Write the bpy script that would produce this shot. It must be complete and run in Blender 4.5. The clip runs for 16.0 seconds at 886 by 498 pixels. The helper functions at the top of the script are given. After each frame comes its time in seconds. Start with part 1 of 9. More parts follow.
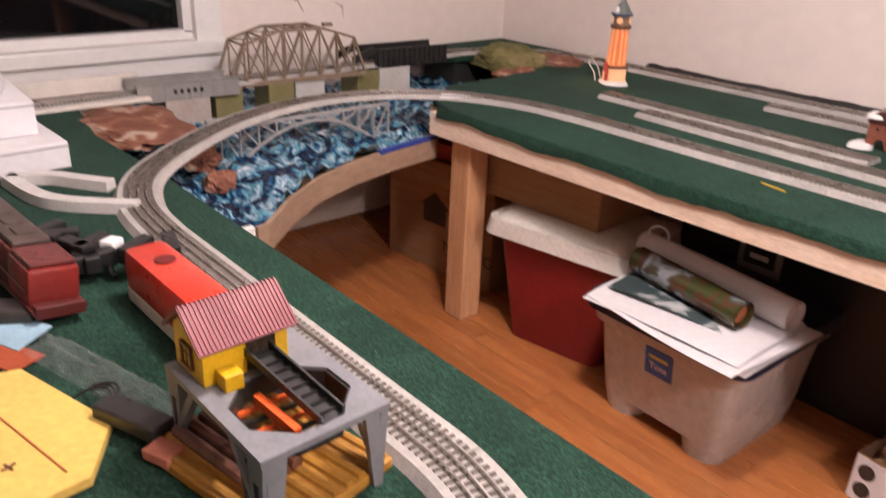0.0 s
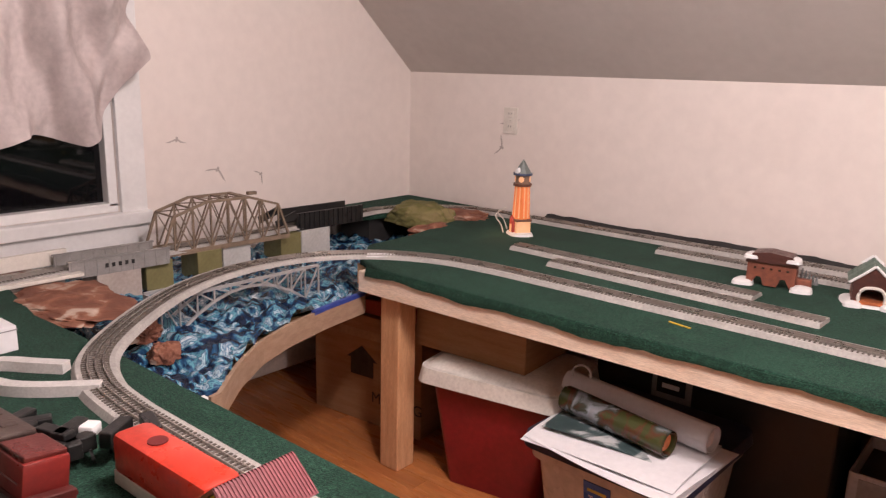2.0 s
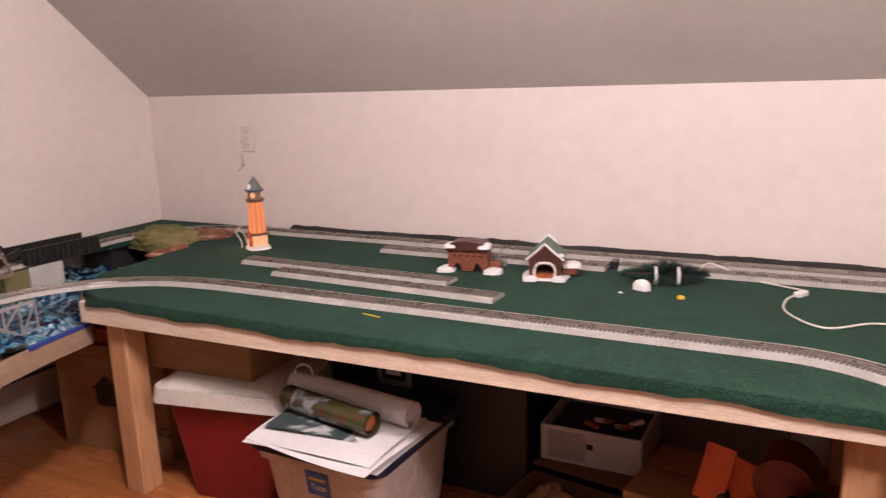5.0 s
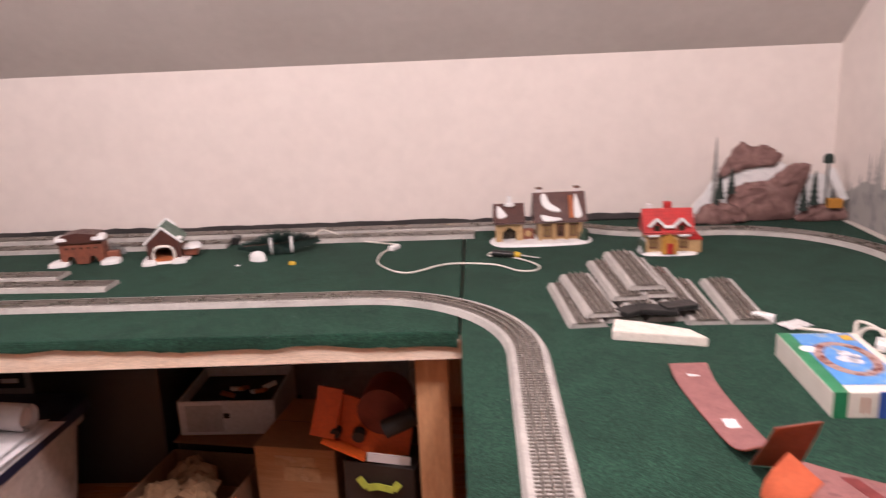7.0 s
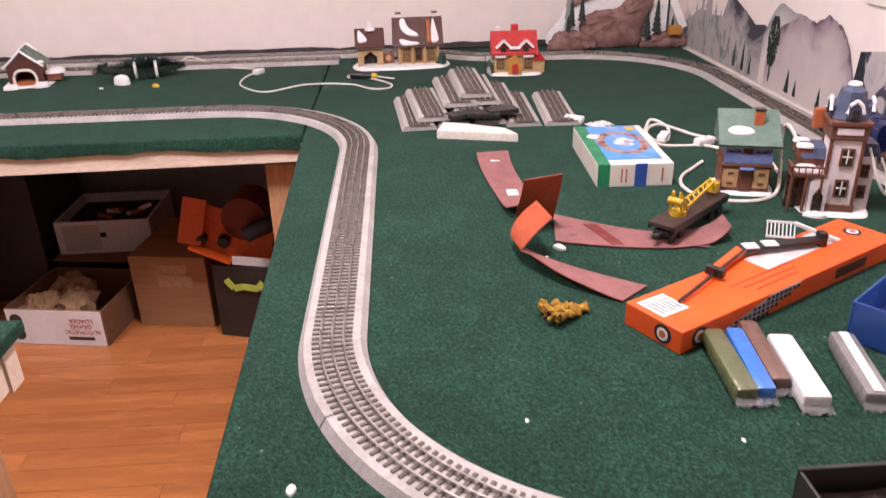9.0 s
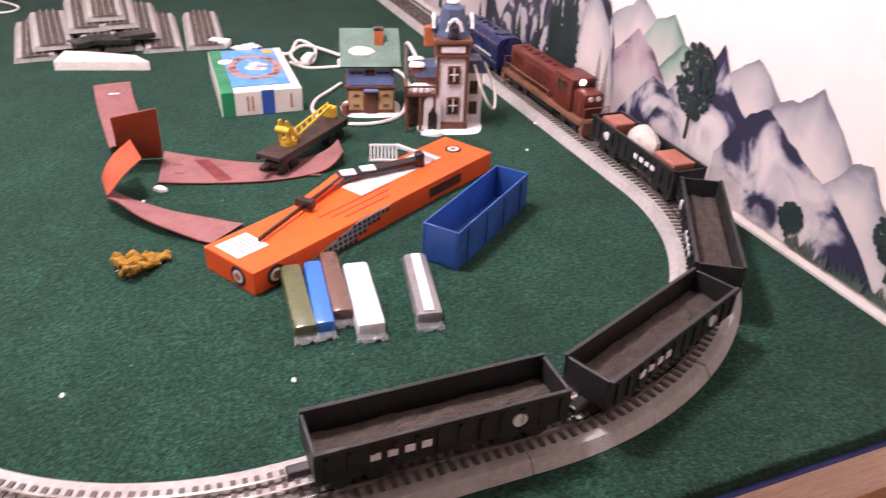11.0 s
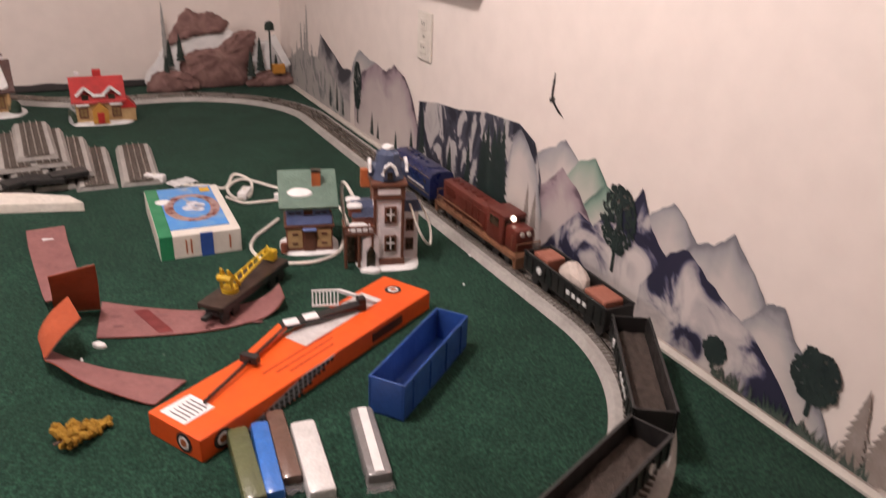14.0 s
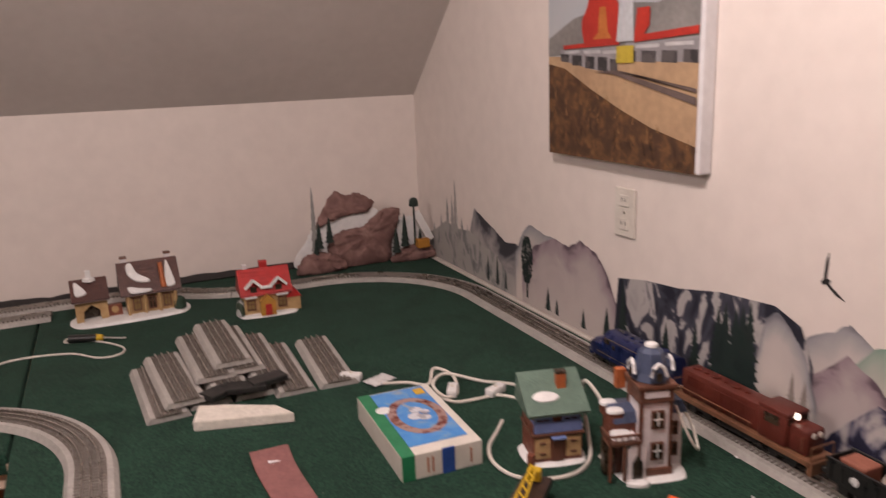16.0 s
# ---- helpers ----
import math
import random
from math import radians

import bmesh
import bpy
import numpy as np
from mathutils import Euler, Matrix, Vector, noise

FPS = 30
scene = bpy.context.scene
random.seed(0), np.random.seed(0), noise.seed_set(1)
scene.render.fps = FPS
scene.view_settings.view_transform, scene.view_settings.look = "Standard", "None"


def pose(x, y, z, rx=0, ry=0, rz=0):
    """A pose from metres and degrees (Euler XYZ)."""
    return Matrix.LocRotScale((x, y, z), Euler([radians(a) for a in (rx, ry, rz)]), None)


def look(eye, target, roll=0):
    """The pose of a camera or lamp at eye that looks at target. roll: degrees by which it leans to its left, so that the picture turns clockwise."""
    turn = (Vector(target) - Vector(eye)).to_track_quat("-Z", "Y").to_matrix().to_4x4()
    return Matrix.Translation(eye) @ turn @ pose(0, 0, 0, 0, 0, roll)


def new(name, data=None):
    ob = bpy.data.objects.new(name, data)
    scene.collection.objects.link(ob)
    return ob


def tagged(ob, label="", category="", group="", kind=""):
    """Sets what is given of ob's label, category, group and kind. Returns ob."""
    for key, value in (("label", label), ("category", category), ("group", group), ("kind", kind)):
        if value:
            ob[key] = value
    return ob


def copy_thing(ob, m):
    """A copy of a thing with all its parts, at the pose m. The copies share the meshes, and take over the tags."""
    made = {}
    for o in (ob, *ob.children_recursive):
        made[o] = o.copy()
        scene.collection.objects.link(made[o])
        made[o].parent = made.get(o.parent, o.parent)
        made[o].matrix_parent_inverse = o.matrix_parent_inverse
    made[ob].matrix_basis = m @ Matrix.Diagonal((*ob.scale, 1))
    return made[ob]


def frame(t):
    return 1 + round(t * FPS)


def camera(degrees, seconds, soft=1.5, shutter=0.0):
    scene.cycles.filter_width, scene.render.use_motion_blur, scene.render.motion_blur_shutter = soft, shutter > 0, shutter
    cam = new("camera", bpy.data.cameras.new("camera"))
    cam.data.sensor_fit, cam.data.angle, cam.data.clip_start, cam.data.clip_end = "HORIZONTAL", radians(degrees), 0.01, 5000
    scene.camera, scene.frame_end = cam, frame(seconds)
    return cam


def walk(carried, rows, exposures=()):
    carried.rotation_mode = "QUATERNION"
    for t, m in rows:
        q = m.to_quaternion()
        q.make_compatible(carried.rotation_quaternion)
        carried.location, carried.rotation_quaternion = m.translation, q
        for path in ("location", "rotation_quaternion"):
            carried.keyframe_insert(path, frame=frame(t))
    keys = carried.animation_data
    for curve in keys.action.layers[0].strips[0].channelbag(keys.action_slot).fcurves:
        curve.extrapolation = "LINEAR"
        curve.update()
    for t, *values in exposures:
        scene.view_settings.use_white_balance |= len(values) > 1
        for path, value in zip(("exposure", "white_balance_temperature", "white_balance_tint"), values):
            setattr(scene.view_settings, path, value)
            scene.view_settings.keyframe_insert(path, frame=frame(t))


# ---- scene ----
cam = camera(60.6, 16.0, soft=1.2, shutter=0.5)
PATH = [
    (0, (2.245, 1.853, 1.353), (0.886, 3.069, 0.533), 2.5),
    (0.5, (2.229, 1.852, 1.377), (0.753, 3.028, 0.715), 1.5),
    (1, (2.246, 1.801, 1.416), (0.739, 2.993, 0.863), 0.9),
    (1.5, (2.208, 1.694, 1.423), (0.891, 3.113, 0.921), 1.2),
    (2, (2.239, 1.677, 1.435), (0.987, 3.167, 0.972), 1.5),
    (2.5, (2.315, 1.718, 1.419), (1.087, 3.238, 0.994), 0.4),
    (3, (2.433, 1.709, 1.437), (1.23, 3.252, 1.021), 0.4),
    (3.2, (2.453, 1.707, 1.436), (1.263, 3.26, 1.025), 0.2),
    (5.3, (2.73, 1.786, 1.465), (1.899, 3.549, 1.014), -2.2),
    (5.5, (2.769, 1.821, 1.457), (1.976, 3.599, 0.999), -2.4),
    (6, (2.838, 1.799, 1.437), (2.192, 3.637, 0.984), -1.9),
    (6.5, (2.905, 1.756, 1.435), (2.508, 3.659, 0.965), -1.6),
    (7, (2.939, 1.646, 1.455), (2.842, 3.578, 0.946), -2.5),
    (7.5, (2.979, 1.574, 1.43), (3.051, 3.492, 0.869), -2.3),
    (8, (3.059, 1.469, 1.409), (3.142, 3.346, 0.722), -2.4),
    (8.5, (3.134, 1.424, 1.382), (3.22, 3.259, 0.592), -1.8),
    (9, (3.164, 1.402, 1.358), (3.251, 3.21, 0.509), -1.5),
    (9.5, (3.2, 1.377, 1.342), (3.293, 3.133, 0.388), -1.4),
    (10, (3.306, 1.403, 1.326), (3.595, 3.093, 0.296), 0.3),
    (12.3, (3.476, 1.414, 1.403), (4.306, 2.926, 0.39), 1.7),
    (12.5, (3.475, 1.417, 1.4), (4.313, 2.926, 0.39), 1.8),
    (13, (3.469, 1.419, 1.41), (4.317, 2.941, 0.428), 1.9),
    (13.5, (3.461, 1.417, 1.426), (4.315, 2.967, 0.495), 1.8),
    (14, (3.431, 1.425, 1.455), (4.29, 3.036, 0.637), 2.5),
    (14.5, (3.398, 1.449, 1.485), (4.203, 3.155, 0.822), 1.3),
    (15, (3.374, 1.513, 1.493), (4.181, 3.253, 0.924), -0.2),
    (15.5, (3.265, 1.626, 1.499), (4.066, 3.381, 0.969), -2.1),
    (16, (3.149, 1.737, 1.525), (3.931, 3.517, 1.056), -2.2),
]
EXPOSURE = [(0.0, -0.5, 6400, 12), (1.5, -0.6, 6400, 12), (3.0, -0.65, 6450, 13), (5.5, -0.66, 6400, 15), (7.0, -0.72, 6300, 15), (9.0, -0.6, 6050, 15), (10.0, -0.1, 5750, 23), (12.5, -1.1, 6450, 10), (14.0, -1.25, 6550, 10), (15.0, -1.5, 6650, 11), (16.0, -1.65, 6700, 12)]
walk(cam, [(t, look(eye, target, roll)) for t, eye, target, roll in PATH], EXPOSURE)

# ---- light: night, two warm ceiling lamps ----
world = bpy.data.worlds.new("night")
scene.world = world
world.use_nodes = True
world.node_tree.nodes["Background"].inputs[0].default_value = (0.5, 0.42, 0.36, 1)
world.node_tree.nodes["Background"].inputs[1].default_value = 0.01
for lx, ly, power in ((3.35, 2.52, 160.0), (1.60, 2.75, 140.0)):
    lamp_data = bpy.data.lights.new("ceiling_lamp", "POINT")
    lamp_data.shadow_soft_size, lamp_data.energy, lamp_data.color = 0.10, power, (1.0, 0.86, 0.835)
    lamp = new("ceiling_lamp", lamp_data)
    lamp.location = (lx, ly, 2.22)

# ---- mesh helpers ----
TOP = 0.76          # height of the layout's carpet
DECK = 0.774        # top of the track's roadbed
RAIL = 0.780


def obj(name, bm, material, smooth=False):
    me = bpy.data.meshes.new(name)
    bmesh.ops.recalc_face_normals(bm, faces=bm.faces[:])
    bm.to_mesh(me)
    bm.free()
    if material:
        me.materials.append(material)
    if smooth:
        for p in me.polygons:
            p.use_smooth = True
        me.set_sharp_from_angle(angle=radians(40))
    return new(name, me)


def part(name, bm, material, parent, label="", smooth=False):
    ob = obj(name, bm, material, smooth)
    ob.parent = parent
    return tagged(ob, label)


def thing(name, label, category, loc=(0, 0, 0), rz=0.0, group="", rx=0.0, ry=0.0):
    ob = new(name)
    ob.matrix_world = pose(*loc, rx, ry, rz)
    ob.empty_display_size = 0.05
    return tagged(ob, label, category, group)


def setting(name, bm, material, label, category="", smooth=False):
    return tagged(obj(name, bm, material, smooth), label, category or name.split("_")[0], kind="structure")


def box(bm, c, s, m=None, bevel=0.0):
    """A box with centre c and sizes s, bevelled, placed by m."""
    mm = Matrix.Translation(c) @ Matrix.Diagonal((*s, 1))
    r = bmesh.ops.create_cube(bm, size=1, matrix=mm)
    vs = r["verts"]
    if bevel:
        es = list({e for v in vs for e in v.link_edges})
        g = bmesh.ops.bevel(bm, geom=es, offset=bevel, segments=2, affect="EDGES", profile=0.5)
        vs = list({v for f in g["faces"] for v in f.verts} | {v for v in vs if v.is_valid})
    if m is not None:
        bmesh.ops.transform(bm, matrix=m, verts=vs)
    return bm


def B(c, s, m=None, bevel=0.0):
    return box(bmesh.new(), c, s, m, bevel)


def prism(bm, pts, z0, z1, m=None):
    """A flat outline of (x, y) carried from z0 to z1."""
    lo = [bm.verts.new((x, y, z0)) for x, y in pts]
    hi = [bm.verts.new((x, y, z1)) for x, y in pts]
    n = len(pts)
    bm.faces.new(lo[::-1])
    bm.faces.new(hi)
    for i in range(n):
        bm.faces.new((lo[i], lo[(i + 1) % n], hi[(i + 1) % n], hi[i]))
    if m is not None:
        bmesh.ops.transform(bm, matrix=m, verts=lo + hi)
    return bm


def P(pts, z0, z1, m=None):
    return prism(bmesh.new(), pts, z0, z1, m)


# turns (x, y, z) of an outline so that it stands up: x stays, y becomes z, depth goes along -y / along x
UP_Y = Matrix.Rotation(radians(90), 4, "X")
UP_X = Matrix.Rotation(radians(90), 4, "Z") @ Matrix.Rotation(radians(90), 4, "X")


def rod(bm, a, b, r, seg=8, r2=None):
    a, b = Vector(a), Vector(b)
    d = b - a
    m = Matrix.Translation((a + b) / 2) @ d.to_track_quat("Z", "Y").to_matrix().to_4x4()
    bmesh.ops.create_cone(bm, cap_ends=True, segments=seg, radius1=r, radius2=r if r2 is None else r2, depth=d.length, matrix=m)
    return bm


def R(a, b, r, seg=8, r2=None):
    return rod(bmesh.new(), a, b, r, seg, r2)


def bar(bm, a, b, w, h):
    """A rectangular strut from a to b."""
    a, b = Vector(a), Vector(b)
    d = b - a
    up = Vector((0, 0, 1)) if abs(d.normalized().z) < 0.9 else Vector((0, 1, 0))
    y = up.cross(d).normalized()
    z = d.normalized().cross(y)
    m = Matrix((d.normalized(), y, z)).transposed().to_4x4()
    m.translation = (a + b) / 2
    bmesh.ops.create_cube(bm, size=1, matrix=m @ Matrix.Diagonal((d.length, w, h, 1)))
    return bm


def sweep(bm, pts, profile, closed_profile=True, caps=True):
    """Carries a profile of (aside, up) along a line of points, kept upright."""
    rings = []
    for i, p in enumerate(pts):
        p = Vector(p)
        a, b = Vector(pts[max(i - 1, 0)]), Vector(pts[min(i + 1, len(pts) - 1)])
        d = b - a
        d.z = 0
        side = Vector((-d.y, d.x, 0)).normalized()
        rings.append([bm.verts.new(p + side * u + Vector((0, 0, v))) for u, v in profile])
    n = len(profile)
    for r0, r1 in zip(rings, rings[1:]):
        for k in range(n if closed_profile else n - 1):
            bm.faces.new((r0[k], r0[(k + 1) % n], r1[(k + 1) % n], r1[k]))
    if caps and closed_profile:
        bm.faces.new(rings[0])
        bm.faces.new(rings[-1][::-1])
    return bm


def tube(bm, pts, r, seg=7):
    """A round wire through points."""
    rings = []
    for i, p in enumerate(pts):
        d = (Vector(pts[min(i + 1, len(pts) - 1)]) - Vector(pts[max(i - 1, 0)])).normalized()
        up = Vector((0, 0, 1)) if abs(d.z) < 0.9 else Vector((1, 0, 0))
        x = d.cross(up).normalized()
        y = x.cross(d)
        rings.append([bm.verts.new(Vector(p) + r * (math.cos(a) * x + math.sin(a) * y)) for a in [k * 2 * math.pi / seg for k in range(seg)]])
    for r0, r1 in zip(rings, rings[1:]):
        for k in range(seg):
            bm.faces.new((r0[k], r0[(k + 1) % seg], r1[(k + 1) % seg], r1[k]))
    bm.faces.new(rings[0])
    bm.faces.new(rings[-1][::-1])
    return bm


def curve(pts, n=10, closed=False):
    """A smooth line through a few points."""
    out, k = [], len(pts)
    for i in range(k if closed else k - 1):
        p = [Vector(pts[j % k] if closed else pts[min(max(j, 0), k - 1)]) for j in (i - 1, i, i + 1, i + 2)]
        for s in range(n):
            t = s / n
            out.append(0.5 * (2 * p[1] + (p[2] - p[0]) * t + (2 * p[0] - 5 * p[1] + 4 * p[2] - p[3]) * t * t + (3 * p[1] - p[0] - 3 * p[2] + p[3]) * t ** 3))
    if not closed:
        out.append(Vector(pts[-1]))
    return [tuple(v) for v in out]


def shell(bm, nu, nv, f):
    """A sheet of nu x nv quads through f(u, v), u and v from 0 to 1."""
    g = [[bm.verts.new(f(i / nu, j / nv)) for j in range(nv + 1)] for i in range(nu + 1)]
    for i in range(nu):
        for j in range(nv):
            bm.faces.new((g[i][j], g[i + 1][j], g[i + 1][j + 1], g[i][j + 1]))
    return bm


def thick(bm, t):
    """Gives a sheet a thickness."""
    bmesh.ops.recalc_face_normals(bm, faces=bm.faces[:])
    bmesh.ops.solidify(bm, geom=bm.faces[:], thickness=t)
    return bm


def nz(x, y, z=0.0, s=1.0):
    return noise.noise((x * s, y * s, z * s))


# ---- materials ----
def mat(name, c1, c2=None, scale=20.0, rough=0.6, metal=0.0, bump=0.0, bscale=150.0, spec=0.5, coat=0.0, rand=0.0, fine=0.10, stretch=None, sharp=0.0, rvar=0.12):
    """A surface that drifts between two colours, with fine grain, relief and uneven gloss."""
    m = bpy.data.materials.new(name)
    m.use_nodes = True
    nt = m.node_tree
    p = nt.nodes["Principled BSDF"]
    c2 = c2 or tuple(v * 0.72 for v in c1)
    tc = nt.nodes.new("ShaderNodeTexCoord")
    mp = nt.nodes.new("ShaderNodeMapping")
    nt.links.new(tc.outputs["Object"], mp.inputs[0])
    if stretch:
        mp.inputs["Scale"].default_value = stretch
    n1 = nt.nodes.new("ShaderNodeTexNoise")
    n1.inputs["Scale"].default_value, n1.inputs["Detail"].default_value = scale, 5
    nt.links.new(mp.outputs[0], n1.inputs["Vector"])
    ramp = nt.nodes.new("ShaderNodeMapRange")
    ramp.inputs[1].default_value, ramp.inputs[2].default_value = 0.32 + 0.15 * sharp, 0.68 - 0.15 * sharp
    nt.links.new(n1.outputs["Fac"], ramp.inputs[0])
    mix = nt.nodes.new("ShaderNodeMix")
    mix.data_type = "RGBA"
    mix.inputs["A"].default_value, mix.inputs["B"].default_value = (*c1, 1), (*c2, 1)
    nt.links.new(ramp.outputs[0], mix.inputs["Factor"])
    n2 = nt.nodes.new("ShaderNodeTexNoise")
    n2.inputs["Scale"].default_value, n2.inputs["Detail"].default_value = scale * 9, 3
    nt.links.new(mp.outputs[0], n2.inputs["Vector"])
    hsv = nt.nodes.new("ShaderNodeHueSaturation")
    mr = nt.nodes.new("ShaderNodeMapRange")
    mr.inputs[1].default_value, mr.inputs[2].default_value, mr.inputs[3].default_value, mr.inputs[4].default_value = 0.3, 0.7, 1 - fine, 1 + fine
    nt.links.new(n2.outputs["Fac"], mr.inputs[0])
    val = mr.outputs[0]
    if rand:
        oi = nt.nodes.new("ShaderNodeObjectInfo")
        rr = nt.nodes.new("ShaderNodeMapRange")
        rr.inputs[3].default_value, rr.inputs[4].default_value = 1 - rand, 1 + rand
        nt.links.new(oi.outputs["Random"], rr.inputs[0])
        mu = nt.nodes.new("ShaderNodeMath")
        mu.operation = "MULTIPLY"
        nt.links.new(val, mu.inputs[0])
        nt.links.new(rr.outputs[0], mu.inputs[1])
        val = mu.outputs[0]
    nt.links.new(val, hsv.inputs["Value"])
    nt.links.new(mix.outputs["Result"], hsv.inputs["Color"])
    nt.links.new(hsv.outputs[0], p.inputs["Base Color"])
    p.inputs["Metallic"].default_value = metal
    p.inputs["Specular IOR Level"].default_value = spec
    p.inputs["Coat Weight"].default_value = coat
    p.inputs["Coat Roughness"].default_value = 0.15
    rv = nt.nodes.new("ShaderNodeMapRange")
    rv.inputs[1].default_value, rv.inputs[2].default_value = 0.3, 0.7
    rv.inputs[3].default_value, rv.inputs[4].default_value = max(rough - rvar, 0.03), min(rough + rvar, 1)
    nt.links.new(n1.outputs["Fac"], rv.inputs[0])
    nt.links.new(rv.outputs[0], p.inputs["Roughness"])
    if bump:
        n3 = nt.nodes.new("ShaderNodeTexNoise")
        n3.inputs["Scale"].default_value, n3.inputs["Detail"].default_value = bscale, 4
        nt.links.new(mp.outputs[0], n3.inputs["Vector"])
        bp = nt.nodes.new("ShaderNodeBump")
        bp.inputs["Strength"].default_value, bp.inputs["Distance"].default_value = min(bump, 1.0), 0.004
        nt.links.new(n3.outputs["Fac"], bp.inputs["Height"])
        nt.links.new(bp.outputs[0], p.inputs["Normal"])
    return m


def flow(name, stops, scale, distort, rough=0.25, detail=6, bump=0.3, stretch=None, coat=0.0, rough_noise=2.0):
    """Swirls through a row of colours at given places."""
    m = bpy.data.materials.new(name)
    m.use_nodes = True
    nt = m.node_tree
    p = nt.nodes["Principled BSDF"]
    tc = nt.nodes.new("ShaderNodeTexCoord")
    mp = nt.nodes.new("ShaderNodeMapping")
    nt.links.new(tc.outputs["Object"], mp.inputs[0])
    if stretch:
        mp.inputs["Scale"].default_value = stretch
    n = nt.nodes.new("ShaderNodeTexNoise")
    n.inputs["Scale"].default_value, n.inputs["Detail"].default_value, n.inputs["Distortion"].default_value = scale, detail, distort
    nt.links.new(mp.outputs[0], n.inputs["Vector"])
    r = nt.nodes.new("ShaderNodeValToRGB")
    el = r.color_ramp.elements
    while len(el) < len(stops):
        el.new(0.5)
    for e, (at, c) in zip(el, stops):
        e.position, e.color = at, (*c, 1)
    nt.links.new(n.outputs["Fac"], r.inputs[0])
    nt.links.new(r.outputs[0], p.inputs["Base Color"])
    p.inputs["Roughness"].default_value = rough
    p.inputs["Coat Weight"].default_value = coat
    bp = nt.nodes.new("ShaderNodeBump")
    bp.inputs["Strength"].default_value, bp.inputs["Distance"].default_value = bump, 0.01
    nt.links.new(n.outputs["Fac"], bp.inputs["Height"])
    nt.links.new(bp.outputs[0], p.inputs["Normal"])
    return m


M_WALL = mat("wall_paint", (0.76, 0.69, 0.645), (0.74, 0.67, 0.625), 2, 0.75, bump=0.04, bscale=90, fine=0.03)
# ceiling colour is darker than the walls: its downward-facing shade is mixed in
M_CEIL = mat("shaded_ceiling_paint", (0.56, 0.51, 0.475), (0.52, 0.47, 0.435), 2.5, 0.85, bump=0.15, bscale=70, fine=0.03)
def carpet_material():
    """Needle-punched green carpet: coarse pile grain, brushed patches, pale lint."""
    m = mat("green_carpet", (0.0092, 0.036, 0.0225), (0.016, 0.047, 0.031), 34, 0.95, bump=1.0, bscale=330, spec=0.12, fine=0.60)
    nt = m.node_tree
    p = nt.nodes["Principled BSDF"]
    p.inputs["Sheen Weight"].default_value, p.inputs["Sheen Roughness"].default_value, p.inputs["Sheen Tint"].default_value = 0.05, 0.6, (0.55, 0.75, 0.68, 1)
    base = p.inputs["Base Color"].links[0].from_socket
    tc = nt.nodes.new("ShaderNodeTexCoord")

    def grain(scale, detail, lo, hi, to0, to1, distort=0.0):
        n = nt.nodes.new("ShaderNodeTexNoise")
        n.inputs["Scale"].default_value, n.inputs["Detail"].default_value, n.inputs["Distortion"].default_value = scale, detail, distort
        nt.links.new(tc.outputs["Object"], n.inputs["Vector"])
        r = nt.nodes.new("ShaderNodeMapRange")
        for k, v in zip((1, 2, 3, 4), (lo, hi, to0, to1)):
            r.inputs[k].default_value = v
        nt.links.new(n.outputs["Fac"], r.inputs[0])
        return r.outputs[0]

    def product(a, b):
        mu = nt.nodes.new("ShaderNodeMath")
        mu.operation = "MULTIPLY"
        nt.links.new(a, mu.inputs[0])
        nt.links.new(b, mu.inputs[1])
        return mu.outputs[0]

    v = product(product(grain(150, 2, 0.36, 0.64, 0.70, 1.34), grain(7, 4, 0.35, 0.65, 0.84, 1.18, 1.0)), grain(520, 1, 0.35, 0.65, 0.7, 1.3))
    hs = nt.nodes.new("ShaderNodeHueSaturation")
    nt.links.new(v, hs.inputs["Value"])
    nt.links.new(base, hs.inputs["Color"])
    lint = nt.nodes.new("ShaderNodeTexVoronoi")
    lint.inputs["Scale"].default_value = 30.0
    nt.links.new(tc.outputs["Object"], lint.inputs["Vector"])
    spot = nt.nodes.new("ShaderNodeMapRange")
    for k, q in zip((1, 2, 3, 4), (0.035, 0.055, 1.0, 0.0)):
        spot.inputs[k].default_value = q
    nt.links.new(lint.outputs["Distance"], spot.inputs[0])
    some = product(spot.outputs[0], grain(3.0, 3, 0.50, 0.62, 0.0, 0.75))
    mx = nt.nodes.new("ShaderNodeMix")
    mx.data_type = "RGBA"
    mx.inputs["B"].default_value = (0.30, 0.32, 0.30, 1)
    nt.links.new(some, mx.inputs["Factor"])
    nt.links.new(hs.outputs[0], mx.inputs["A"])
    nt.links.new(mx.outputs["Result"], p.inputs["Base Color"])
    return m


M_CARPET = carpet_material()
M_PLANK = mat("oak_floor", (0.47, 0.185, 0.060), (0.35, 0.115, 0.034), 3.2, 0.30, bump=0.08, bscale=60, rand=0.12, fine=0.10, stretch=(0.9, 8, 8), coat=0.3)
M_PINE = mat("pine_wood", (0.62, 0.40, 0.22), (0.50, 0.28, 0.13), 6, 0.6, bump=0.2, bscale=80, fine=0.15, stretch=(1, 9, 9))
M_PINEV = mat("pine_post", (0.60, 0.345, 0.185), (0.50, 0.26, 0.125), 6, 0.6, bump=0.2, bscale=80, fine=0.15, stretch=(9, 9, 1))
M_PALEPINE = mat("pale_pine", (0.84, 0.70, 0.57), (0.74, 0.58, 0.44), 7, 0.65, bump=0.25, bscale=60, fine=0.15, stretch=(1, 9, 9))
M_WHITE = mat("white_paint", (0.78, 0.77, 0.76), (0.70, 0.69, 0.68), 6, 0.4, bump=0.05, bscale=60, fine=0.03)
M_ROADBED = mat("grey_roadbed", (0.42, 0.40, 0.375), (0.35, 0.33, 0.31), 14, 0.8, bump=0.5, bscale=600, fine=0.12, rand=0.05)
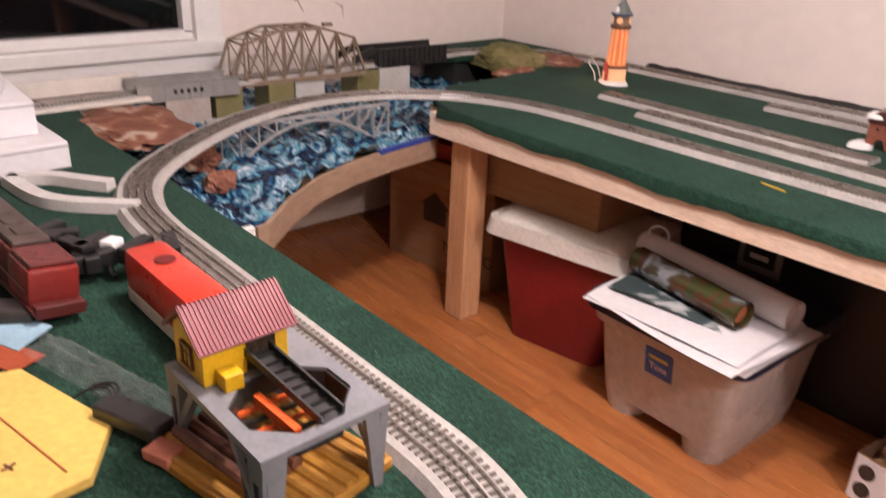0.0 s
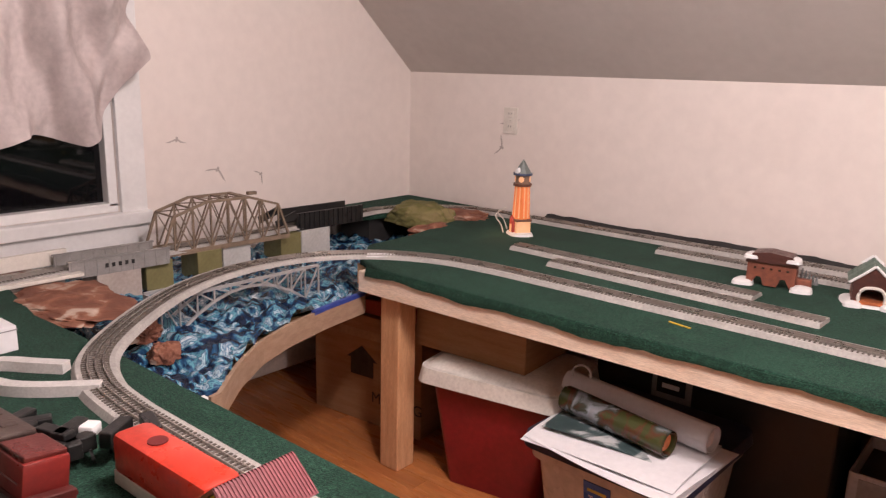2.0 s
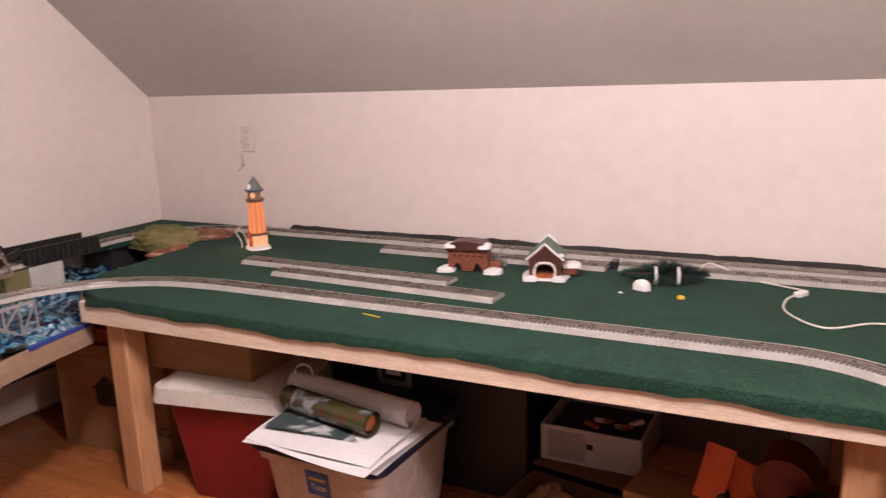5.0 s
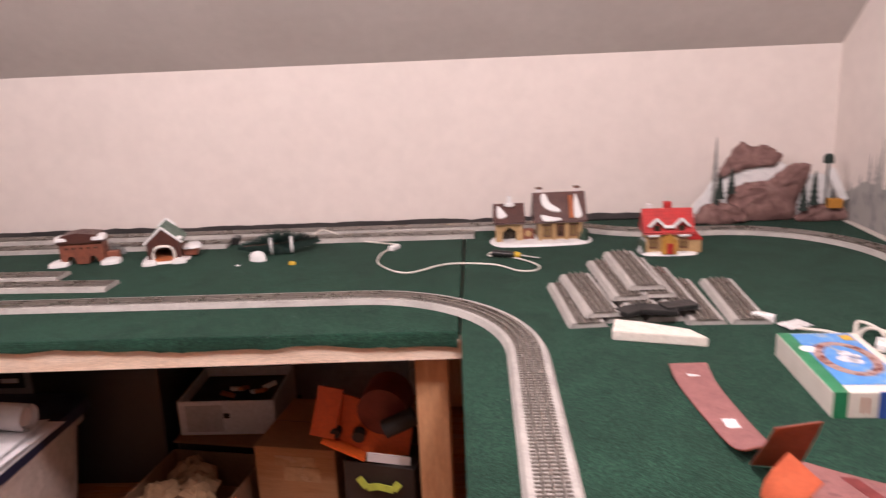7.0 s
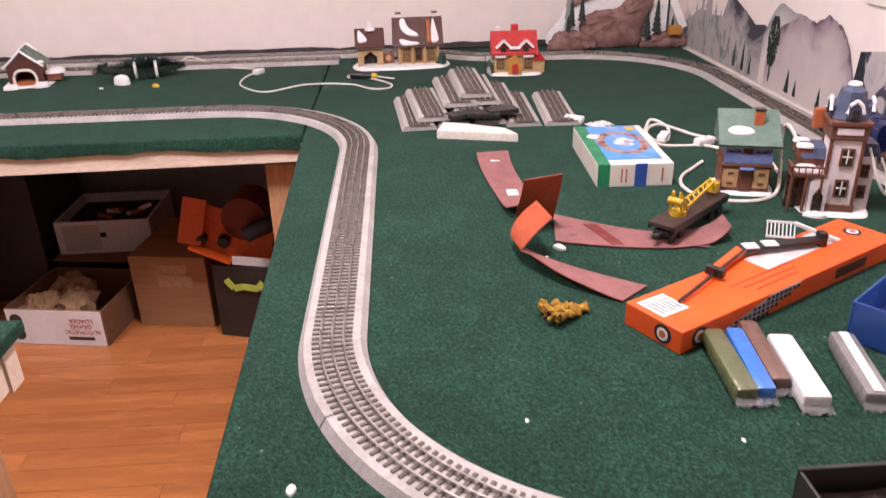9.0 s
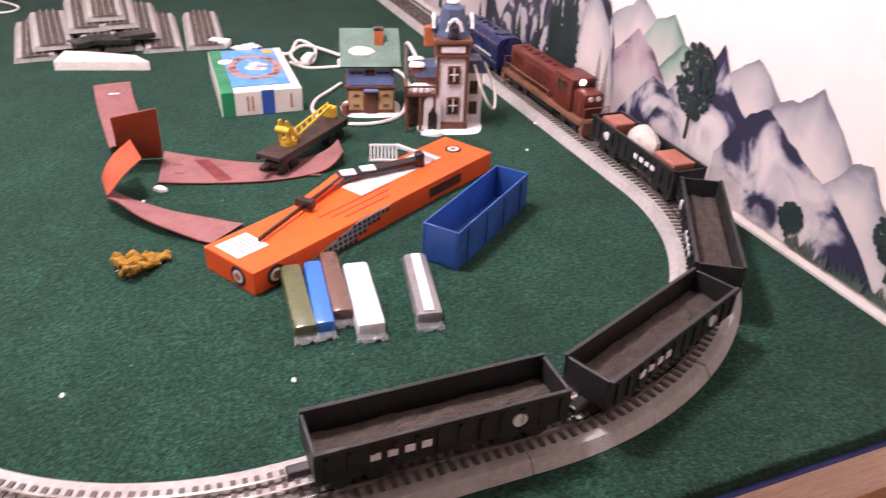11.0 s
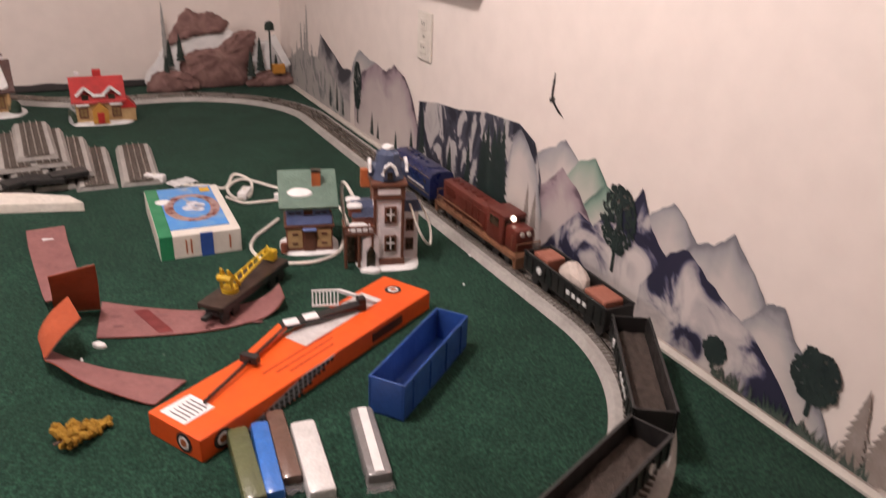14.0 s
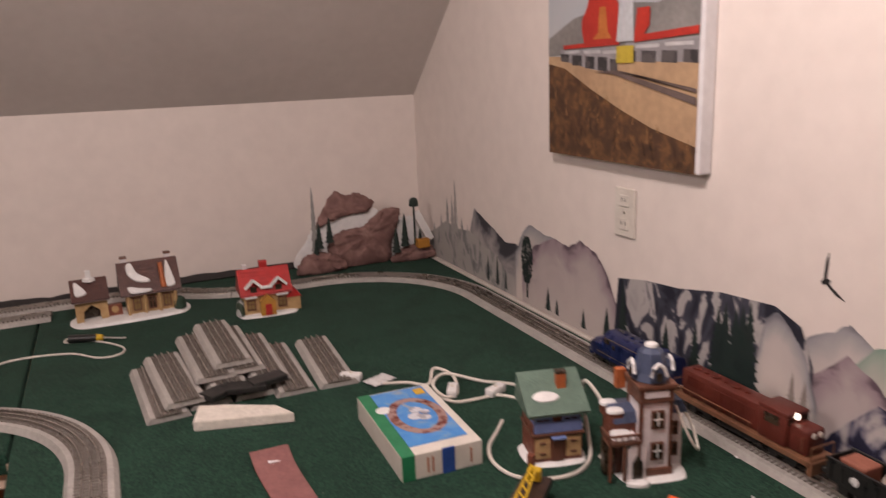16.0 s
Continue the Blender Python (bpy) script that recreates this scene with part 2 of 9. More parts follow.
M_TIE = mat("brown_tie", (0.115, 0.095, 0.080), (0.085, 0.070, 0.058), 60, 0.7, bump=0.3, bscale=500)
M_RAIL = mat("steel_rail", (0.62, 0.60, 0.57), (0.5, 0.47, 0.44), 20, 0.3, metal=1.0)
M_BLACK = mat("black_plastic", (0.012, 0.012, 0.013), (0.02, 0.019, 0.018), 40, 0.38, bump=0.1, bscale=300)
M_DARK = mat("dark_board", (0.02, 0.018, 0.018), (0.012, 0.011, 0.011), 5, 0.7, bump=0.2)
M_CARDBOARD = mat("cardboard", (0.34, 0.185, 0.085), (0.28, 0.145, 0.065), 5, 0.85, bump=0.15, bscale=60, fine=0.08, stretch=(1, 1, 8))
M_SNOW = mat("white_glaze", (0.80, 0.79, 0.78), (0.7, 0.7, 0.7), 30, 0.45, bump=0.3, bscale=200, fine=0.05)
M_CREAM = mat("cream_plastic", (0.70, 0.66, 0.60), (0.62, 0.58, 0.52), 20, 0.45, fine=0.05)
M_PAPER = mat("white_paper", (0.76, 0.75, 0.76), (0.68, 0.67, 0.69), 6, 0.7, bump=0.1, bscale=20, fine=0.04)

# ---- the room ----
XL, XR, YB, YF = -0.555, 4.345, 4.70, -1.2
KNEE, FLAT = 1.415, 2.34
SLOPE = 0.87
YS = YB - (FLAT - KNEE) / SLOPE

floor = setting("floor", B(((XL + XR) / 2, (YB + YF) / 2, -0.06), (XR - XL + 0.4, YB - YF + 0.4, 0.10)), M_DARK, "dark subfloor below the oak boards", "floor")
setting("wall_back", B(((XL + XR) / 2, YB + 0.06, KNEE / 2 + 0.1), (XR - XL + 0.3, 0.12, KNEE + 0.2)), M_WALL, "cream painted knee wall behind the layout", "wall")
gable = [(YF - 0.1, -0.1), (YB + 0.15, -0.1), (YB + 0.15, KNEE - 0.05), (YS, FLAT + 0.15), (YF - 0.1, FLAT + 0.15)]
setting("wall_east", P(gable, XR, XR + 0.12, Matrix(((0, 0, 1, 0), (1, 0, 0, 0), (0, 1, 0, 0), (0, 0, 0, 1)))), M_WALL, "cream painted gable wall with mountain mural", "wall")
# west wall with the window's opening
WY0, WY1, WZ0, WZ1 = 2.305, 3.065, 0.868, 1.95
bm = bmesh.new()
for y0, y1, z0, z1 in ((YF - 0.1, WY0, -0.1, FLAT + 0.15), (WY1, YB + 0.15, -0.1, KNEE - 0.05), (WY0, WY1, -0.1, WZ0), (WY0, WY1, WZ1, FLAT + 0.15)):
    box(bm, (XL - 0.06, (y0 + y1) / 2, (z0 + z1) / 2), (0.12, y1 - y0, z1 - z0))
prism(bm, [(WY1, KNEE - 0.05), (YB + 0.15, KNEE - 0.05), (YS, FLAT + 0.15), (WY1, FLAT + 0.15)], XL - 0.12, XL, Matrix(((0, 0, 1, 0), (1, 0, 0, 0), (0, 1, 0, 0), (0, 0, 0, 1))))
setting("wall_west", bm, M_WALL, "cream painted gable wall with a dark window", "wall")
setting("wall_south", B(((XL + XR) / 2, YF - 0.06, 1.2), (XR - XL + 0.3, 0.12, 2.6)), M_WALL, "plain cream painted wall", "wall")
setting("ceiling_slope", P([(YB + 0.1, KNEE - 0.087), (YB + 0.1, KNEE + 0.05), (YS, FLAT + 0.14), (YS, FLAT)], XL - 0.1, XR + 0.1, Matrix(((0, 0, 1, 0), (1, 0, 0, 0), (0, 1, 0, 0), (0, 0, 0, 1)))), M_CEIL, "sloping attic ceiling, beige darkened for its shade", "ceiling")
setting("ceiling_flat", B(((XL + XR) / 2, (YS + YF) / 2, FLAT + 0.06), (XR - XL + 0.2, YS - YF + 0.2, 0.12)), M_CEIL, "flat ceiling in the same shade-darkened beige", "ceiling")

# window: casing, sash, glass, dark night behind
win = tagged(new("window_1"), "white framed window with black night glass", "window", kind="structure")
for nm, c, s in (("casing", (XL + 0.011, 3.118, 1.40), (0.022, 0.105, 1.19)), ("casing", (XL + 0.011, 2.252, 1.40), (0.022, 0.105, 1.19)), ("apron", (XL + 0.010, 2.685, 0.76), (0.020, 0.97, 0.11)), ("casing", (XL + 0.012, 2.695, 2.03), (0.024, 0.95, 0.11))):
    part(nm, B(c, s, bevel=0.004), M_WHITE, win)
part("window_sill", B((XL + 0.018, 2.685, 0.842), (0.05, 0.99, 0.052), bevel=0.006), M_WHITE, win)
bm = bmesh.new()
for c, s in (((XL - 0.03, WY1 - 0.018, 1.43), (0.05, 0.036, 1.08)), ((XL - 0.03, WY0 + 0.018, 1.43), (0.05, 0.036, 1.08)), ((XL - 0.03, 2.685, WZ0 + 0.018), (0.05, 0.76, 0.036)), ((XL - 0.03, 2.685, WZ1 - 0.018), (0.05, 0.76, 0.036)), ((XL - 0.03, 2.685, 1.45), (0.05, 0.76, 0.04))):
    box(bm, c, s, bevel=0.004)
part("window_frame", bm, M_WHITE, win)
M_PANE = bpy.data.materials.new("night_glass")
M_PANE.use_nodes = True
pn = M_PANE.node_tree.nodes["Principled BSDF"]
pn.inputs["Base Color"].default_value, pn.inputs["Roughness"].default_value, pn.inputs["IOR"].default_value = (0.004, 0.004, 0.005, 1), 0.04, 1.5
part("pane", B((XL - 0.055, 2.685, 1.41), (0.006, 0.74, 1.06)), M_PANE, win, "black night glass")

# floor boards, laid along the room
random.seed(4)
bw, y, count = 0.083, YF, 0
board = {}
while y < YB - 0.01:
    x = XL - random.random() * 0.8
    while x < XR:
        ln = random.choice((0.7, 0.95, 1.2))
        if ln not in board:
            o = obj("floorboard", B((0, 0, -0.008), (ln - 0.0012, bw - 0.0012, 0.016)), M_PLANK)
            board[ln] = o.data
        else:
            o = new("floorboard", board[ln])
        o.parent = floor
        o.location = (x + ln / 2, y + bw / 2, 0.0)
        x += ln
    y += bw

# ---- the layout's tables ----
def table_top(name, pts, label):
    t = thing(name, label, "table")
    bm = prism(bmesh.new(), pts, TOP - 0.022, TOP)
    es = [e for e in bm.edges if abs(e.verts[0].co.z - TOP) < 1e-5 and abs(e.verts[1].co.z - TOP) < 1e-5]
    bmesh.ops.bevel(bm, geom=es, offset=0.008, segments=3, affect="EDGES", profile=0.5)
    part("carpet_top", bm, M_CARPET, t, "dark green indoor-outdoor carpet", True)
    return t


def post(t, x, y, z1, w=0.089, material=None):
    part("leg", B((x, y, z1 / 2), (w, w, z1), bevel=0.005), material or M_PINEV, t, "square pine post")


def wavy_rail(x0, x1, y, z0, z1, th=0.038, rise=0.0):
    """A rough pine board whose upper edge shows below the carpet's ragged hem."""
    n = 60
    bm = bmesh.new()
    prism(bm, [(x0, z0), (x1, z0 + rise)] + [(x1 + (x0 - x1) * i / n, z1) for i in range(n + 1)], -th / 2, th / 2, Matrix.Translation((0, y, 0)) @ UP_Y)
    return bm


def hem(p0, p1, drop, out, seed):
    """The carpet's ragged edge hanging over a table's rim."""
    p0, p1 = Vector(p0), Vector(p1)
    d = (p1 - p0).normalized()
    o = Vector((d.y, -d.x, 0))

    def f(u, v):
        p = p0.lerp(p1, u)
        dr = drop * (0.72 + 0.38 * nz(u * 7 + seed, seed) + 0.26 * nz(u * 23, seed) + 0.10 * nz(u * 90, seed))
        return p + o * (out * math.sin(v * 1.57) + 0.002 * nz(u * 20, v * 3, seed)) + Vector((0, 0, -0.004 - v * dr))

    return thick(shell(bmesh.new(), 90, 5, f), 0.004)


back_table = table_top("layout_table", [(0.46, 3.46), (2.878, 3.46), (2.878, 4.69), (0.02, 4.69), (0.10, 4.25), (0.17, 3.95), (0.16, 3.70), (0.30, 3.52)], "long train table with green carpet on pine posts")
part("front_rail", wavy_rail(0.36, 2.885, 3.475, 0.664, 0.737, rise=0.022), M_PALEPINE, back_table, "rough pale pine rail")
part("carpet_hem", hem((0.40, 3.456, TOP), (2.875, 3.456, TOP), 0.040, 0.006, 1.3), M_CARPET, back_table, "ragged green carpet edge", True)
for x, y in ((0.475, 3.54), (2.80, 3.56), (0.475, 4.6), (2.80, 4.6)):
    post(back_table, x, y, 0.662 if y < 4 else 0.737)
part("side_rail", B((0.30, 4.1, 0.70), (0.038, 1.15, 0.075)), M_PINE, back_table)
part("underside", B((1.67, 4.09, 0.735), (2.36, 1.16, 0.006)), M_PINE, back_table, "bare plywood underside")

pen = table_top("layout_table", [(2.932, 1.80), (4.325, 1.80), (4.325, 4.69), (2.885, 4.69), (2.885, 3.45)], "peninsula train table with green carpet along the wall")
part("end_rail", B((3.63, 1.815, 0.690), (1.38, 0.030, 0.088), bevel=0.002), M_PALEPINE, pen, "pale pine end rail")
part("side_rail", B((2.955, 2.62, 0.692), (0.03, 1.60, 0.085)), M_PINE, pen)
part("underside", B((3.64, 3.2, 0.733), (1.36, 2.7, 0.006)), M_PINE, pen)
for x, y in ((3.02, 1.88), (4.24, 1.88), (4.24, 4.6), (3.04, 4.6)):
    post(pen, x, y, 0.736)
part("blue_edge", B((3.63, 1.7985, 0.737), (1.39, 0.003, 0.007)), mat("blue_tape", (0.03, 0.06, 0.3)), pen)

left = table_top("layout_table", [(-0.545, -0.2), (2.54, -0.2), (2.54, 2.49), (0.85, 2.475), (0.50, 2.475), (0.15, 2.45), (-0.20, 2.52), (-0.545, 2.30)], "wide train table with green carpet under the window")
part("front_rail", wavy_rail(0.72, 2.525, 2.455, 0.655, 0.737), M_PALEPINE, left, "rough pale pine rail")
part("side_rail", B((2.505, 1.13, 0.70), (0.035, 2.6, 0.075)), M_PALEPINE, left)
part("carpet_hem", hem((0.55, 2.479, TOP), (2.515, 2.479, TOP), 0.035, -0.006, 4.1), M_CARPET, left, "ragged green carpet edge", True)
part("underside", B((0.98, 1.12, 0.733), (3.0, 2.6, 0.006)), M_PINE, left)
for x, y in ((2.44, 2.38), (0.6, 2.38), (2.44, -0.1), (0.6, -0.1)):
    post(left, x, y, 0.736)

# ---- track ----
def lay(x, y, heading, steps, z=DECK):
    """A line of points, about 2 cm apart, from straight runs ("s", length) and arcs ("a", radius, degrees; left is plus)."""
    pts, h = [(x, y, z)], radians(heading)
    for st in steps:
        if st[0] == "s":
            n = max(1, round(st[1] / 0.02))
            for _ in range(n):
                x, y = x + math.cos(h) * st[1] / n, y + math.sin(h) * st[1] / n
                pts.append((x, y, z))
        else:
            n = max(2, round(abs(radians(st[2])) * st[1] / 0.02))
            for _ in range(n):
                dh = radians(st[2]) / n
                ch = 2 * st[1] * math.sin(abs(dh) / 2)
                x, y = x + math.cos(h + dh / 2) * ch, y + math.sin(h + dh / 2) * ch
                h += dh
                pts.append((x, y, z))
    return pts


def walk_along(pts, step):
    """Places and headings every step metres along a line."""
    out, left = [], 0.0
    for a, b in zip(pts, pts[1:]):
        a, b = Vector(a), Vector(b)
        d = b - a
        while left < d.length:
            out.append((a + d * (left / d.length), math.atan2(d.y, d.x)))
            left += step
        left -= d.length
    return out


def make_track(pts, label, piece=0.254):
    t = thing("train_track", label, "track")
    n = max(1, round(sum((Vector(b) - Vector(a)).length for a, b in zip(pts, pts[1:])) / piece))
    k = (len(pts) - 1) / n
    prof = [(-0.050, -0.0135), (-0.041, 0.0), (0.041, 0.0), (0.050, -0.0135)]
    for i in range(n):
        a, b = round(i * k), round((i + 1) * k)
        seg = [Vector(p) for p in pts[a:b + 1]]
        if len(seg) < 2:
            continue
        d0, d1 = (seg[1] - seg[0]).normalized(), (seg[-1] - seg[-2]).normalized()
        seg[0], seg[-1] = seg[0] + d0 * 0.0006, seg[-1] - d1 * 0.0006
        part("roadbed", sweep(bmesh.new(), seg, prof), M_ROADBED, t)
    verts, faces = [], []
    for p, h in walk_along(pts, 0.0125):
        c, s = math.cos(h), math.sin(h)
        b = len(verts)
        for z in (0.0, 0.0022):
            for u, v in ((-0.0026, -0.0295), (0.0026, -0.0295), (0.0026, 0.0295), (-0.0026, 0.0295)):
                verts.append((p.x + u * c - v * s, p.y + u * s + v * c, p.z + z))
        faces += [(b + 4, b + 5, b + 6, b + 7), (b, b + 1, b + 5, b + 4), (b + 1, b + 2, b + 6, b + 5), (b + 2, b + 3, b + 7, b + 6), (b + 3, b, b + 4, b + 7)]
    me = bpy.data.meshes.new("tie_strip")
    me.from_pydata(verts, [], faces)
    me.materials.append(M_TIE)
    ties = tagged(new("tie_strip", me), "dark brown moulded ties", kind="stuff")
    ties.parent = t
    for off in (-0.0165, 0.0, 0.0165):
        part("rail", sweep(bmesh.new(), pts, [(off - 0.0018, 0.001), (off - 0.0013, 0.0066), (off + 0.0013, 0.0066), (off + 0.0018, 0.001)]), M_RAIL, t)
    return t


RAD = 0.457
MAIN = lay(0.80, 3.735, 0, (("s", 1.787), ("a", RAD, -90), ("s", 0.896), ("a", RAD, 90), ("s", 0.269), ("a", 0.48, 90), ("s", 1.548), ("a", RAD, 90), ("s", 0.153), ("a", RAD, -36.6), ("a", RAD, 36.6), ("s", 2.95), ("a", RAD, 86)))
LOOP = curve([(0.80, 3.735, DECK), (0.55, 3.705, DECK), (0.34, 3.60, DECK), (0.20, 3.43, DECK), (0.145, 3.22, DECK), (0.165, 3.02, DECK), (0.25, 2.81, DECK), (0.40, 2.60, DECK), (0.57, 2.43, DECK), (0.74, 2.355, DECK), (0.92, 2.335, DECK)], 9)
FRONT = lay(0.92, 2.335, 0, (("s", 0.78), ("a", RAD, -40)))
make_track(MAIN, "grey three-rail track section run on the green carpet")
make_track(LOOP[::-1], "curved grey three-rail track over the water")
make_track(FRONT, "grey three-rail track along the table edge")
WEST0 = MAIN[-1]
WEST = lay(WEST0[0], WEST0[1], -86.5, (("s", 1.78),))
make_track(WEST, "grey three-rail track across the bridges")
# sidings that end on the carpet
make_track(lay(0.60, 4.075, -1.5, (("s", 0.93),)), "short grey siding lying on the carpet")
make_track(lay(0.84, 3.965, -2.5, (("s", 0.92),)), "short grey siding lying on the carpet")
make_track(lay(1.03, 4.435, 0.0, (("s", 0.95),)), "short grey siding lying on the carpet")
make_track(lay(2.02, 4.47, 0.0, (("s", 0.90),)), "short grey siding lying on the carpet")

# ---- things on the peninsula ----
M_BRICK = mat("painted_brick", (0.24, 0.075, 0.04), (0.17, 0.055, 0.035), 60, 0.5, bump=0.5, bscale=260)
M_TANW = mat("tan_glaze", (0.50, 0.34, 0.17), (0.38, 0.24, 0.11), 50, 0.45, bump=0.3, bscale=200)
M_LILAC = mat("lilac_stucco", (0.80, 0.75, 0.76), (0.70, 0.64, 0.65), 40, 0.5, bump=0.3, bscale=220)
M_SLATE = mat("slate_blue_glaze", (0.065, 0.085, 0.15), (0.045, 0.06, 0.11), 40, 0.4, bump=0.4, bscale=180)
M_GREENROOF = mat("green_shingle_glaze", (0.10, 0.17, 0.13), (0.075, 0.13, 0.10), 40, 0.5, bump=0.5, bscale=160)
M_BROWNROOF = mat("brown_glaze_roof", (0.085, 0.03, 0.022), (0.06, 0.022, 0.018), 50, 0.4, bump=0.4, bscale=160)
M_REDROOF = mat("red_glaze_roof", (0.48, 0.03, 0.028), (0.36, 0.022, 0.022), 50, 0.4, bump=0.4, bscale=160)
M_TERRA = mat("terracotta_glaze", (0.45, 0.13, 0.04), (0.33, 0.09, 0.03), 50, 0.5, bump=0.3)
M_WINDARK = mat("dark_window_glaze", (0.02, 0.015, 0.012), (0.05, 0.035, 0.02), 50, 0.25)
M_WINGLOW = mat("amber_window_glaze", (0.30, 0.22, 0.10), (0.2, 0.13, 0.05), 80, 0.3)
M_BLUEW = mat("blue_band_glaze", (0.17, 0.23, 0.45), (0.12, 0.17, 0.36), 40, 0.4)
M_TRIM = mat("brown_trim_glaze", (0.15, 0.06, 0.035), (0.11, 0.045, 0.028), 50, 0.45, bump=0.2)


def gable_roof(w, d, h, over, material, parent, label, t=0.004):
    """A gable roof, ridge along x, on a body w x d, standing h over its eaves."""
    e = d / 2 + over
    rf = part("roof", P([(-e, -over * 0.4 - 0.003), (e, -over * 0.4 - 0.003), (0, h - 0.002)], -w / 2 - over, w / 2 + over, UP_X), material, parent, label)
    n = 7
    for s in (-1, 1):
        for k in range(n):   # overlapping rows of shingles
            a, b = k / n, min((k + 1.12) / n, 1)
            ya, yb = s * e * (1 - a), s * e * (1 - b)
            za, zb = h * a - over * 0.4 * (1 - a), h * b - over * 0.4 * (1 - b)
            part("shingle", bar(bmesh.new(), (0, ya, za + t * 0.5), (0, yb, zb + t * 0.1), w + 2 * over, t), material, rf)
    return rf


def snow_blob(pts, h=0.005, m=None):
    """A rounded patch of snow from an outline."""
    o = curve([(x, y, 0) for x, y in pts], 6, closed=True)
    c = sum((Vector(p) for p in o), Vector()) / len(o)
    bm = bmesh.new()
    rings = []
    for f, z in ((1, 0), (0.93, h * 0.7), (0.7, h), (0.3, h * 1.15)):
        rings.append([bm.verts.new((c.x + (p[0] - c.x) * f, c.y + (p[1] - c.y) * f, z)) for p in o])
    for r0, r1 in zip(rings, rings[1:]):
        for i in range(len(o)):
            bm.faces.new((r0[i], r0[(i + 1) % len(o)], r1[(i + 1) % len(o)], r1[i]))
    bm.faces.new(rings[-1])
    if m is not None:
        bmesh.ops.transform(bm, matrix=m, verts=bm.verts[:])
    return bm


def base_plate(t, w, d, h=0.008, material=None):
    pts = [(w / 2 * math.cos(a) * (1 + 0.06 * math.sin(5 * a)), d / 2 * math.sin(a) * (1 + 0.05 * math.cos(7 * a))) for a in [k * math.pi / 6 for k in range(12)]]
    sq = [(math.copysign(abs(x * 2 / w) ** 0.6, x) * w / 2, math.copysign(abs(y * 2 / d) ** 0.6, y) * d / 2) for x, y in pts]
    part("snow_base", snow_blob(sq, h), material or M_SNOW, t, "white snow base", True)


def window(t, x, y, z, w, h, frame_mat, pane_mat, face="y"):
    """A framed window with glazing bars, facing -y (or +x)."""
    m = Matrix.Translation((x, y, z)) @ (Matrix.Identity(4) if face == "y" else Matrix.Rotation(radians(90), 4, "Z"))
    bm = bmesh.new()
    f = w * 0.16
    for c, s in (((-w / 2, 0, 0), (f, 0.006, h + f)), ((w / 2, 0, 0), (f, 0.006, h + f)), ((0, 0, h / 2), (w, 0.006, f)), ((0, 0, -h / 2), (w + f, 0.008, f)), ((0, 0, 0), (f * 0.6, 0.004, h)), ((0, 0, 0.1 * h), (w, 0.004, f * 0.6))):
        box(bm, c, s, m)
    wn = part("window_frame", bm, frame_mat, t)
    p = part("pane", B((0, 0.001, 0), (w, 0.003, h), m), pane_mat, wn)
    return wn


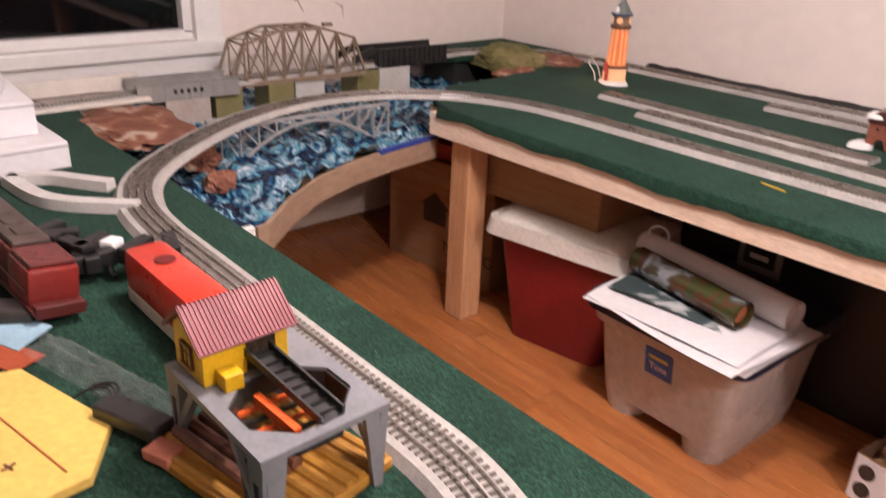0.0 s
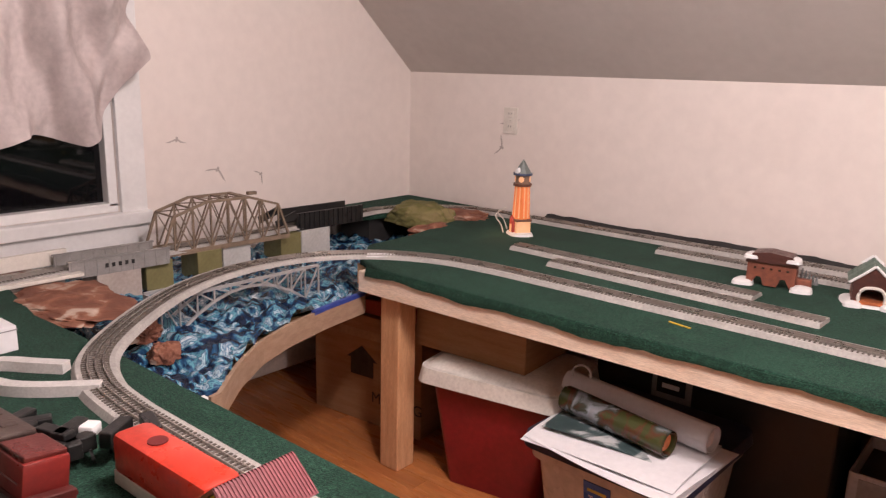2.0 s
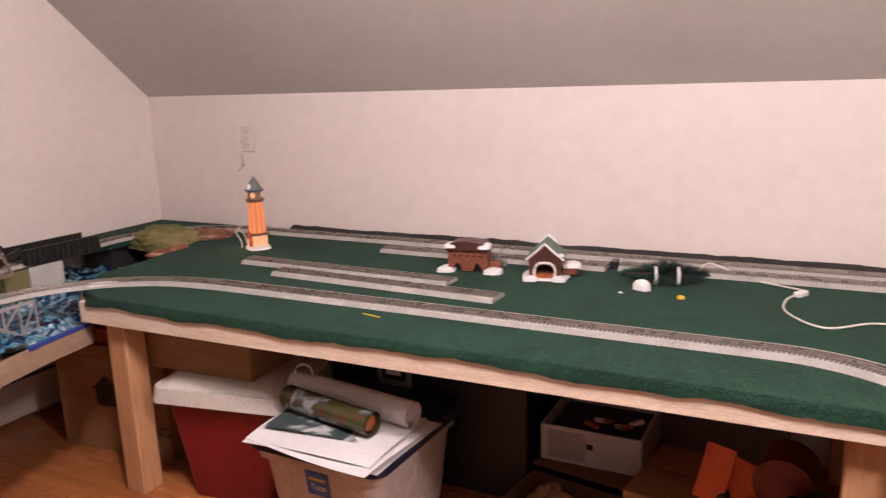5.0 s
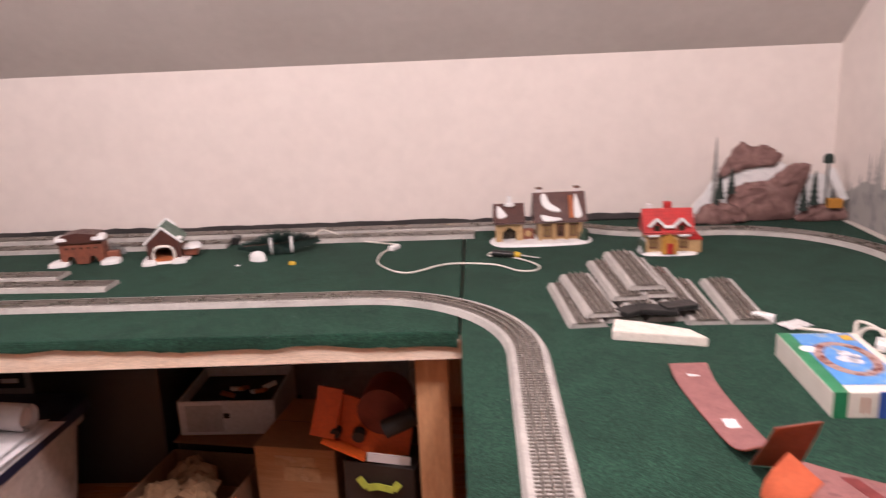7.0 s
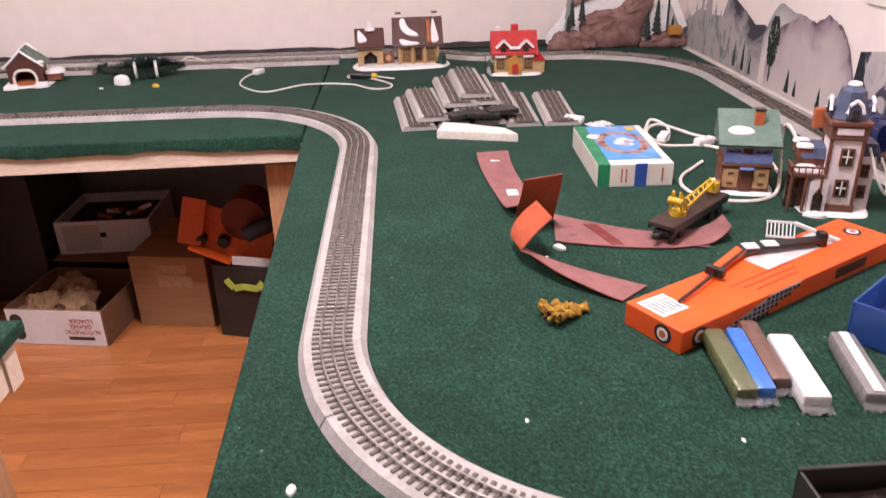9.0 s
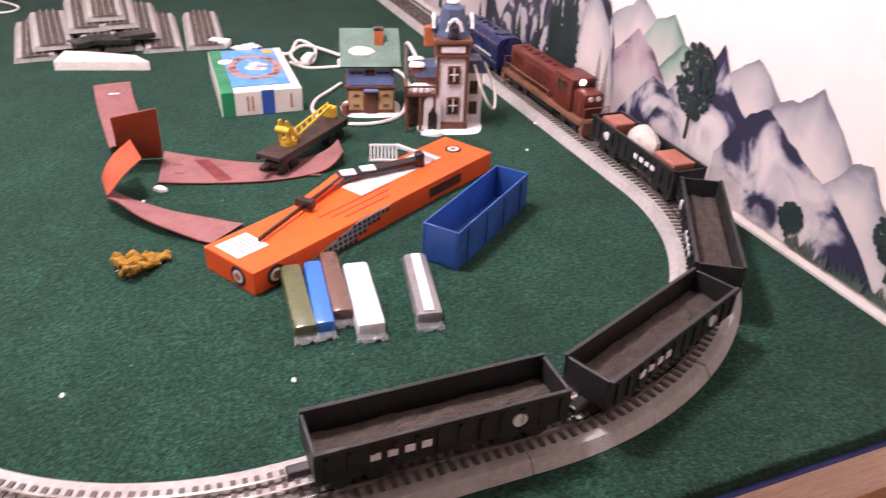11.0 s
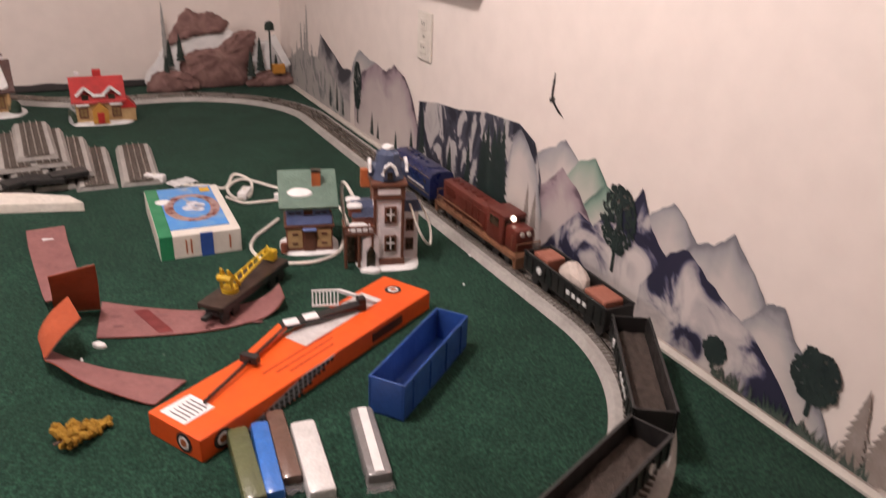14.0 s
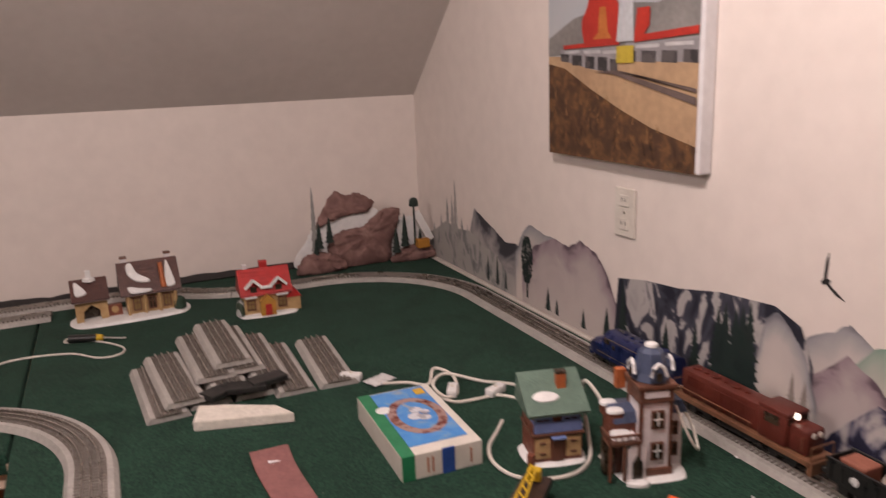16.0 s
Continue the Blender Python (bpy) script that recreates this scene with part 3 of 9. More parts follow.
# two-gabled cottage with brown roofs
def brown_cottage():
    t = thing("christmas_cottage", "ceramic snow-covered cottage with two brown roofs and lit porch", "model house", (3.165, 4.36, TOP), 3, "ceramic village houses")
    base_plate(t, 0.375, 0.17, 0.012)
    part("house_body", B((0.065, 0.01, 0.048), (0.155, 0.09, 0.075), bevel=0.002), M_TANW, t)
    r = gable_roof(0.165, 0.10, 0.092, 0.012, M_BROWNROOF, t, "brown shingled roof")
    r.location = (0.065, 0.01, 0.084)
    tilt = Matrix.Translation((0.065, -0.024, 0.130)) @ Matrix.Rotation(radians(56), 4, "X")
    part("snow_patch", snow_blob([(-0.066, 0.045), (-0.05, 0.052), (-0.035, 0.015), (0.0, -0.012), (-0.005, -0.022), (-0.04, -0.015), (-0.064, 0.01)], 0.006, tilt), M_SNOW, t, "", True)
    part("snow_patch", snow_blob([(-0.07, -0.03), (-0.03, -0.04), (0.0, -0.045), (-0.005, -0.055), (-0.06, -0.055)], 0.006, tilt), M_SNOW, t, "", True)
    part("snow_patch", snow_blob([(0.05, -0.045), (0.048, 0.0), (0.06, 0.05), (0.072, 0.0), (0.076, -0.04)], 0.006, tilt), M_SNOW, t, "", True)
    for x in (-0.005, 0.132):
        ch = part("chimney", B((x, 0.02, 0.16), (0.018, 0.018, 0.06), bevel=0.001), M_LILAC, t)
        part("chimney_cap", B((x, 0.02, 0.192), (0.022, 0.022, 0.006), bevel=0.001), M_TRIM, ch)
    part("chimney", R((0.105, -0.045, 0.09), (0.103, -0.02, 0.17), 0.009, 10, 0.007), M_TERRA, t)
    for x in (0.018, 0.065, 0.112):
        window(t, x, -0.037, 0.045, 0.022, 0.04, M_TRIM, M_WINGLOW if x != 0.065 else M_WINDARK)
    for x in (-0.008, 0.042, 0.088, 0.138):
        part("porch_post", R((x, -0.045, 0.008), (x, -0.045, 0.085), 0.005, 8), M_TANW, t)
    part("gatehouse", P([(-0.048, 0), (-0.048, 0.075), (0.048, 0.075), (0.048, 0), (0.026, 0), (0.024, 0.035), (0.0, 0.055), (-0.024, 0.035), (-0.026, 0)], -0.03, 0.03, Matrix.Translation((-0.118, 0, 0.009)) @ UP_Y), M_TANW, t, "tan arched gatehouse")
    part("dark_doorway", B((-0.118, 0.012, 0.035), (0.05, 0.02, 0.055)), M_WINDARK, t)
    r = gable_roof(0.095, 0.075, 0.06, 0.008, M_BROWNROOF, t, "brown shingled roof")
    r.location = (-0.118, 0, 0.083)
    part("snow_patch", snow_blob([(-0.045, 0.03), (-0.03, 0.02), (-0.012, -0.012), (-0.045, -0.018)], 0.005, Matrix.Translation((-0.115, -0.024, 0.113)) @ Matrix.Rotation(radians(52), 4, "X")), M_SNOW, t, "", True)
    part("snow_patch", snow_blob([(-0.02, 0), (0, 0.02), (0.02, 0), (0, -0.02)], 0.01, Matrix.Translation((-0.115, -0.005, 0.137))), M_SNOW, t, "", True)
    part("chimney", B((-0.115, 0.0, 0.155), (0.016, 0.016, 0.03), bevel=0.001), M_SNOW, t)
    part("garden_wall", B((-0.05, -0.01, 0.028), (0.045, 0.02, 0.045), bevel=0.002), M_BRICK, t)
    part("wreath", R((-0.05, -0.026, 0.035), (-0.05, -0.02, 0.035), 0.011, 12), M_TANW, t)
    part("shrub", snow_blob([(-0.02, 0), (0, 0.02), (0.02, 0), (0, -0.02)], 0.035, Matrix.Translation((0.15, -0.04, 0.01))), mat("dark_shrub", (0.02, 0.05, 0.03), None, 60, 0.7, bump=0.8), t, "", True)


brown_cottage()


def red_cottage():
    t = thing("christmas_cottage", "ceramic cottage with a red snowy roof and yellow porch", "model house", (3.575, 4.16, TOP), -2, "ceramic village houses")
    base_plate(t, 0.20, 0.12, 0.008)
    part("house_body", B((-0.005, 0.012, 0.04), (0.145, 0.085, 0.072), bevel=0.002), M_TANW, t)
    r = gable_roof(0.15, 0.095, 0.07, 0.008, M_REDROOF, t, "red shingled roof")
    r.location = (-0.005, 0.012, 0.076)
    for x in (-0.045, 0.035):
        d = part("dormer", P([(-0.022, 0), (-0.022, 0.02), (0, 0.042), (0.022, 0.02), (0.022, 0)], -0.03, 0.02, Matrix.Translation((x, -0.008, 0.078)) @ UP_Y), M_REDROOF, t, "red gabled dormer")
        for s in (-1, 1):
            part("snow_edge", bar(bmesh.new(), (x, -0.04, 0.122), (x + s * 0.027, -0.04, 0.096), 0.012, 0.008), M_SNOW, d)
        part("window_pane", B((x, -0.039, 0.09), (0.02, 0.003, 0.018)), M_WINDARK, d)
    part("snow_ledge", B((-0.005, -0.045, 0.096), (0.04, 0.01, 0.01), bevel=0.003), M_SNOW, t)
    part("porch_gable", P([(-0.024, 0), (-0.024, 0.045), (0, 0.068), (0.024, 0.045), (0.024, 0)], -0.02, 0.02, Matrix.Translation((-0.005, -0.04, 0.006)) @ UP_Y), mat("mustard_glaze", (0.50, 0.26, 0.05), (0.4, 0.2, 0.04), 60, 0.45), t, "mustard porch gable")
    part("door", B((-0.005, -0.061, 0.025), (0.02, 0.004, 0.036), bevel=0.001), M_REDROOF, t, "red front door")
    for x in (-0.055, 0.045):
        window(t, x, -0.032, 0.038, 0.024, 0.03, M_TRIM, M_WINGLOW)
        part("snow_sill", B((x, -0.036, 0.066), (0.04, 0.014, 0.012), bevel=0.004), M_SNOW, t)
    part("side_wing", B((0.082, 0.0, 0.026), (0.045, 0.06, 0.045), bevel=0.002), M_TANW, t)
    part("wing_roof", P([(-0.026, 0), (0.026, 0), (0.0, 0.032)], -0.034, 0.034, Matrix.Translation((0.082, 0, 0.048)) @ UP_Y), M_REDROOF, t)
    part("chimney", B((0.0, 0.03, 0.15), (0.026, 0.02, 0.035), bevel=0.002), M_REDROOF, t)
    part("chimney", B((-0.06, 0.03, 0.145), (0.014, 0.014, 0.03), bevel=0.001), M_LILAC, t)
    part("shrub", snow_blob([(-0.016, 0), (0, 0.018), (0.016, 0), (0, -0.018)], 0.045, Matrix.Translation((-0.088, -0.02, 0.006))), mat("snowy_shrub", (0.03, 0.05, 0.03), (0.4, 0.4, 0.4), 40, 0.7, bump=0.6, sharp=1), t, "", True)


red_cottage()


def signal_house():
    t = thing("signal_house", "ceramic signal tower house with green roof and blue band", "model house", (3.893, 2.925, TOP), -15, "ceramic village houses")
    base_plate(t, 0.15, 0.13, 0.006)
    part("house_body", B((0, 0, 0.052), (0.115, 0.095, 0.092), bevel=0.002), M_BRICK, t, "brick body")
    part("blue_band", B((0, -0.004, 0.090), (0.112, 0.096, 0.024), bevel=0.001), M_BLUEW, t, "blue painted band")
    part("cornice", B((0, -0.002, 0.073), (0.124, 0.102, 0.008), bevel=0.002), M_TRIM, t)
    for x in (-0.036, 0.036):
        pn_ = part("wall_panel", B((x, -0.048, 0.04), (0.036, 0.004, 0.05), bevel=0.001), M_TANW, t, "tan wall panel")
        for z in (0.027, 0.053):
            part("ornament", B((x, -0.0505, z), (0.014, 0.003, 0.006), bevel=0.001), M_TRIM, pn_)
    part("door", B((0, -0.049, 0.035), (0.028, 0.006, 0.058), bevel=0.001), M_TRIM, t, "brown door")
    part("door_hood", B((0, -0.054, 0.066), (0.034, 0.016, 0.006), bevel=0.002), M_BLUEW, t)
    for x in (-0.034, 0.03):
        window(t, x, -0.0475, 0.110, 0.036, 0.014, M_BLUEW, M_WINDARK)
    part("upper_wall", B((0, 0.0, 0.111), (0.105, 0.09, 0.028)), M_BRICK, t)
    roof = part("roof", P([(-0.060, 0.121), (0.066, 0.121), (0.046, 0.184)], -0.0715, 0.0715, UP_X), M_GREENROOF, t, "green shingled roof")
    for k in range(8):   # rows of shingles, rising to the back
        a, b = k / 8, (k + 1.1) / 8
        part("shingle", bar(bmesh.new(), (0, -0.060 + 0.106 * a, 0.125 + 0.062 * a), (0, -0.060 + 0.106 * min(b, 1), 0.1265 + 0.062 * min(b, 1)), 0.145, 0.006), M_GREENROOF, roof)
    part("gable_fill", P([(-0.05, 0.11), (0.05, 0.11), (0.045, 0.178)], -0.055, 0.055, UP_X), M_BRICK, t)
    sl = Matrix.Translation((-0.022, -0.020, 0.152)) @ Matrix.Rotation(radians(30.5), 4, "X")
    part("snow_patch", snow_blob([(-0.03, 0), (-0.012, 0.014), (0.02, 0.01), (0.034, -0.004), (0.015, -0.015), (-0.015, -0.014)], 0.005, sl), M_SNOW, t, "", True)
    ch = part("chimney", B((0.022, 0.005, 0.175), (0.022, 0.018, 0.045), bevel=0.001), M_TERRA, t, "orange brick chimney")
    part("chimney_cap", B((0.022, 0.005, 0.200), (0.024, 0.02, 0.007), bevel=0.001), M_WINDARK, ch)
    part("barrel", R((-0.064, -0.05, 0.006), (-0.064, -0.05, 0.03), 0.009, 10), M_BRICK, t)
    t.scale = (0.86, 0.86, 0.86)


signal_house()


def clock_house():
    t = thing("mansard_tower_house", "ceramic lilac tower house with snowy blue mansard roof", "model house", (4.02, 2.785, TOP), -16, "ceramic village houses")
    base_plate(t, 0.165, 0.125, 0.006)
    part("tower", B((0.0, 0.0, 0.105), (0.070, 0.070, 0.200), bevel=0.001), M_LILAC, t, "lilac stucco tower")
    bm = bmesh.new()
    for sx in (-1, 1):
        for sy in (-1, 1):
            box(bm, (sx * 0.0345, sy * 0.0345, 0.1), (0.0075, 0.0075, 0.19), bevel=0.001)
    part("corner_quoin", bm, M_TRIM, t)
    part("plinth", B((0, 0, 0.014), (0.082, 0.082, 0.018), bevel=0.002), M_TRIM, t)
    part("belt_course", B((0, 0, 0.178), (0.080, 0.080, 0.009), bevel=0.002), M_TRIM, t)
    part("cornice", B((0, 0, 0.211), (0.090, 0.090, 0.012), bevel=0.003), M_TRIM, t)
    part("frieze", B((0, 0, 0.194), (0.079, 0.079, 0.024), bevel=0.001), M_TRIM, t)
    for rz in (0, 90):
        part("frieze_panel", B((0, -0.0395, 0.194), (0.056, 0.004, 0.015), Matrix.Rotation(radians(rz), 4, "Z"), 0.001), M_LILAC, t, "pale frieze panel")
    for z in (0.062, 0.135):
        for m in (Matrix.Translation((0.004, -0.0375, z)), Matrix.Translation((0.0375, 0.0, z)) @ Matrix.Rotation(radians(90), 4, "Z")):
            fw = part("window_frame", B((0, 0.001, 0), (0.030, 0.006, 0.042), m, 0.001), M_TRIM, t, "brown window surround")
            part("pane", B((0, -0.0012, 0), (0.021, 0.003, 0.032), m), M_WINDARK, fw)
            part("window_bar", B((0, -0.0022, 0.002), (0.003, 0.003, 0.032), m), M_SNOW, fw)
            part("window_bar", B((0, -0.0026, 0.002), (0.021, 0.003, 0.003), m), M_SNOW, fw)
    bm = bmesh.new()
    lay8 = [(0.039, 0.218), (0.034, 0.235), (0.029, 0.262), (0.026, 0.278), (0.012, 0.288), (0.004, 0.292)]
    rings = []
    for r, z in lay8:
        rings.append([bm.verts.new((r * 1.08 * math.cos(a), r * 1.08 * math.sin(a), z)) for a in [math.pi / 8 + k * math.pi / 4 for k in range(8)]])
    for a, b in zip(rings, rings[1:]):
        for k in range(8):
            bm.faces.new((a[k], a[(k + 1) % 8], b[(k + 1) % 8], b[k]))
    bm.faces.new(rings[-1])
    bm.faces.new(rings[0][::-1])
    part("mansard_roof", bm, M_SLATE, t, "slate blue mansard roof")
    part("snow_cap", snow_blob([(-0.016, 0), (0, 0.016), (0.016, 0), (0, -0.016)], 0.007, Matrix.Translation((0, 0, 0.289))), M_SNOW, t, "", True)
    for rz in (0, 90, -90):
        m = Matrix.Rotation(radians(rz), 4, "Z")
        d = part("dormer", P([(-0.013, 0), (-0.013, 0.02), (0, 0.034), (0.013, 0.02), (0.013, 0)], -0.008, 0.012, m @ Matrix.Translation((0, -0.034, 0.224)) @ UP_Y), M_SLATE, t, "small roof dormer")
        part("pane", B((0, -0.047, 0.235), (0.013, 0.003, 0.018), m), M_WINDARK, d)
        bm = bmesh.new()
        for s in (-1, 1):
            tube(bm, [tuple(m @ Vector(q)) for q in ((0, -0.044, 0.263), (s * 0.012, -0.045, 0.254), (s * 0.018, -0.045, 0.236))], 0.0045, 7)
        part("snow_edge", bm, M_SNOW, d, "", True)
    # long wing with balcony, running back on the west side
    part("wing", B((-0.058, 0.03, 0.064), (0.052, 0.08, 0.118), bevel=0.001), M_BRICK, t, "brown brick wing")
    part("wing_roof", P([(-0.046, 0.0), (-0.036, 0.022), (0.0, 0.028), (0.036, 0.022), (0.046, 0.0)], -0.031, 0.031, Matrix.Translation((-0.058, 0.03, 0.123)) @ UP_X), M_SLATE, t)
    for y in (0.0, 0.045):
        d = part("dormer", P([(-0.011, 0), (-0.011, 0.016), (0, 0.027), (0.011, 0.016), (0.011, 0)], -0.015, 0.015, Matrix.Translation((-0.082, y, 0.124)) @ UP_X), M_BRICK, t, "small roof dormer")
        part("snow_edge", snow_blob([(-0.016, -0.012), (0.016, -0.012), (0.016, 0.012), (-0.016, 0.012)], 0.007, Matrix.Translation((-0.082, y, 0.146))), M_SNOW, d, "", True)
    bal = part("balcony", B((-0.075, -0.028, 0.092), (0.075, 0.045, 0.008), bevel=0.001), M_TRIM, t, "brown railed balcony")
    bm = bmesh.new()
    for a, b in (((-0.112, -0.05), (-0.038, -0.05)), ((-0.112, -0.05), (-0.112, 0.0))):
        bar(bm, (*a, 0.112), (*b, 0.112), 0.005, 0.004)
        for k in range(6):
            q = Vector((*a, 0)).lerp(Vector((*b, 0)), k / 5)
            rod(bm, (q.x, q.y, 0.095), (q.x, q.y, 0.112), 0.0016, 5)
    part("railing", bm, M_TRIM, bal)
    part("snow_heap", snow_blob([(-0.02, -0.018), (0.022, -0.018), (0.02, 0.016), (-0.02, 0.016)], 0.012, Matrix.Translation((-0.075, -0.02, 0.096))), M_SNOW, bal, "", True)
    for x in (-0.108, -0.075, -0.042):
        part("porch_post", R((x, -0.046, 0.006), (x, -0.046, 0.09), 0.004, 8), M_TRIM, t)
    part("porch_wall", B((-0.075, 0.0, 0.045), (0.07, 0.02, 0.08)), M_WINDARK, t)
    part("entry", P([(-0.02, 0), (-0.02, 0.07), (0.0, 0.1), (0.02, 0.07), (0.02, 0)], -0.018, 0.018, Matrix.Translation((-0.046, -0.03, 0.006)) @ UP_Y), M_LILAC, t)
    part("entry_arch", P([(-0.011, 0), (-0.011, 0.04), (0.0, 0.058), (0.011, 0.04), (0.011, 0)], -0.003, 0.003, Matrix.Translation((-0.046, -0.05, 0.006)) @ UP_Y), M_WINDARK, t)
    part("chimney", B((-0.05, 0.055, 0.20), (0.024, 0.02, 0.045), bevel=0.002), M_TERRA, t, "orange brick chimney")
    # short east wing
    part("wing", B((0.055, 0.03, 0.066), (0.05, 0.06, 0.125), bevel=0.001), M_LILAC, t, "lilac side wing")
    part("wing_roof", P([(-0.036, 0.0), (-0.022, 0.03), (0.022, 0.03), (0.036, 0.0)], -0.03, 0.03, Matrix.Translation((0.055, 0.03, 0.128)) @ UP_Y), M_SLATE, t)
    for z in (0.045, 0.095):
        window(t, 0.058, -0.0015, z, 0.018, 0.028, M_TRIM, M_WINDARK)
    part("snow_path", snow_blob([(-0.075, -0.06), (-0.04, -0.075), (-0.02, -0.06), (-0.045, -0.04)], 0.009), M_SNOW, t, "", True)

    t.scale = (0.83, 0.83, 0.87)


clock_house()

# boxed toy set
def toy_box():
    t = thing("toy_train_box", "green and white toy box with blue picture lid", "box", (3.672, 3.105, TOP), -2)
    w, d, h = 0.168, 0.30, 0.052
    part("carton", B((0, 0, h / 2), (w, d, h), bevel=0.0015), M_CREAM, t, "cream carton")
    mg = mat("green_print", (0.02, 0.20, 0.085), (0.02, 0.17, 0.075), 20, 0.4)
    part("green_band", B((-w / 2 + 0.0145, 0, h / 2 + 0.0004), (0.027, d + 0.0012, h + 0.0014), bevel=0.001), mg, t, "green printed band")
    mb = flow("lid_picture", [(0.0, (0.04, 0.17, 0.5)), (0.45, (0.06, 0.25, 0.62)), (0.58, (0.10, 0.30, 0.62)), (0.66, (0.30, 0.35, 0.45)), (1.0, (0.05, 0.15, 0.4))], 22, 1.5, 0.3, bump=0.0)
    part("lid_picture", P([(-0.056, -0.118), (0.066, -0.118), (0.066, 0.142), (-0.056, 0.142)], h + 0.0004, h + 0.0018), mb, t, "blue glossy picture of a toy engine")
    me = bmesh.new()
    ring = [Vector((0.006 + 0.050 * math.cos(a), 0.005 + 0.078 * math.sin(a), h + 0.0022)) for a in [k * math.pi / 12 for k in range(25)]]
    tube(me, ring, 0.010, 6)
    for v in me.verts:
        v.co.z = h + 0.0022 + (v.co.z - h - 0.0022) * 0.06
    part("picture_engine", me, mat("engine_print", (0.17, 0.05, 0.04), (0.36, 0.24, 0.22), 60, 0.35, sharp=1), t, "brown printed train in a ring")
    st = bmesh.new()
    for k, (x, y, r) in enumerate(((0.0, 0.0, 0.016), (0.018, -0.012, 0.013), (0.010, 0.028, 0.014), (0.026, 0.012, 0.010))):
        rod(st, (x, y, h + 0.0018), (x, y, h + 0.0028 + k * 0.0002), r, 12)
    part("picture_steam", st, mat("steam_print", (0.62, 0.62, 0.66), (0.35, 0.33, 0.36), 50, 0.35, sharp=1), t, "pale printed steam")
    part("white_oval", R((-0.052, 0.055, h + 0.0018), (-0.052, 0.055, h + 0.0026), 0.017, 20), M_SNOW, t)
    part("yellow_badge", B((0.050, 0.115, h + 0.0022), (0.022, 0.03, 0.001)), mat("yellow_print", (0.7, 0.4, 0.04)), t)
    part("blue_stripe", B((0.012, -d / 2, h / 2), (0.026, 0.003, h + 0.001)), mat("blue_print", (0.02, 0.08, 0.35)), t)
    for x in (-0.03, -0.02, 0.06):
        part("print_bar", B((x, -d / 2, h / 2), (0.003, 0.0024, h * 0.6)), M_TERRA, t)


toy_box()

# orange long carton, with a broken signal arm on top
M_ORANGE = mat("orange_card", (0.78, 0.105, 0.012), (0.68, 0.085, 0.010), 8, 0.42, bump=0.05, bscale=30, fine=0.05)


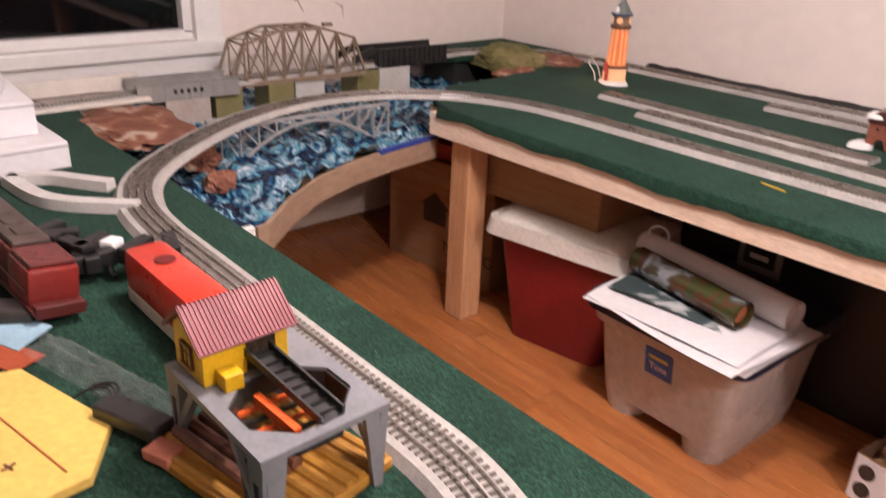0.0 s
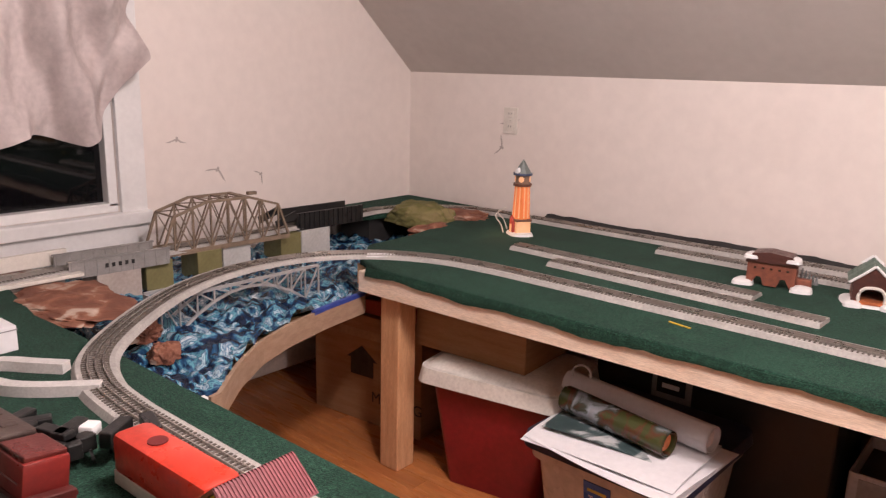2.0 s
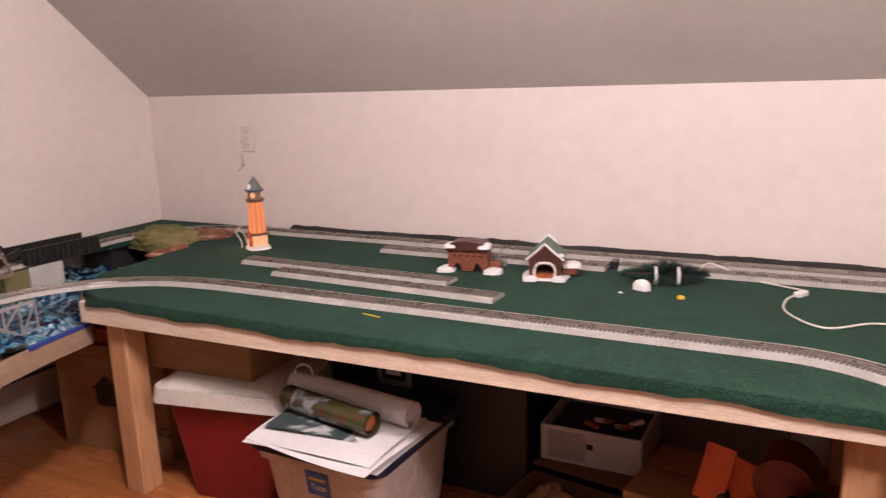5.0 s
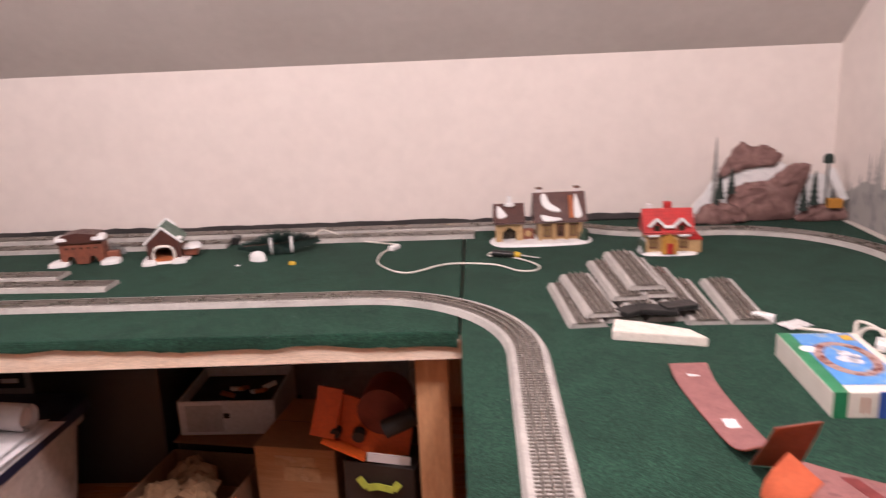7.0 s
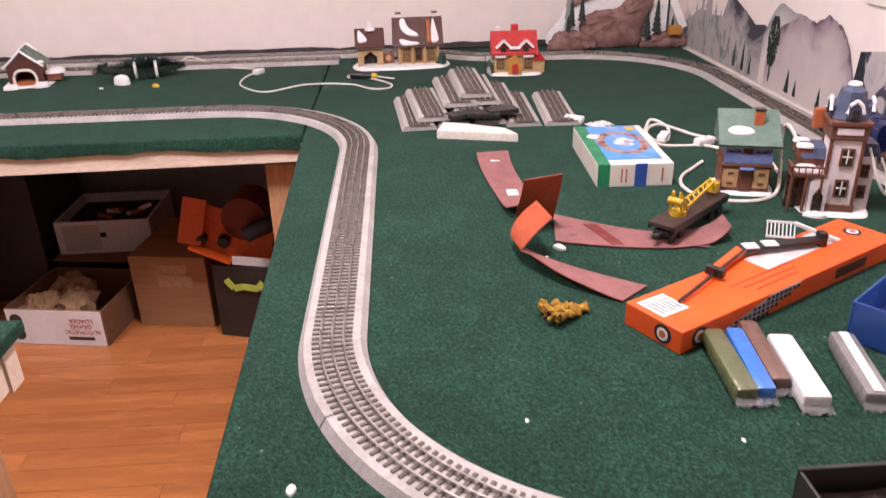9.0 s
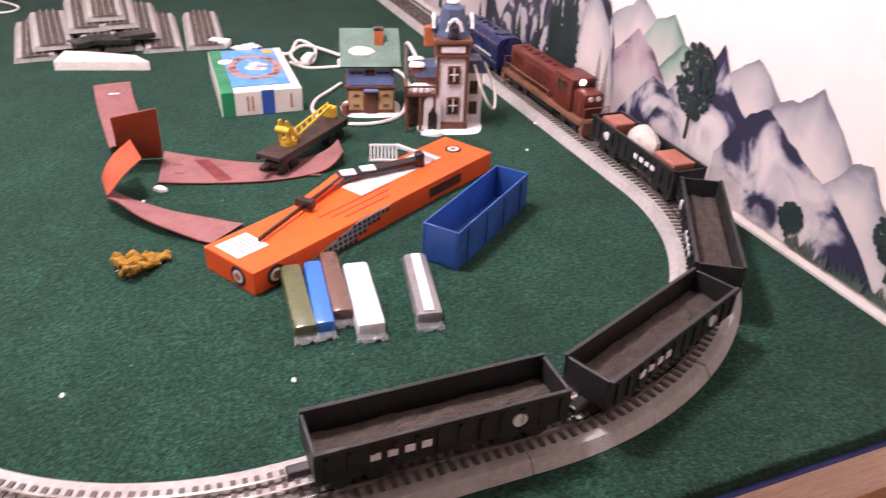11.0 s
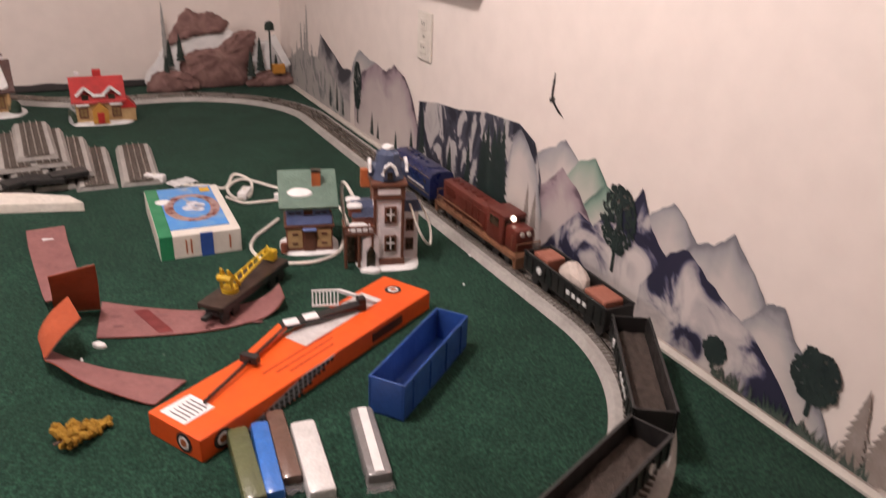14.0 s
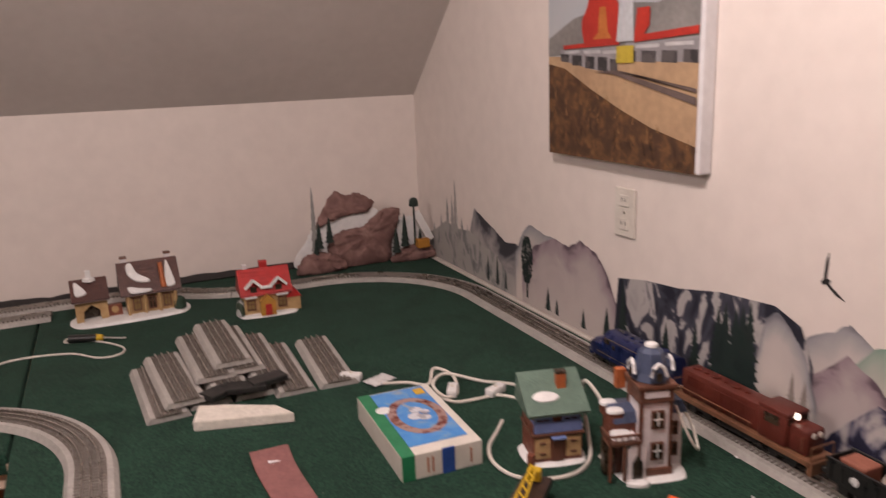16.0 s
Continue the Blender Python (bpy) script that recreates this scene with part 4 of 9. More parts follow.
def orange_box():
    t = thing("track_switch_box", "long bright orange track carton lying flat", "box", (3.747, 2.468, TOP), 29.7)
    L, w, h = 0.545, 0.108, 0.037
    part("carton", B((0, 0, h / 2), (L, w, h), bevel=0.0015), M_ORANGE, t)
    part("picture_panel", P([(-0.012, 0.044), (-0.012, -0.002), (0.19, -0.002), (0.19, 0.044)], h, h + 0.0008), mat("grey_print", (0.62, 0.6, 0.6), (0.45, 0.42, 0.42), 30, 0.4), t, "pale printed track picture")
    part("white_label", P([(-0.262, -0.01), (-0.21, -0.012), (-0.21, 0.04), (-0.262, 0.042)], h, h + 0.0009), M_PAPER, t, "white paper label")
    for k in range(6):
        part("print_bar", B((-0.254 + k * 0.007, 0.012, h + 0.0012), (0.0016, 0.034, 0.0006)), M_DARK, t)
    for x, y, z, nx in ((-L / 2, -0.02, h / 2, True), (-0.235, -w / 2, h / 2, False), (0.235, 0.005, h, None)):
        if nx is True:
            a, b = (x + 0.001, y, z), (x - 0.0008, y, z)
        elif nx is False:
            a, b = (x, y + 0.001, z), (x, y - 0.0008, z)
        else:
            a, b = (x, y, z), (x, y, z + 0.0008)
        e = (Vector(b) - Vector(a)).normalized() * 0.0005
        rm = part("round_mark", R(a, b, 0.0155, 22), M_DARK, t, "round black and white mark")
        part("mark_ring", R(Vector(b), Vector(b) + e, 0.010, 18), M_PAPER, rm)
        part("mark_core", R(Vector(b) + e, Vector(b) + 2 * e, 0.006, 14), M_TERRA, rm)
    mt = mat("grey_track_print", (0.34, 0.34, 0.36), (0.26, 0.26, 0.28), 30, 0.4)
    part("track_picture", P([(-0.21, 0.002), (-0.07, 0.035), (0.0, 0.036), (-0.10, 0.003)], 0, 0.0012, Matrix.Translation((0, -w / 2, 0)) @ UP_Y), mt, t, "grey printed track picture")
    for k in range(15):   # printed ties
        for j in range(4):
            x = -0.175 + 0.0105 * k + 0.010 * j
            if (x < -0.10 or j * 0.010 + 0.007 > (x + 0.10) * 0.34) and j * 0.010 < (x + 0.20) * 0.26 and x < 0.0:
                part("printed_tie", B((x, -w / 2 - 0.0014, 0.005 + 0.0085 * j), (0.006, 0.0006, 0.0055)), M_DARK, t)
    part("name_bar", B((0.14, -w / 2 - 0.0004, h / 2), (0.085, 0.0012, 0.017)), mat("brown_print", (0.08, 0.012, 0.005)), t)
    for k in range(3):
        part("print_bar", B((-0.03, -0.005 - 0.014 * k, h + 0.0004), (0.16 - 0.03 * k, 0.0025, 0.0006)), mat("dark_red_print", (0.35, 0.03, 0.01)) if k == 0 else bpy.data.materials["dark_red_print"], t)
    # black crossing gate arm lying along it
    g = thing("crossing_gate", "black and white toy crossing gate lying on its side", "toy gate", (3.728, 2.518, TOP + 0.037), 0)
    part("arm", bar(bmesh.new(), (-0.17, -0.155, 0.006), (0.0, 0.0, 0.014), 0.004, 0.005), M_BLACK, g)
    part("gate_plate", P([(-0.014, -0.010), (0.142, 0.014), (0.140, 0.032), (-0.016, 0.010)], 0.008, 0.015), M_BLACK, g, "black stamped base")
    part("base_foot", B((0.138, 0.024, 0.012), (0.014, 0.018, 0.026), bevel=0.002), M_BLACK, g)
    part("counterweight", B((0, 0, 0), (0.012, 0.03, 0.014), Matrix.Translation((-0.085, -0.076, 0.012)) @ Matrix.Rotation(0.74, 4, "Z"), 0.001), M_BLACK, g)
    part("gate_bracket", bar(bmesh.new(), (-0.092, -0.074, 0.007), (-0.008, 0.002, 0.012), 0.018, 0.005), M_ORANGE, g)
    for x, y in ((0.004, 0.002), (0.040, 0.008)):
        part("white_band", B((x, y, 0.0155), (0.024, 0.021, 0.002)), M_PAPER, g)
    f = thing("toy_fence", "small white plastic picket fence resting on the carton", "toy fence", (3.842, 2.572, TOP + 0.038), -18)
    for k in range(8):
        part("picket", bar(bmesh.new(), (-0.062 + k * 0.0075, -0.010, 0.001), (-0.062 + k * 0.0075, 0.006, 0.030), 0.0024, 0.002), M_SNOW, f)
    for y, z, l in ((0.006, 0.030, 0.056), (-0.009, 0.003, 0.056)):
        part("fence_bar", B((-0.036, y, z), (l, 0.003, 0.004)), M_SNOW, f)
    f.scale = (0.85, 0.85, 0.85)
    part("fence_stay", bar(bmesh.new(), (-0.010, 0.006, 0.030), (0.070, -0.004, 0.004), 0.008, 0.006), M_SNOW, f)


orange_box()

M_BLUECAR = mat("bright_blue_plastic", (0.025, 0.085, 0.32), (0.02, 0.065, 0.25), 20, 0.4, bump=0.1)


def open_wagon(name, label, L, w, h, body_mat, loc, rz, ribs=9, z0=0.0, letters=None, wall=0.0035, rail=True):
    """An open-topped wagon body with ribbed sides and a recessed floor."""
    t = thing(name, label, "toy wagon", loc, rz)
    part("wagon_floor", B((0, 0, z0 + 0.003), (L - 0.002, w - 0.002, 0.006), bevel=0.001), body_mat, t)
    for s in (-1, 1):
        sd = part("side_wall", B((0, s * (w / 2 - wall / 2), z0 + h / 2 + 0.002), (L, wall, h - 0.004), bevel=0.0008), body_mat, t)
        for k in range(ribs):
            x = -L / 2 + L * (k + 0.5) / ribs
            part("side_rib", B((x, s * (w / 2 + 0.001), z0 + h / 2), (0.004, 0.0024, h - 0.012)), body_mat, sd)
        if rail:
            part("top_rail", B((0, s * (w / 2 - 0.001), z0 + h), (L, 0.005, 0.004), bevel=0.001), body_mat, sd)
        part("end_wall", B((s * (L / 2 - wall / 2), 0, z0 + h / 2 + 0.002), (wall, w - 2 * wall - 0.001, h - 0.004), bevel=0.0008), body_mat, t)
    return t


open_wagon("gondola_shell", "empty bright blue plastic gondola body without wheels", 0.238, 0.060, 0.064, M_BLUECAR, (3.896, 2.354, TOP), 38.5, ribs=4, wall=0.0028, rail=False)

# modelling clay sticks in cellophane
M_BAG = bpy.data.materials.new("clear_bag")
M_BAG.use_nodes = True
bn = M_BAG.node_tree.nodes["Principled BSDF"]
bn.inputs["Roughness"].default_value, bn.inputs["Alpha"].default_value, bn.inputs["Base Color"].default_value = 0.10, 0.08, (0.8, 0.8, 0.8, 1)
M_FILM = mat("clear_wrap", (0.75, 0.75, 0.75), (0.6, 0.6, 0.6), 60, 0.12, bump=1.0, bscale=120)
for nm, c, x, y, rz, wd in (("olive", (0.10, 0.115, 0.05), 3.585, 2.238, -4, 0.030), ("blue", (0.03, 0.16, 0.55), 3.613, 2.238, -7, 0.026), ("brown", (0.13, 0.07, 0.05), 3.640, 2.256, -7, 0.027), ("white", (0.72, 0.71, 0.70), 3.668, 2.215, -8, 0.036), ("silver", (0.20, 0.19, 0.19), 3.750, 2.212, -12, 0.034)):
    t = thing("clay_stick", f"{nm} modelling clay stick in clear wrap", "clay stick", (x, y, TOP), rz, "modelling clay sticks")
    c_ = mat(f"{nm}_clay", c, tuple(v * 0.85 for v in c), 30, 0.35, bump=0.5, bscale=90, coat=0.6, metal=0.0)
    bm = bmesh.new()
    box(bm, (0, 0, 0.014), (wd, 0.150, 0.027), bevel=0.006)
    for v in bm.verts:
        v.co.x += 0.0015 * nz(v.co.y * 60, v.co.z * 60, x * 9)
    part("clay_block", bm, c_, t, "", True)
    for s in (-1, 1):
        part("wrapper_end", thick(shell(bmesh.new(), 10, 3, lambda u, v, s=s: Vector(((u - 0.5) * wd * (1 + 0.15 * v), s * (0.0745 + 0.012 * v), 0.006 + 0.008 * abs(nz(u * 5, v, x)) * v + 0.008 * (1 - v)))), 0.0006), M_BAG, t, "crinkled clear film", True)
    # the highlight along the silver stick's wrap, laid on as a white strip
    if nm == "silver":
        part("glint_strip", B((0, 0, 0.028), (0.012, 0.14, 0.0012)), M_SNOW, t)


def yellow_bush():
    t = thing("model_tree", "small mustard-yellow model tree lying on its side", "model tree", (3.395, 2.41, TOP), 20)
    random.seed(7)
    bm = bmesh.new()
    for k in range(95):
        a, f = random.uniform(-1, 1), random.random() ** 0.7
        x = 0.05 - 0.09 * f
        r = 0.008 + 0.030 * f
        p = Vector((x, a * r, 0.008 + random.random() * 0.02 * f))
        s = random.uniform(0.004, 0.0075)
        m = Matrix.Translation(p) @ Matrix.Rotation(random.random() * 6, 4, (random.random(), random.random(), 1)) @ Matrix.Diagonal((s * 1.6, s, s, 1))
        bmesh.ops.create_icosphere(bm, subdivisions=1, radius=1, matrix=m)
    part("foliage", bm, mat("mustard_foam", (0.42, 0.235, 0.02), (0.26, 0.13, 0.012), 90, 0.9, bump=1.0, bscale=300), t)
    part("trunk", R((-0.045, 0, 0.008), (0.03, 0, 0.01), 0.002, 6), M_TRIM, t)

    t.scale = (0.8, 0.85, 0.9)


yellow_bush()

# curled strips of pink abrasive paper with orange backs
M_PINK = mat("pink_abrasive", (0.25, 0.105, 0.10), (0.20, 0.085, 0.082), 15, 0.75, bump=0.5, bscale=500, fine=0.12)
M_ORBACK = mat("orange_abrasive", (0.40, 0.075, 0.022), (0.33, 0.06, 0.02), 15, 0.8, bump=0.5, bscale=500, fine=0.12)


def ribbon(label, spine, across, face=None, back=None, n=8):
    """A curled strip of abrasive paper along a line; each knot gives the way across it. Face and back are two bonded sheets."""
    t = thing("sandpaper_strip", label, "paper strip")
    sp, wd = [Vector(p) for p in curve(spine, n)], [Vector(d) for d in curve(across, n)]
    for name, material, lift in (("paper_face", face or M_PINK, -0.0006), ("paper_back", back or M_ORBACK, 0.0006)):
        bm = bmesh.new()
        rows = []
        for k, (p, d) in enumerate(zip(sp, wd)):
            run = sp[min(k + 1, len(sp) - 1)] - sp[max(k - 1, 0)]
            up = run.cross(d).normalized() * lift
            rows.append([bm.verts.new(p + d * f + up) for f in (-0.5, -0.25, 0.0, 0.25, 0.5)])
        for a, b in zip(rows, rows[1:]):
            for k in range(4):
                bm.faces.new((a[k], a[k + 1], b[k + 1], b[k]))
        part(name, thick(bm, 0.0008), material, t, "", True)
    return t


zt = TOP + 0.003
s1 = ribbon("pink abrasive paper strip lying flat, both ends curling", [(3.400, 2.812, zt + 0.024), (3.396, 2.86, zt + 0.006), (3.387, 2.99, zt), (3.378, 3.11, zt + 0.004), (3.376, 3.172, zt + 0.020)], [(0.062, 0.022, 0), (0.068, 0.014, 0), (0.074, 0.004, 0), (0.076, -0.006, 0.003), (0.076, -0.012, 0.006)])
part("white_chip", B((3.392, 2.935, zt + 0.003), (0.024, 0.034, 0.0012)), M_PAPER, s1)
part("white_chip", B((3.378, 3.135, zt + 0.010), (0.022, 0.010, 0.0012)), M_PAPER, s1)
ribbon("orange-backed abrasive strip folded upright", [(3.4165, 2.716, zt + 0.116), (3.417, 2.735, zt + 0.085), (3.416, 2.765, zt + 0.04), (3.415, 2.790, zt + 0.001)], [(0.073, 0.006, 0.007), (0.074, 0.0, 0.008), (0.075, -0.008, 0.006), (0.074, -0.012, 0.0)], M_PINK, M_ORBACK)
s2 = ribbon("pink abrasive paper strip with curled end and dark stripe", [(3.762, 2.682, zt + 0.026), (3.738, 2.673, zt + 0.010), (3.70, 2.667, zt + 0.001), (3.62, 2.667, zt), (3.52, 2.705, zt), (3.447, 2.745, zt)], [(0.006, 0.056, 0), (-0.002, 0.060, 0), (-0.010, 0.068, 0), (-0.004, 0.078, 0), (0.010, 0.108, 0), (0.020, 0.132, 0)])
for nm, x0, x1, m_ in (("red_stripe", 0.0, 0.024, mat("dark_red_ink", (0.16, 0.02, 0.02), (0.12, 0.016, 0.016), 30)),):
    part(nm, P([(3.505 + x0, 2.752), (3.505 + x1, 2.748), (3.535 + x1, 2.650), (3.535 + x0, 2.652)], zt + 0.0014, zt + 0.002), m_, s2)
faded = mat("faded_ink", (0.19, 0.075, 0.075), (0.15, 0.06, 0.06), 40)
for k in range(4):
    for j in (0, 1):
        part("print_bar", B((0, 0, 0), (0.018, 0.006, 0.0006), Matrix.Translation((3.475 + 0.075 * k, 2.742 - 0.026 * k - 0.038 * j, zt + 0.0016)) @ Matrix.Rotation(-0.3, 4, "Z")), faded, s2)
ribbon("abrasive paper strip curling over to its orange back", [(3.412, 2.670, zt + 0.070), (3.380, 2.650, zt + 0.052), (3.360, 2.638, zt + 0.030), (3.358, 2.632, zt + 0.018), (3.380, 2.604, zt + 0.014), (3.43, 2.540, zt + 0.010), (3.50, 2.482, zt + 0.003), (3.525, 2.465, zt + 0.001)], [(0.014, -0.086, 0.0), (0.014, -0.086, 0), (0.012, -0.082, 0.004), (0.004, -0.072, 0.012), (-0.012, -0.058, 0.022), (-0.034, -0.050, 0.014), (-0.052, -0.046, 0.003), (-0.054, -0.046, 0.0)])


def crane_car():
    t = thing("crane_flatcar", "brown flatcar carrying a yellow derrick, no track", "toy wagon", (3.705, 2.725, TOP), 43)
    part("flat_deck", B((0, 0, 0.038), (0.225, 0.052, 0.008), bevel=0.001), mat("dark_brown_plastic", (0.045, 0.025, 0.018), (0.03, 0.018, 0.013), 30, 0.5, bump=0.2), t)
    for s in (-1, 1):
        part("side_sill", B((0, s * 0.025, 0.034), (0.22, 0.004, 0.012)), M_BLACK, t)
        tr = part("truck", B((s * 0.078, 0, 0.020), (0.05, 0.034, 0.012), bevel=0.002), M_BLACK, t)
        for a in (-0.016, 0.016):
            for b in (-1, 1):
                part("wheel", R((s * 0.078 + a, b * 0.014, 0.0115), (s * 0.078 + a, b * 0.019, 0.0115), 0.0115, 14), M_BLACK, tr)
        part("coupler", B((s * 0.122, 0, 0.024), (0.022, 0.012, 0.008), bevel=0.002), M_BLACK, t)
    my = mat("yellow_plastic", (0.62, 0.40, 0.02), (0.5, 0.32, 0.02), 30, 0.4)
    dk = part("derrick", R((-0.05, 0, 0.042), (-0.05, 0, 0.050), 0.016, 16), my, t, "yellow derrick")
    bm = bmesh.new()
    for s in (-1, 1):
        bar(bm, (-0.058, s * 0.012, 0.05), (-0.062, s * 0.007, 0.09), 0.004, 0.004)
        bar(bm, (-0.035, s * 0.012, 0.05), (-0.062, s * 0.007, 0.09), 0.004, 0.004)
        bar(bm, (-0.045, s * 0.010, 0.052), (0.085, s * 0.005, 0.072), 0.003, 0.004)
    for k in range(7):
        x = -0.035 + k * 0.018
        bar(bm, (x, -0.008, 0.054 + k * 0.0028), (x + 0.018, 0.008, 0.057 + k * 0.0028), 0.0025, 0.0025)
    part("boom", bm, my, dk)
    part("boom_rest", B((0.088, 0, 0.058), (0.018, 0.024, 0.022), bevel=0.003), my, t, "yellow boom rest")
    part("winch", R((-0.062, -0.014, 0.072), (-0.062, 0.014, 0.072), 0.007, 12), my, dk)


crane_car()

# spare track sections in a heap
def spare_track(x, y, z, rz, L=0.345, ry=0.0):
    t = thing("spare_track", "loose grey three-rail track section", "track", (x, y, z), rz, "heap of loose track sections", 0, ry)
    key = round(L, 3)
    if key not in spare_data:
        pts = lay(0, 0, 90, (("s", L),), 0.014)
        pts = [(px, py - L / 2, pz) for px, py, pz in pts]
        bm = sweep(bmesh.new(), pts, [(-0.050, -0.0138), (-0.041, 0.0), (0.041, 0.0), (0.050, -0.0138)])
        a = part("roadbed", bm, M_ROADBED, t)
        bm = bmesh.new()
        for p, h in walk_along(pts, 0.0125):
            box(bm, (p.x, p.y, p.z + 0.001), (0.059, 0.0052, 0.0024))
        b = tagged(part("tie_strip", bm, M_TIE, t), kind="stuff")
        cs = [part("rail", sweep(bmesh.new(), pts, [(o - 0.0018, 0.001), (o - 0.0013, 0.0066), (o + 0.0013, 0.0066), (o + 0.0018, 0.001)]), M_RAIL, t) for o in (-0.0165, 0, 0.0165)]
        spare_data[key] = [o.data for o in (a, b, *cs)]
    else:
        for nm, d in zip(("roadbed", "tie_strip", "rail", "rail", "rail"), spare_data[key]):
            o = new(nm, d)
            o.parent = t
            if nm == "tie_strip":
                tagged(o, kind="stuff")
    return t


spare_data = {}
for x, y, lv, rz in ((3.195, 3.63, 0, 4), (3.30, 3.66, 0, 2), (3.405, 3.66, 0, 1), (3.505, 3.63, 0, -1), (3.618, 3.625, 0, -3), (3.235, 3.65, 1, 5), (3.345, 3.70, 1, 3), (3.455, 3.69, 1, 0), (3.32, 3.72, 2, 3), (3.40, 3.735, 2, 1), (3.37, 3.745, 3, 2)):
    spare_track(x, y, TOP + 0.0195 * lv, rz)
bm = bmesh.new()
for k, (x, y, rz) in enumerate(((3.33, 3.50, 30), (3.39, 3.485, -12), (3.44, 3.50, 15))):
    box(bm, (0, 0, 0), (0.09, 0.05, 0.014), Matrix.Translation((x, y, TOP + 0.030 + 0.004 * k)) @ Matrix.Rotation(radians(rz), 4, "Z"), 0.002)
t = thing("plastic_clip_heap", "black plastic clips heaped before the loose track", "plastic clips")
part("black_clip", bm, M_BLACK, t)

t = thing("wooden_wedge", "white-painted wooden wedge lying flat", "wood block", (0, 0, TOP))
bm = P([(3.25, 3.372), (3.462, 3.312), (3.435, 3.372), (3.33, 3.43), (3.272, 3.455)], 0.0, 0.024)
bmesh.ops.bevel(bm, geom=bm.edges[:], offset=0.002, segments=2, affect="EDGES")
part("wedge", bm, mat("chalk_white_wood", (0.74, 0.70, 0.64), (0.66, 0.61, 0.54), 12, 0.7, bump=0.3), t)


def cord(label, pts, r=0.0032, material=None):
    t = thing("lamp_cord", label, "cord")
    part("wire", tube(bmesh.new(), curve(pts, 9), r, 7), material or M_CREAM, t, "", True)
    return t


zc = TOP + 0.004
cord("white lamp cord looped beside the toy box", [(3.70, 3.41, zc), (3.76, 3.385, zc), (3.80, 3.34, zc + 0.004), (3.835, 3.385, zc + 0.022), (3.868, 3.345, zc + 0.012), (3.845, 3.27, zc), (3.805, 3.25, zc + 0.006), (3.800, 3.31, zc + 0.014), (3.85, 3.35, zc + 0.018), (3.93, 3.30, zc), (3.99, 3.24, zc), (4.03, 3.12, zc), (4.01, 2.99, zc)], 0.0042)
cord("white lamp cord trailing to the signal house", [(3.79, 3.28, zc), (3.82, 3.225, zc), (3.87, 3.215, zc), (3.93, 3.205, zc), (3.98, 3.12, zc), (3.97, 3.03, zc)], 0.0042)
cord("white lamp cord round the signal house", [(3.87, 3.09, zc), (3.83, 3.045, zc), (3.79, 3.00, zc), (3.768, 2.94, zc), (3.780, 2.875, zc), (3.83, 2.838, zc), (3.89, 2.832, zc), (3.945, 2.868, zc), (3.972, 2.915, zc + 0.03), (3.978, 2.945, zc + 0.10), (3.980, 2.93, zc + 0.13), (3.990, 2.885, zc + 0.09), (3.985, 2.86, zc + 0.03), (3.96, 2.855, zc)], 0.0042)
cord("white cord hanging on the tower house", [(4.06, 2.76, zc + 0.13), (4.075, 2.735, zc + 0.07), (4.10, 2.74, zc + 0.04), (4.115, 2.775, zc + 0.07), (4.10, 2.80, zc + 0.12)], 0.0028)
for x, y, rz in ((3.925, 3.225, 25), (3.645, 3.475, -35), (3.835, 3.275, 60)):
    t = thing("cord_switch", "white plastic inline cord switch", "switch", (x, y, TOP), rz)
    part("switch_body", B((0, 0, 0.011), (0.055, 0.024, 0.02), bevel=0.004), M_SNOW, t, "", True)
    part("roller", R((0, -0.004, 0.021), (0, 0.004, 0.021), 0.004, 10), M_CREAM, t)
t = thing("plastic_packet", "small clear crumpled plastic packet", "packet", (3.705, 3.43, TOP), 20)
part("film", thick(shell(bmesh.new(), 8, 8, lambda u, v: Vector(((u - 0.5) * 0.07, (v - 0.5) * 0.05, 0.006 + 0.008 * abs(nz(u * 4, v * 4, 2))))), 0.0008), M_FILM, t, "", True)
# crumbs and chips on the carpet
random.seed(11)
for k, (x, y) in enumerate(((3.20, 2.70), (3.41, 2.62), (3.62, 2.02), (4.12, 2.62), (3.30, 2.16), (3.55, 2.10), (3.12, 1.87), (3.02, 2.06), (4.2, 2.74), (3.44, 2.655))):
    t = thing("paper_scrap", "tiny torn white scrap on the carpet", "scrap", (x, y, TOP), random.uniform(0, 180), "scraps on the carpet")
    s = 0.013 if k == 9 else 0.009 if k == 7 else 0.004
    part("scrap", snow_blob([(-s, 0), (-0.2 * s, 0.7 * s), (s, 0.2 * s), (0.4 * s, -0.6 * s)], s * 0.5), M_SNOW if k != 0 else M_DARK, t)
t = thing("screwdriver", "black and yellow handled screwdriver on the carpet", "screwdriver", (3.03, 4.14, TOP), -18)
part("handle", R((-0.05, 0, 0.014), (0.03, 0, 0.013), 0.013, 12, 0.011), M_BLACK, t, "black handle", True)
part("collar", R((0.03, 0, 0.013), (0.047, 0, 0.012), 0.012, 12, 0.009), bpy.data.materials["yellow_plastic"], t, "yellow collar")
part("blade", R((0.047, 0, 0.012), (0.115, 0, 0.006), 0.0028, 8), M_RAIL, t)
cord("white lamp cord lying across the table seam", [(2.30, 4.33, zc + 0.01), (2.325, 4.50, zc + 0.03), (2.45, 4.45, zc), (2.58, 4.38, zc), (2.63, 4.32, zc + 0.006), (2.59, 4.22, zc), (2.60, 4.09, zc), (2.70, 3.98, zc), (2.83, 4.07, zc), (2.98, 4.05, zc), (3.06, 3.97, zc), (3.115, 3.97, zc), (3.125, 4.03, zc), (3.05, 4.13, zc), (2.97, 4.16, zc), (2.985, 4.21, zc)])
t = thing("cord_switch", "white plastic inline cord switch", "switch", (2.63, 4.29, TOP), 60)
part("switch_body", B((0, 0, 0.010), (0.05, 0.022, 0.018), bevel=0.004), M_SNOW, t, "", True)

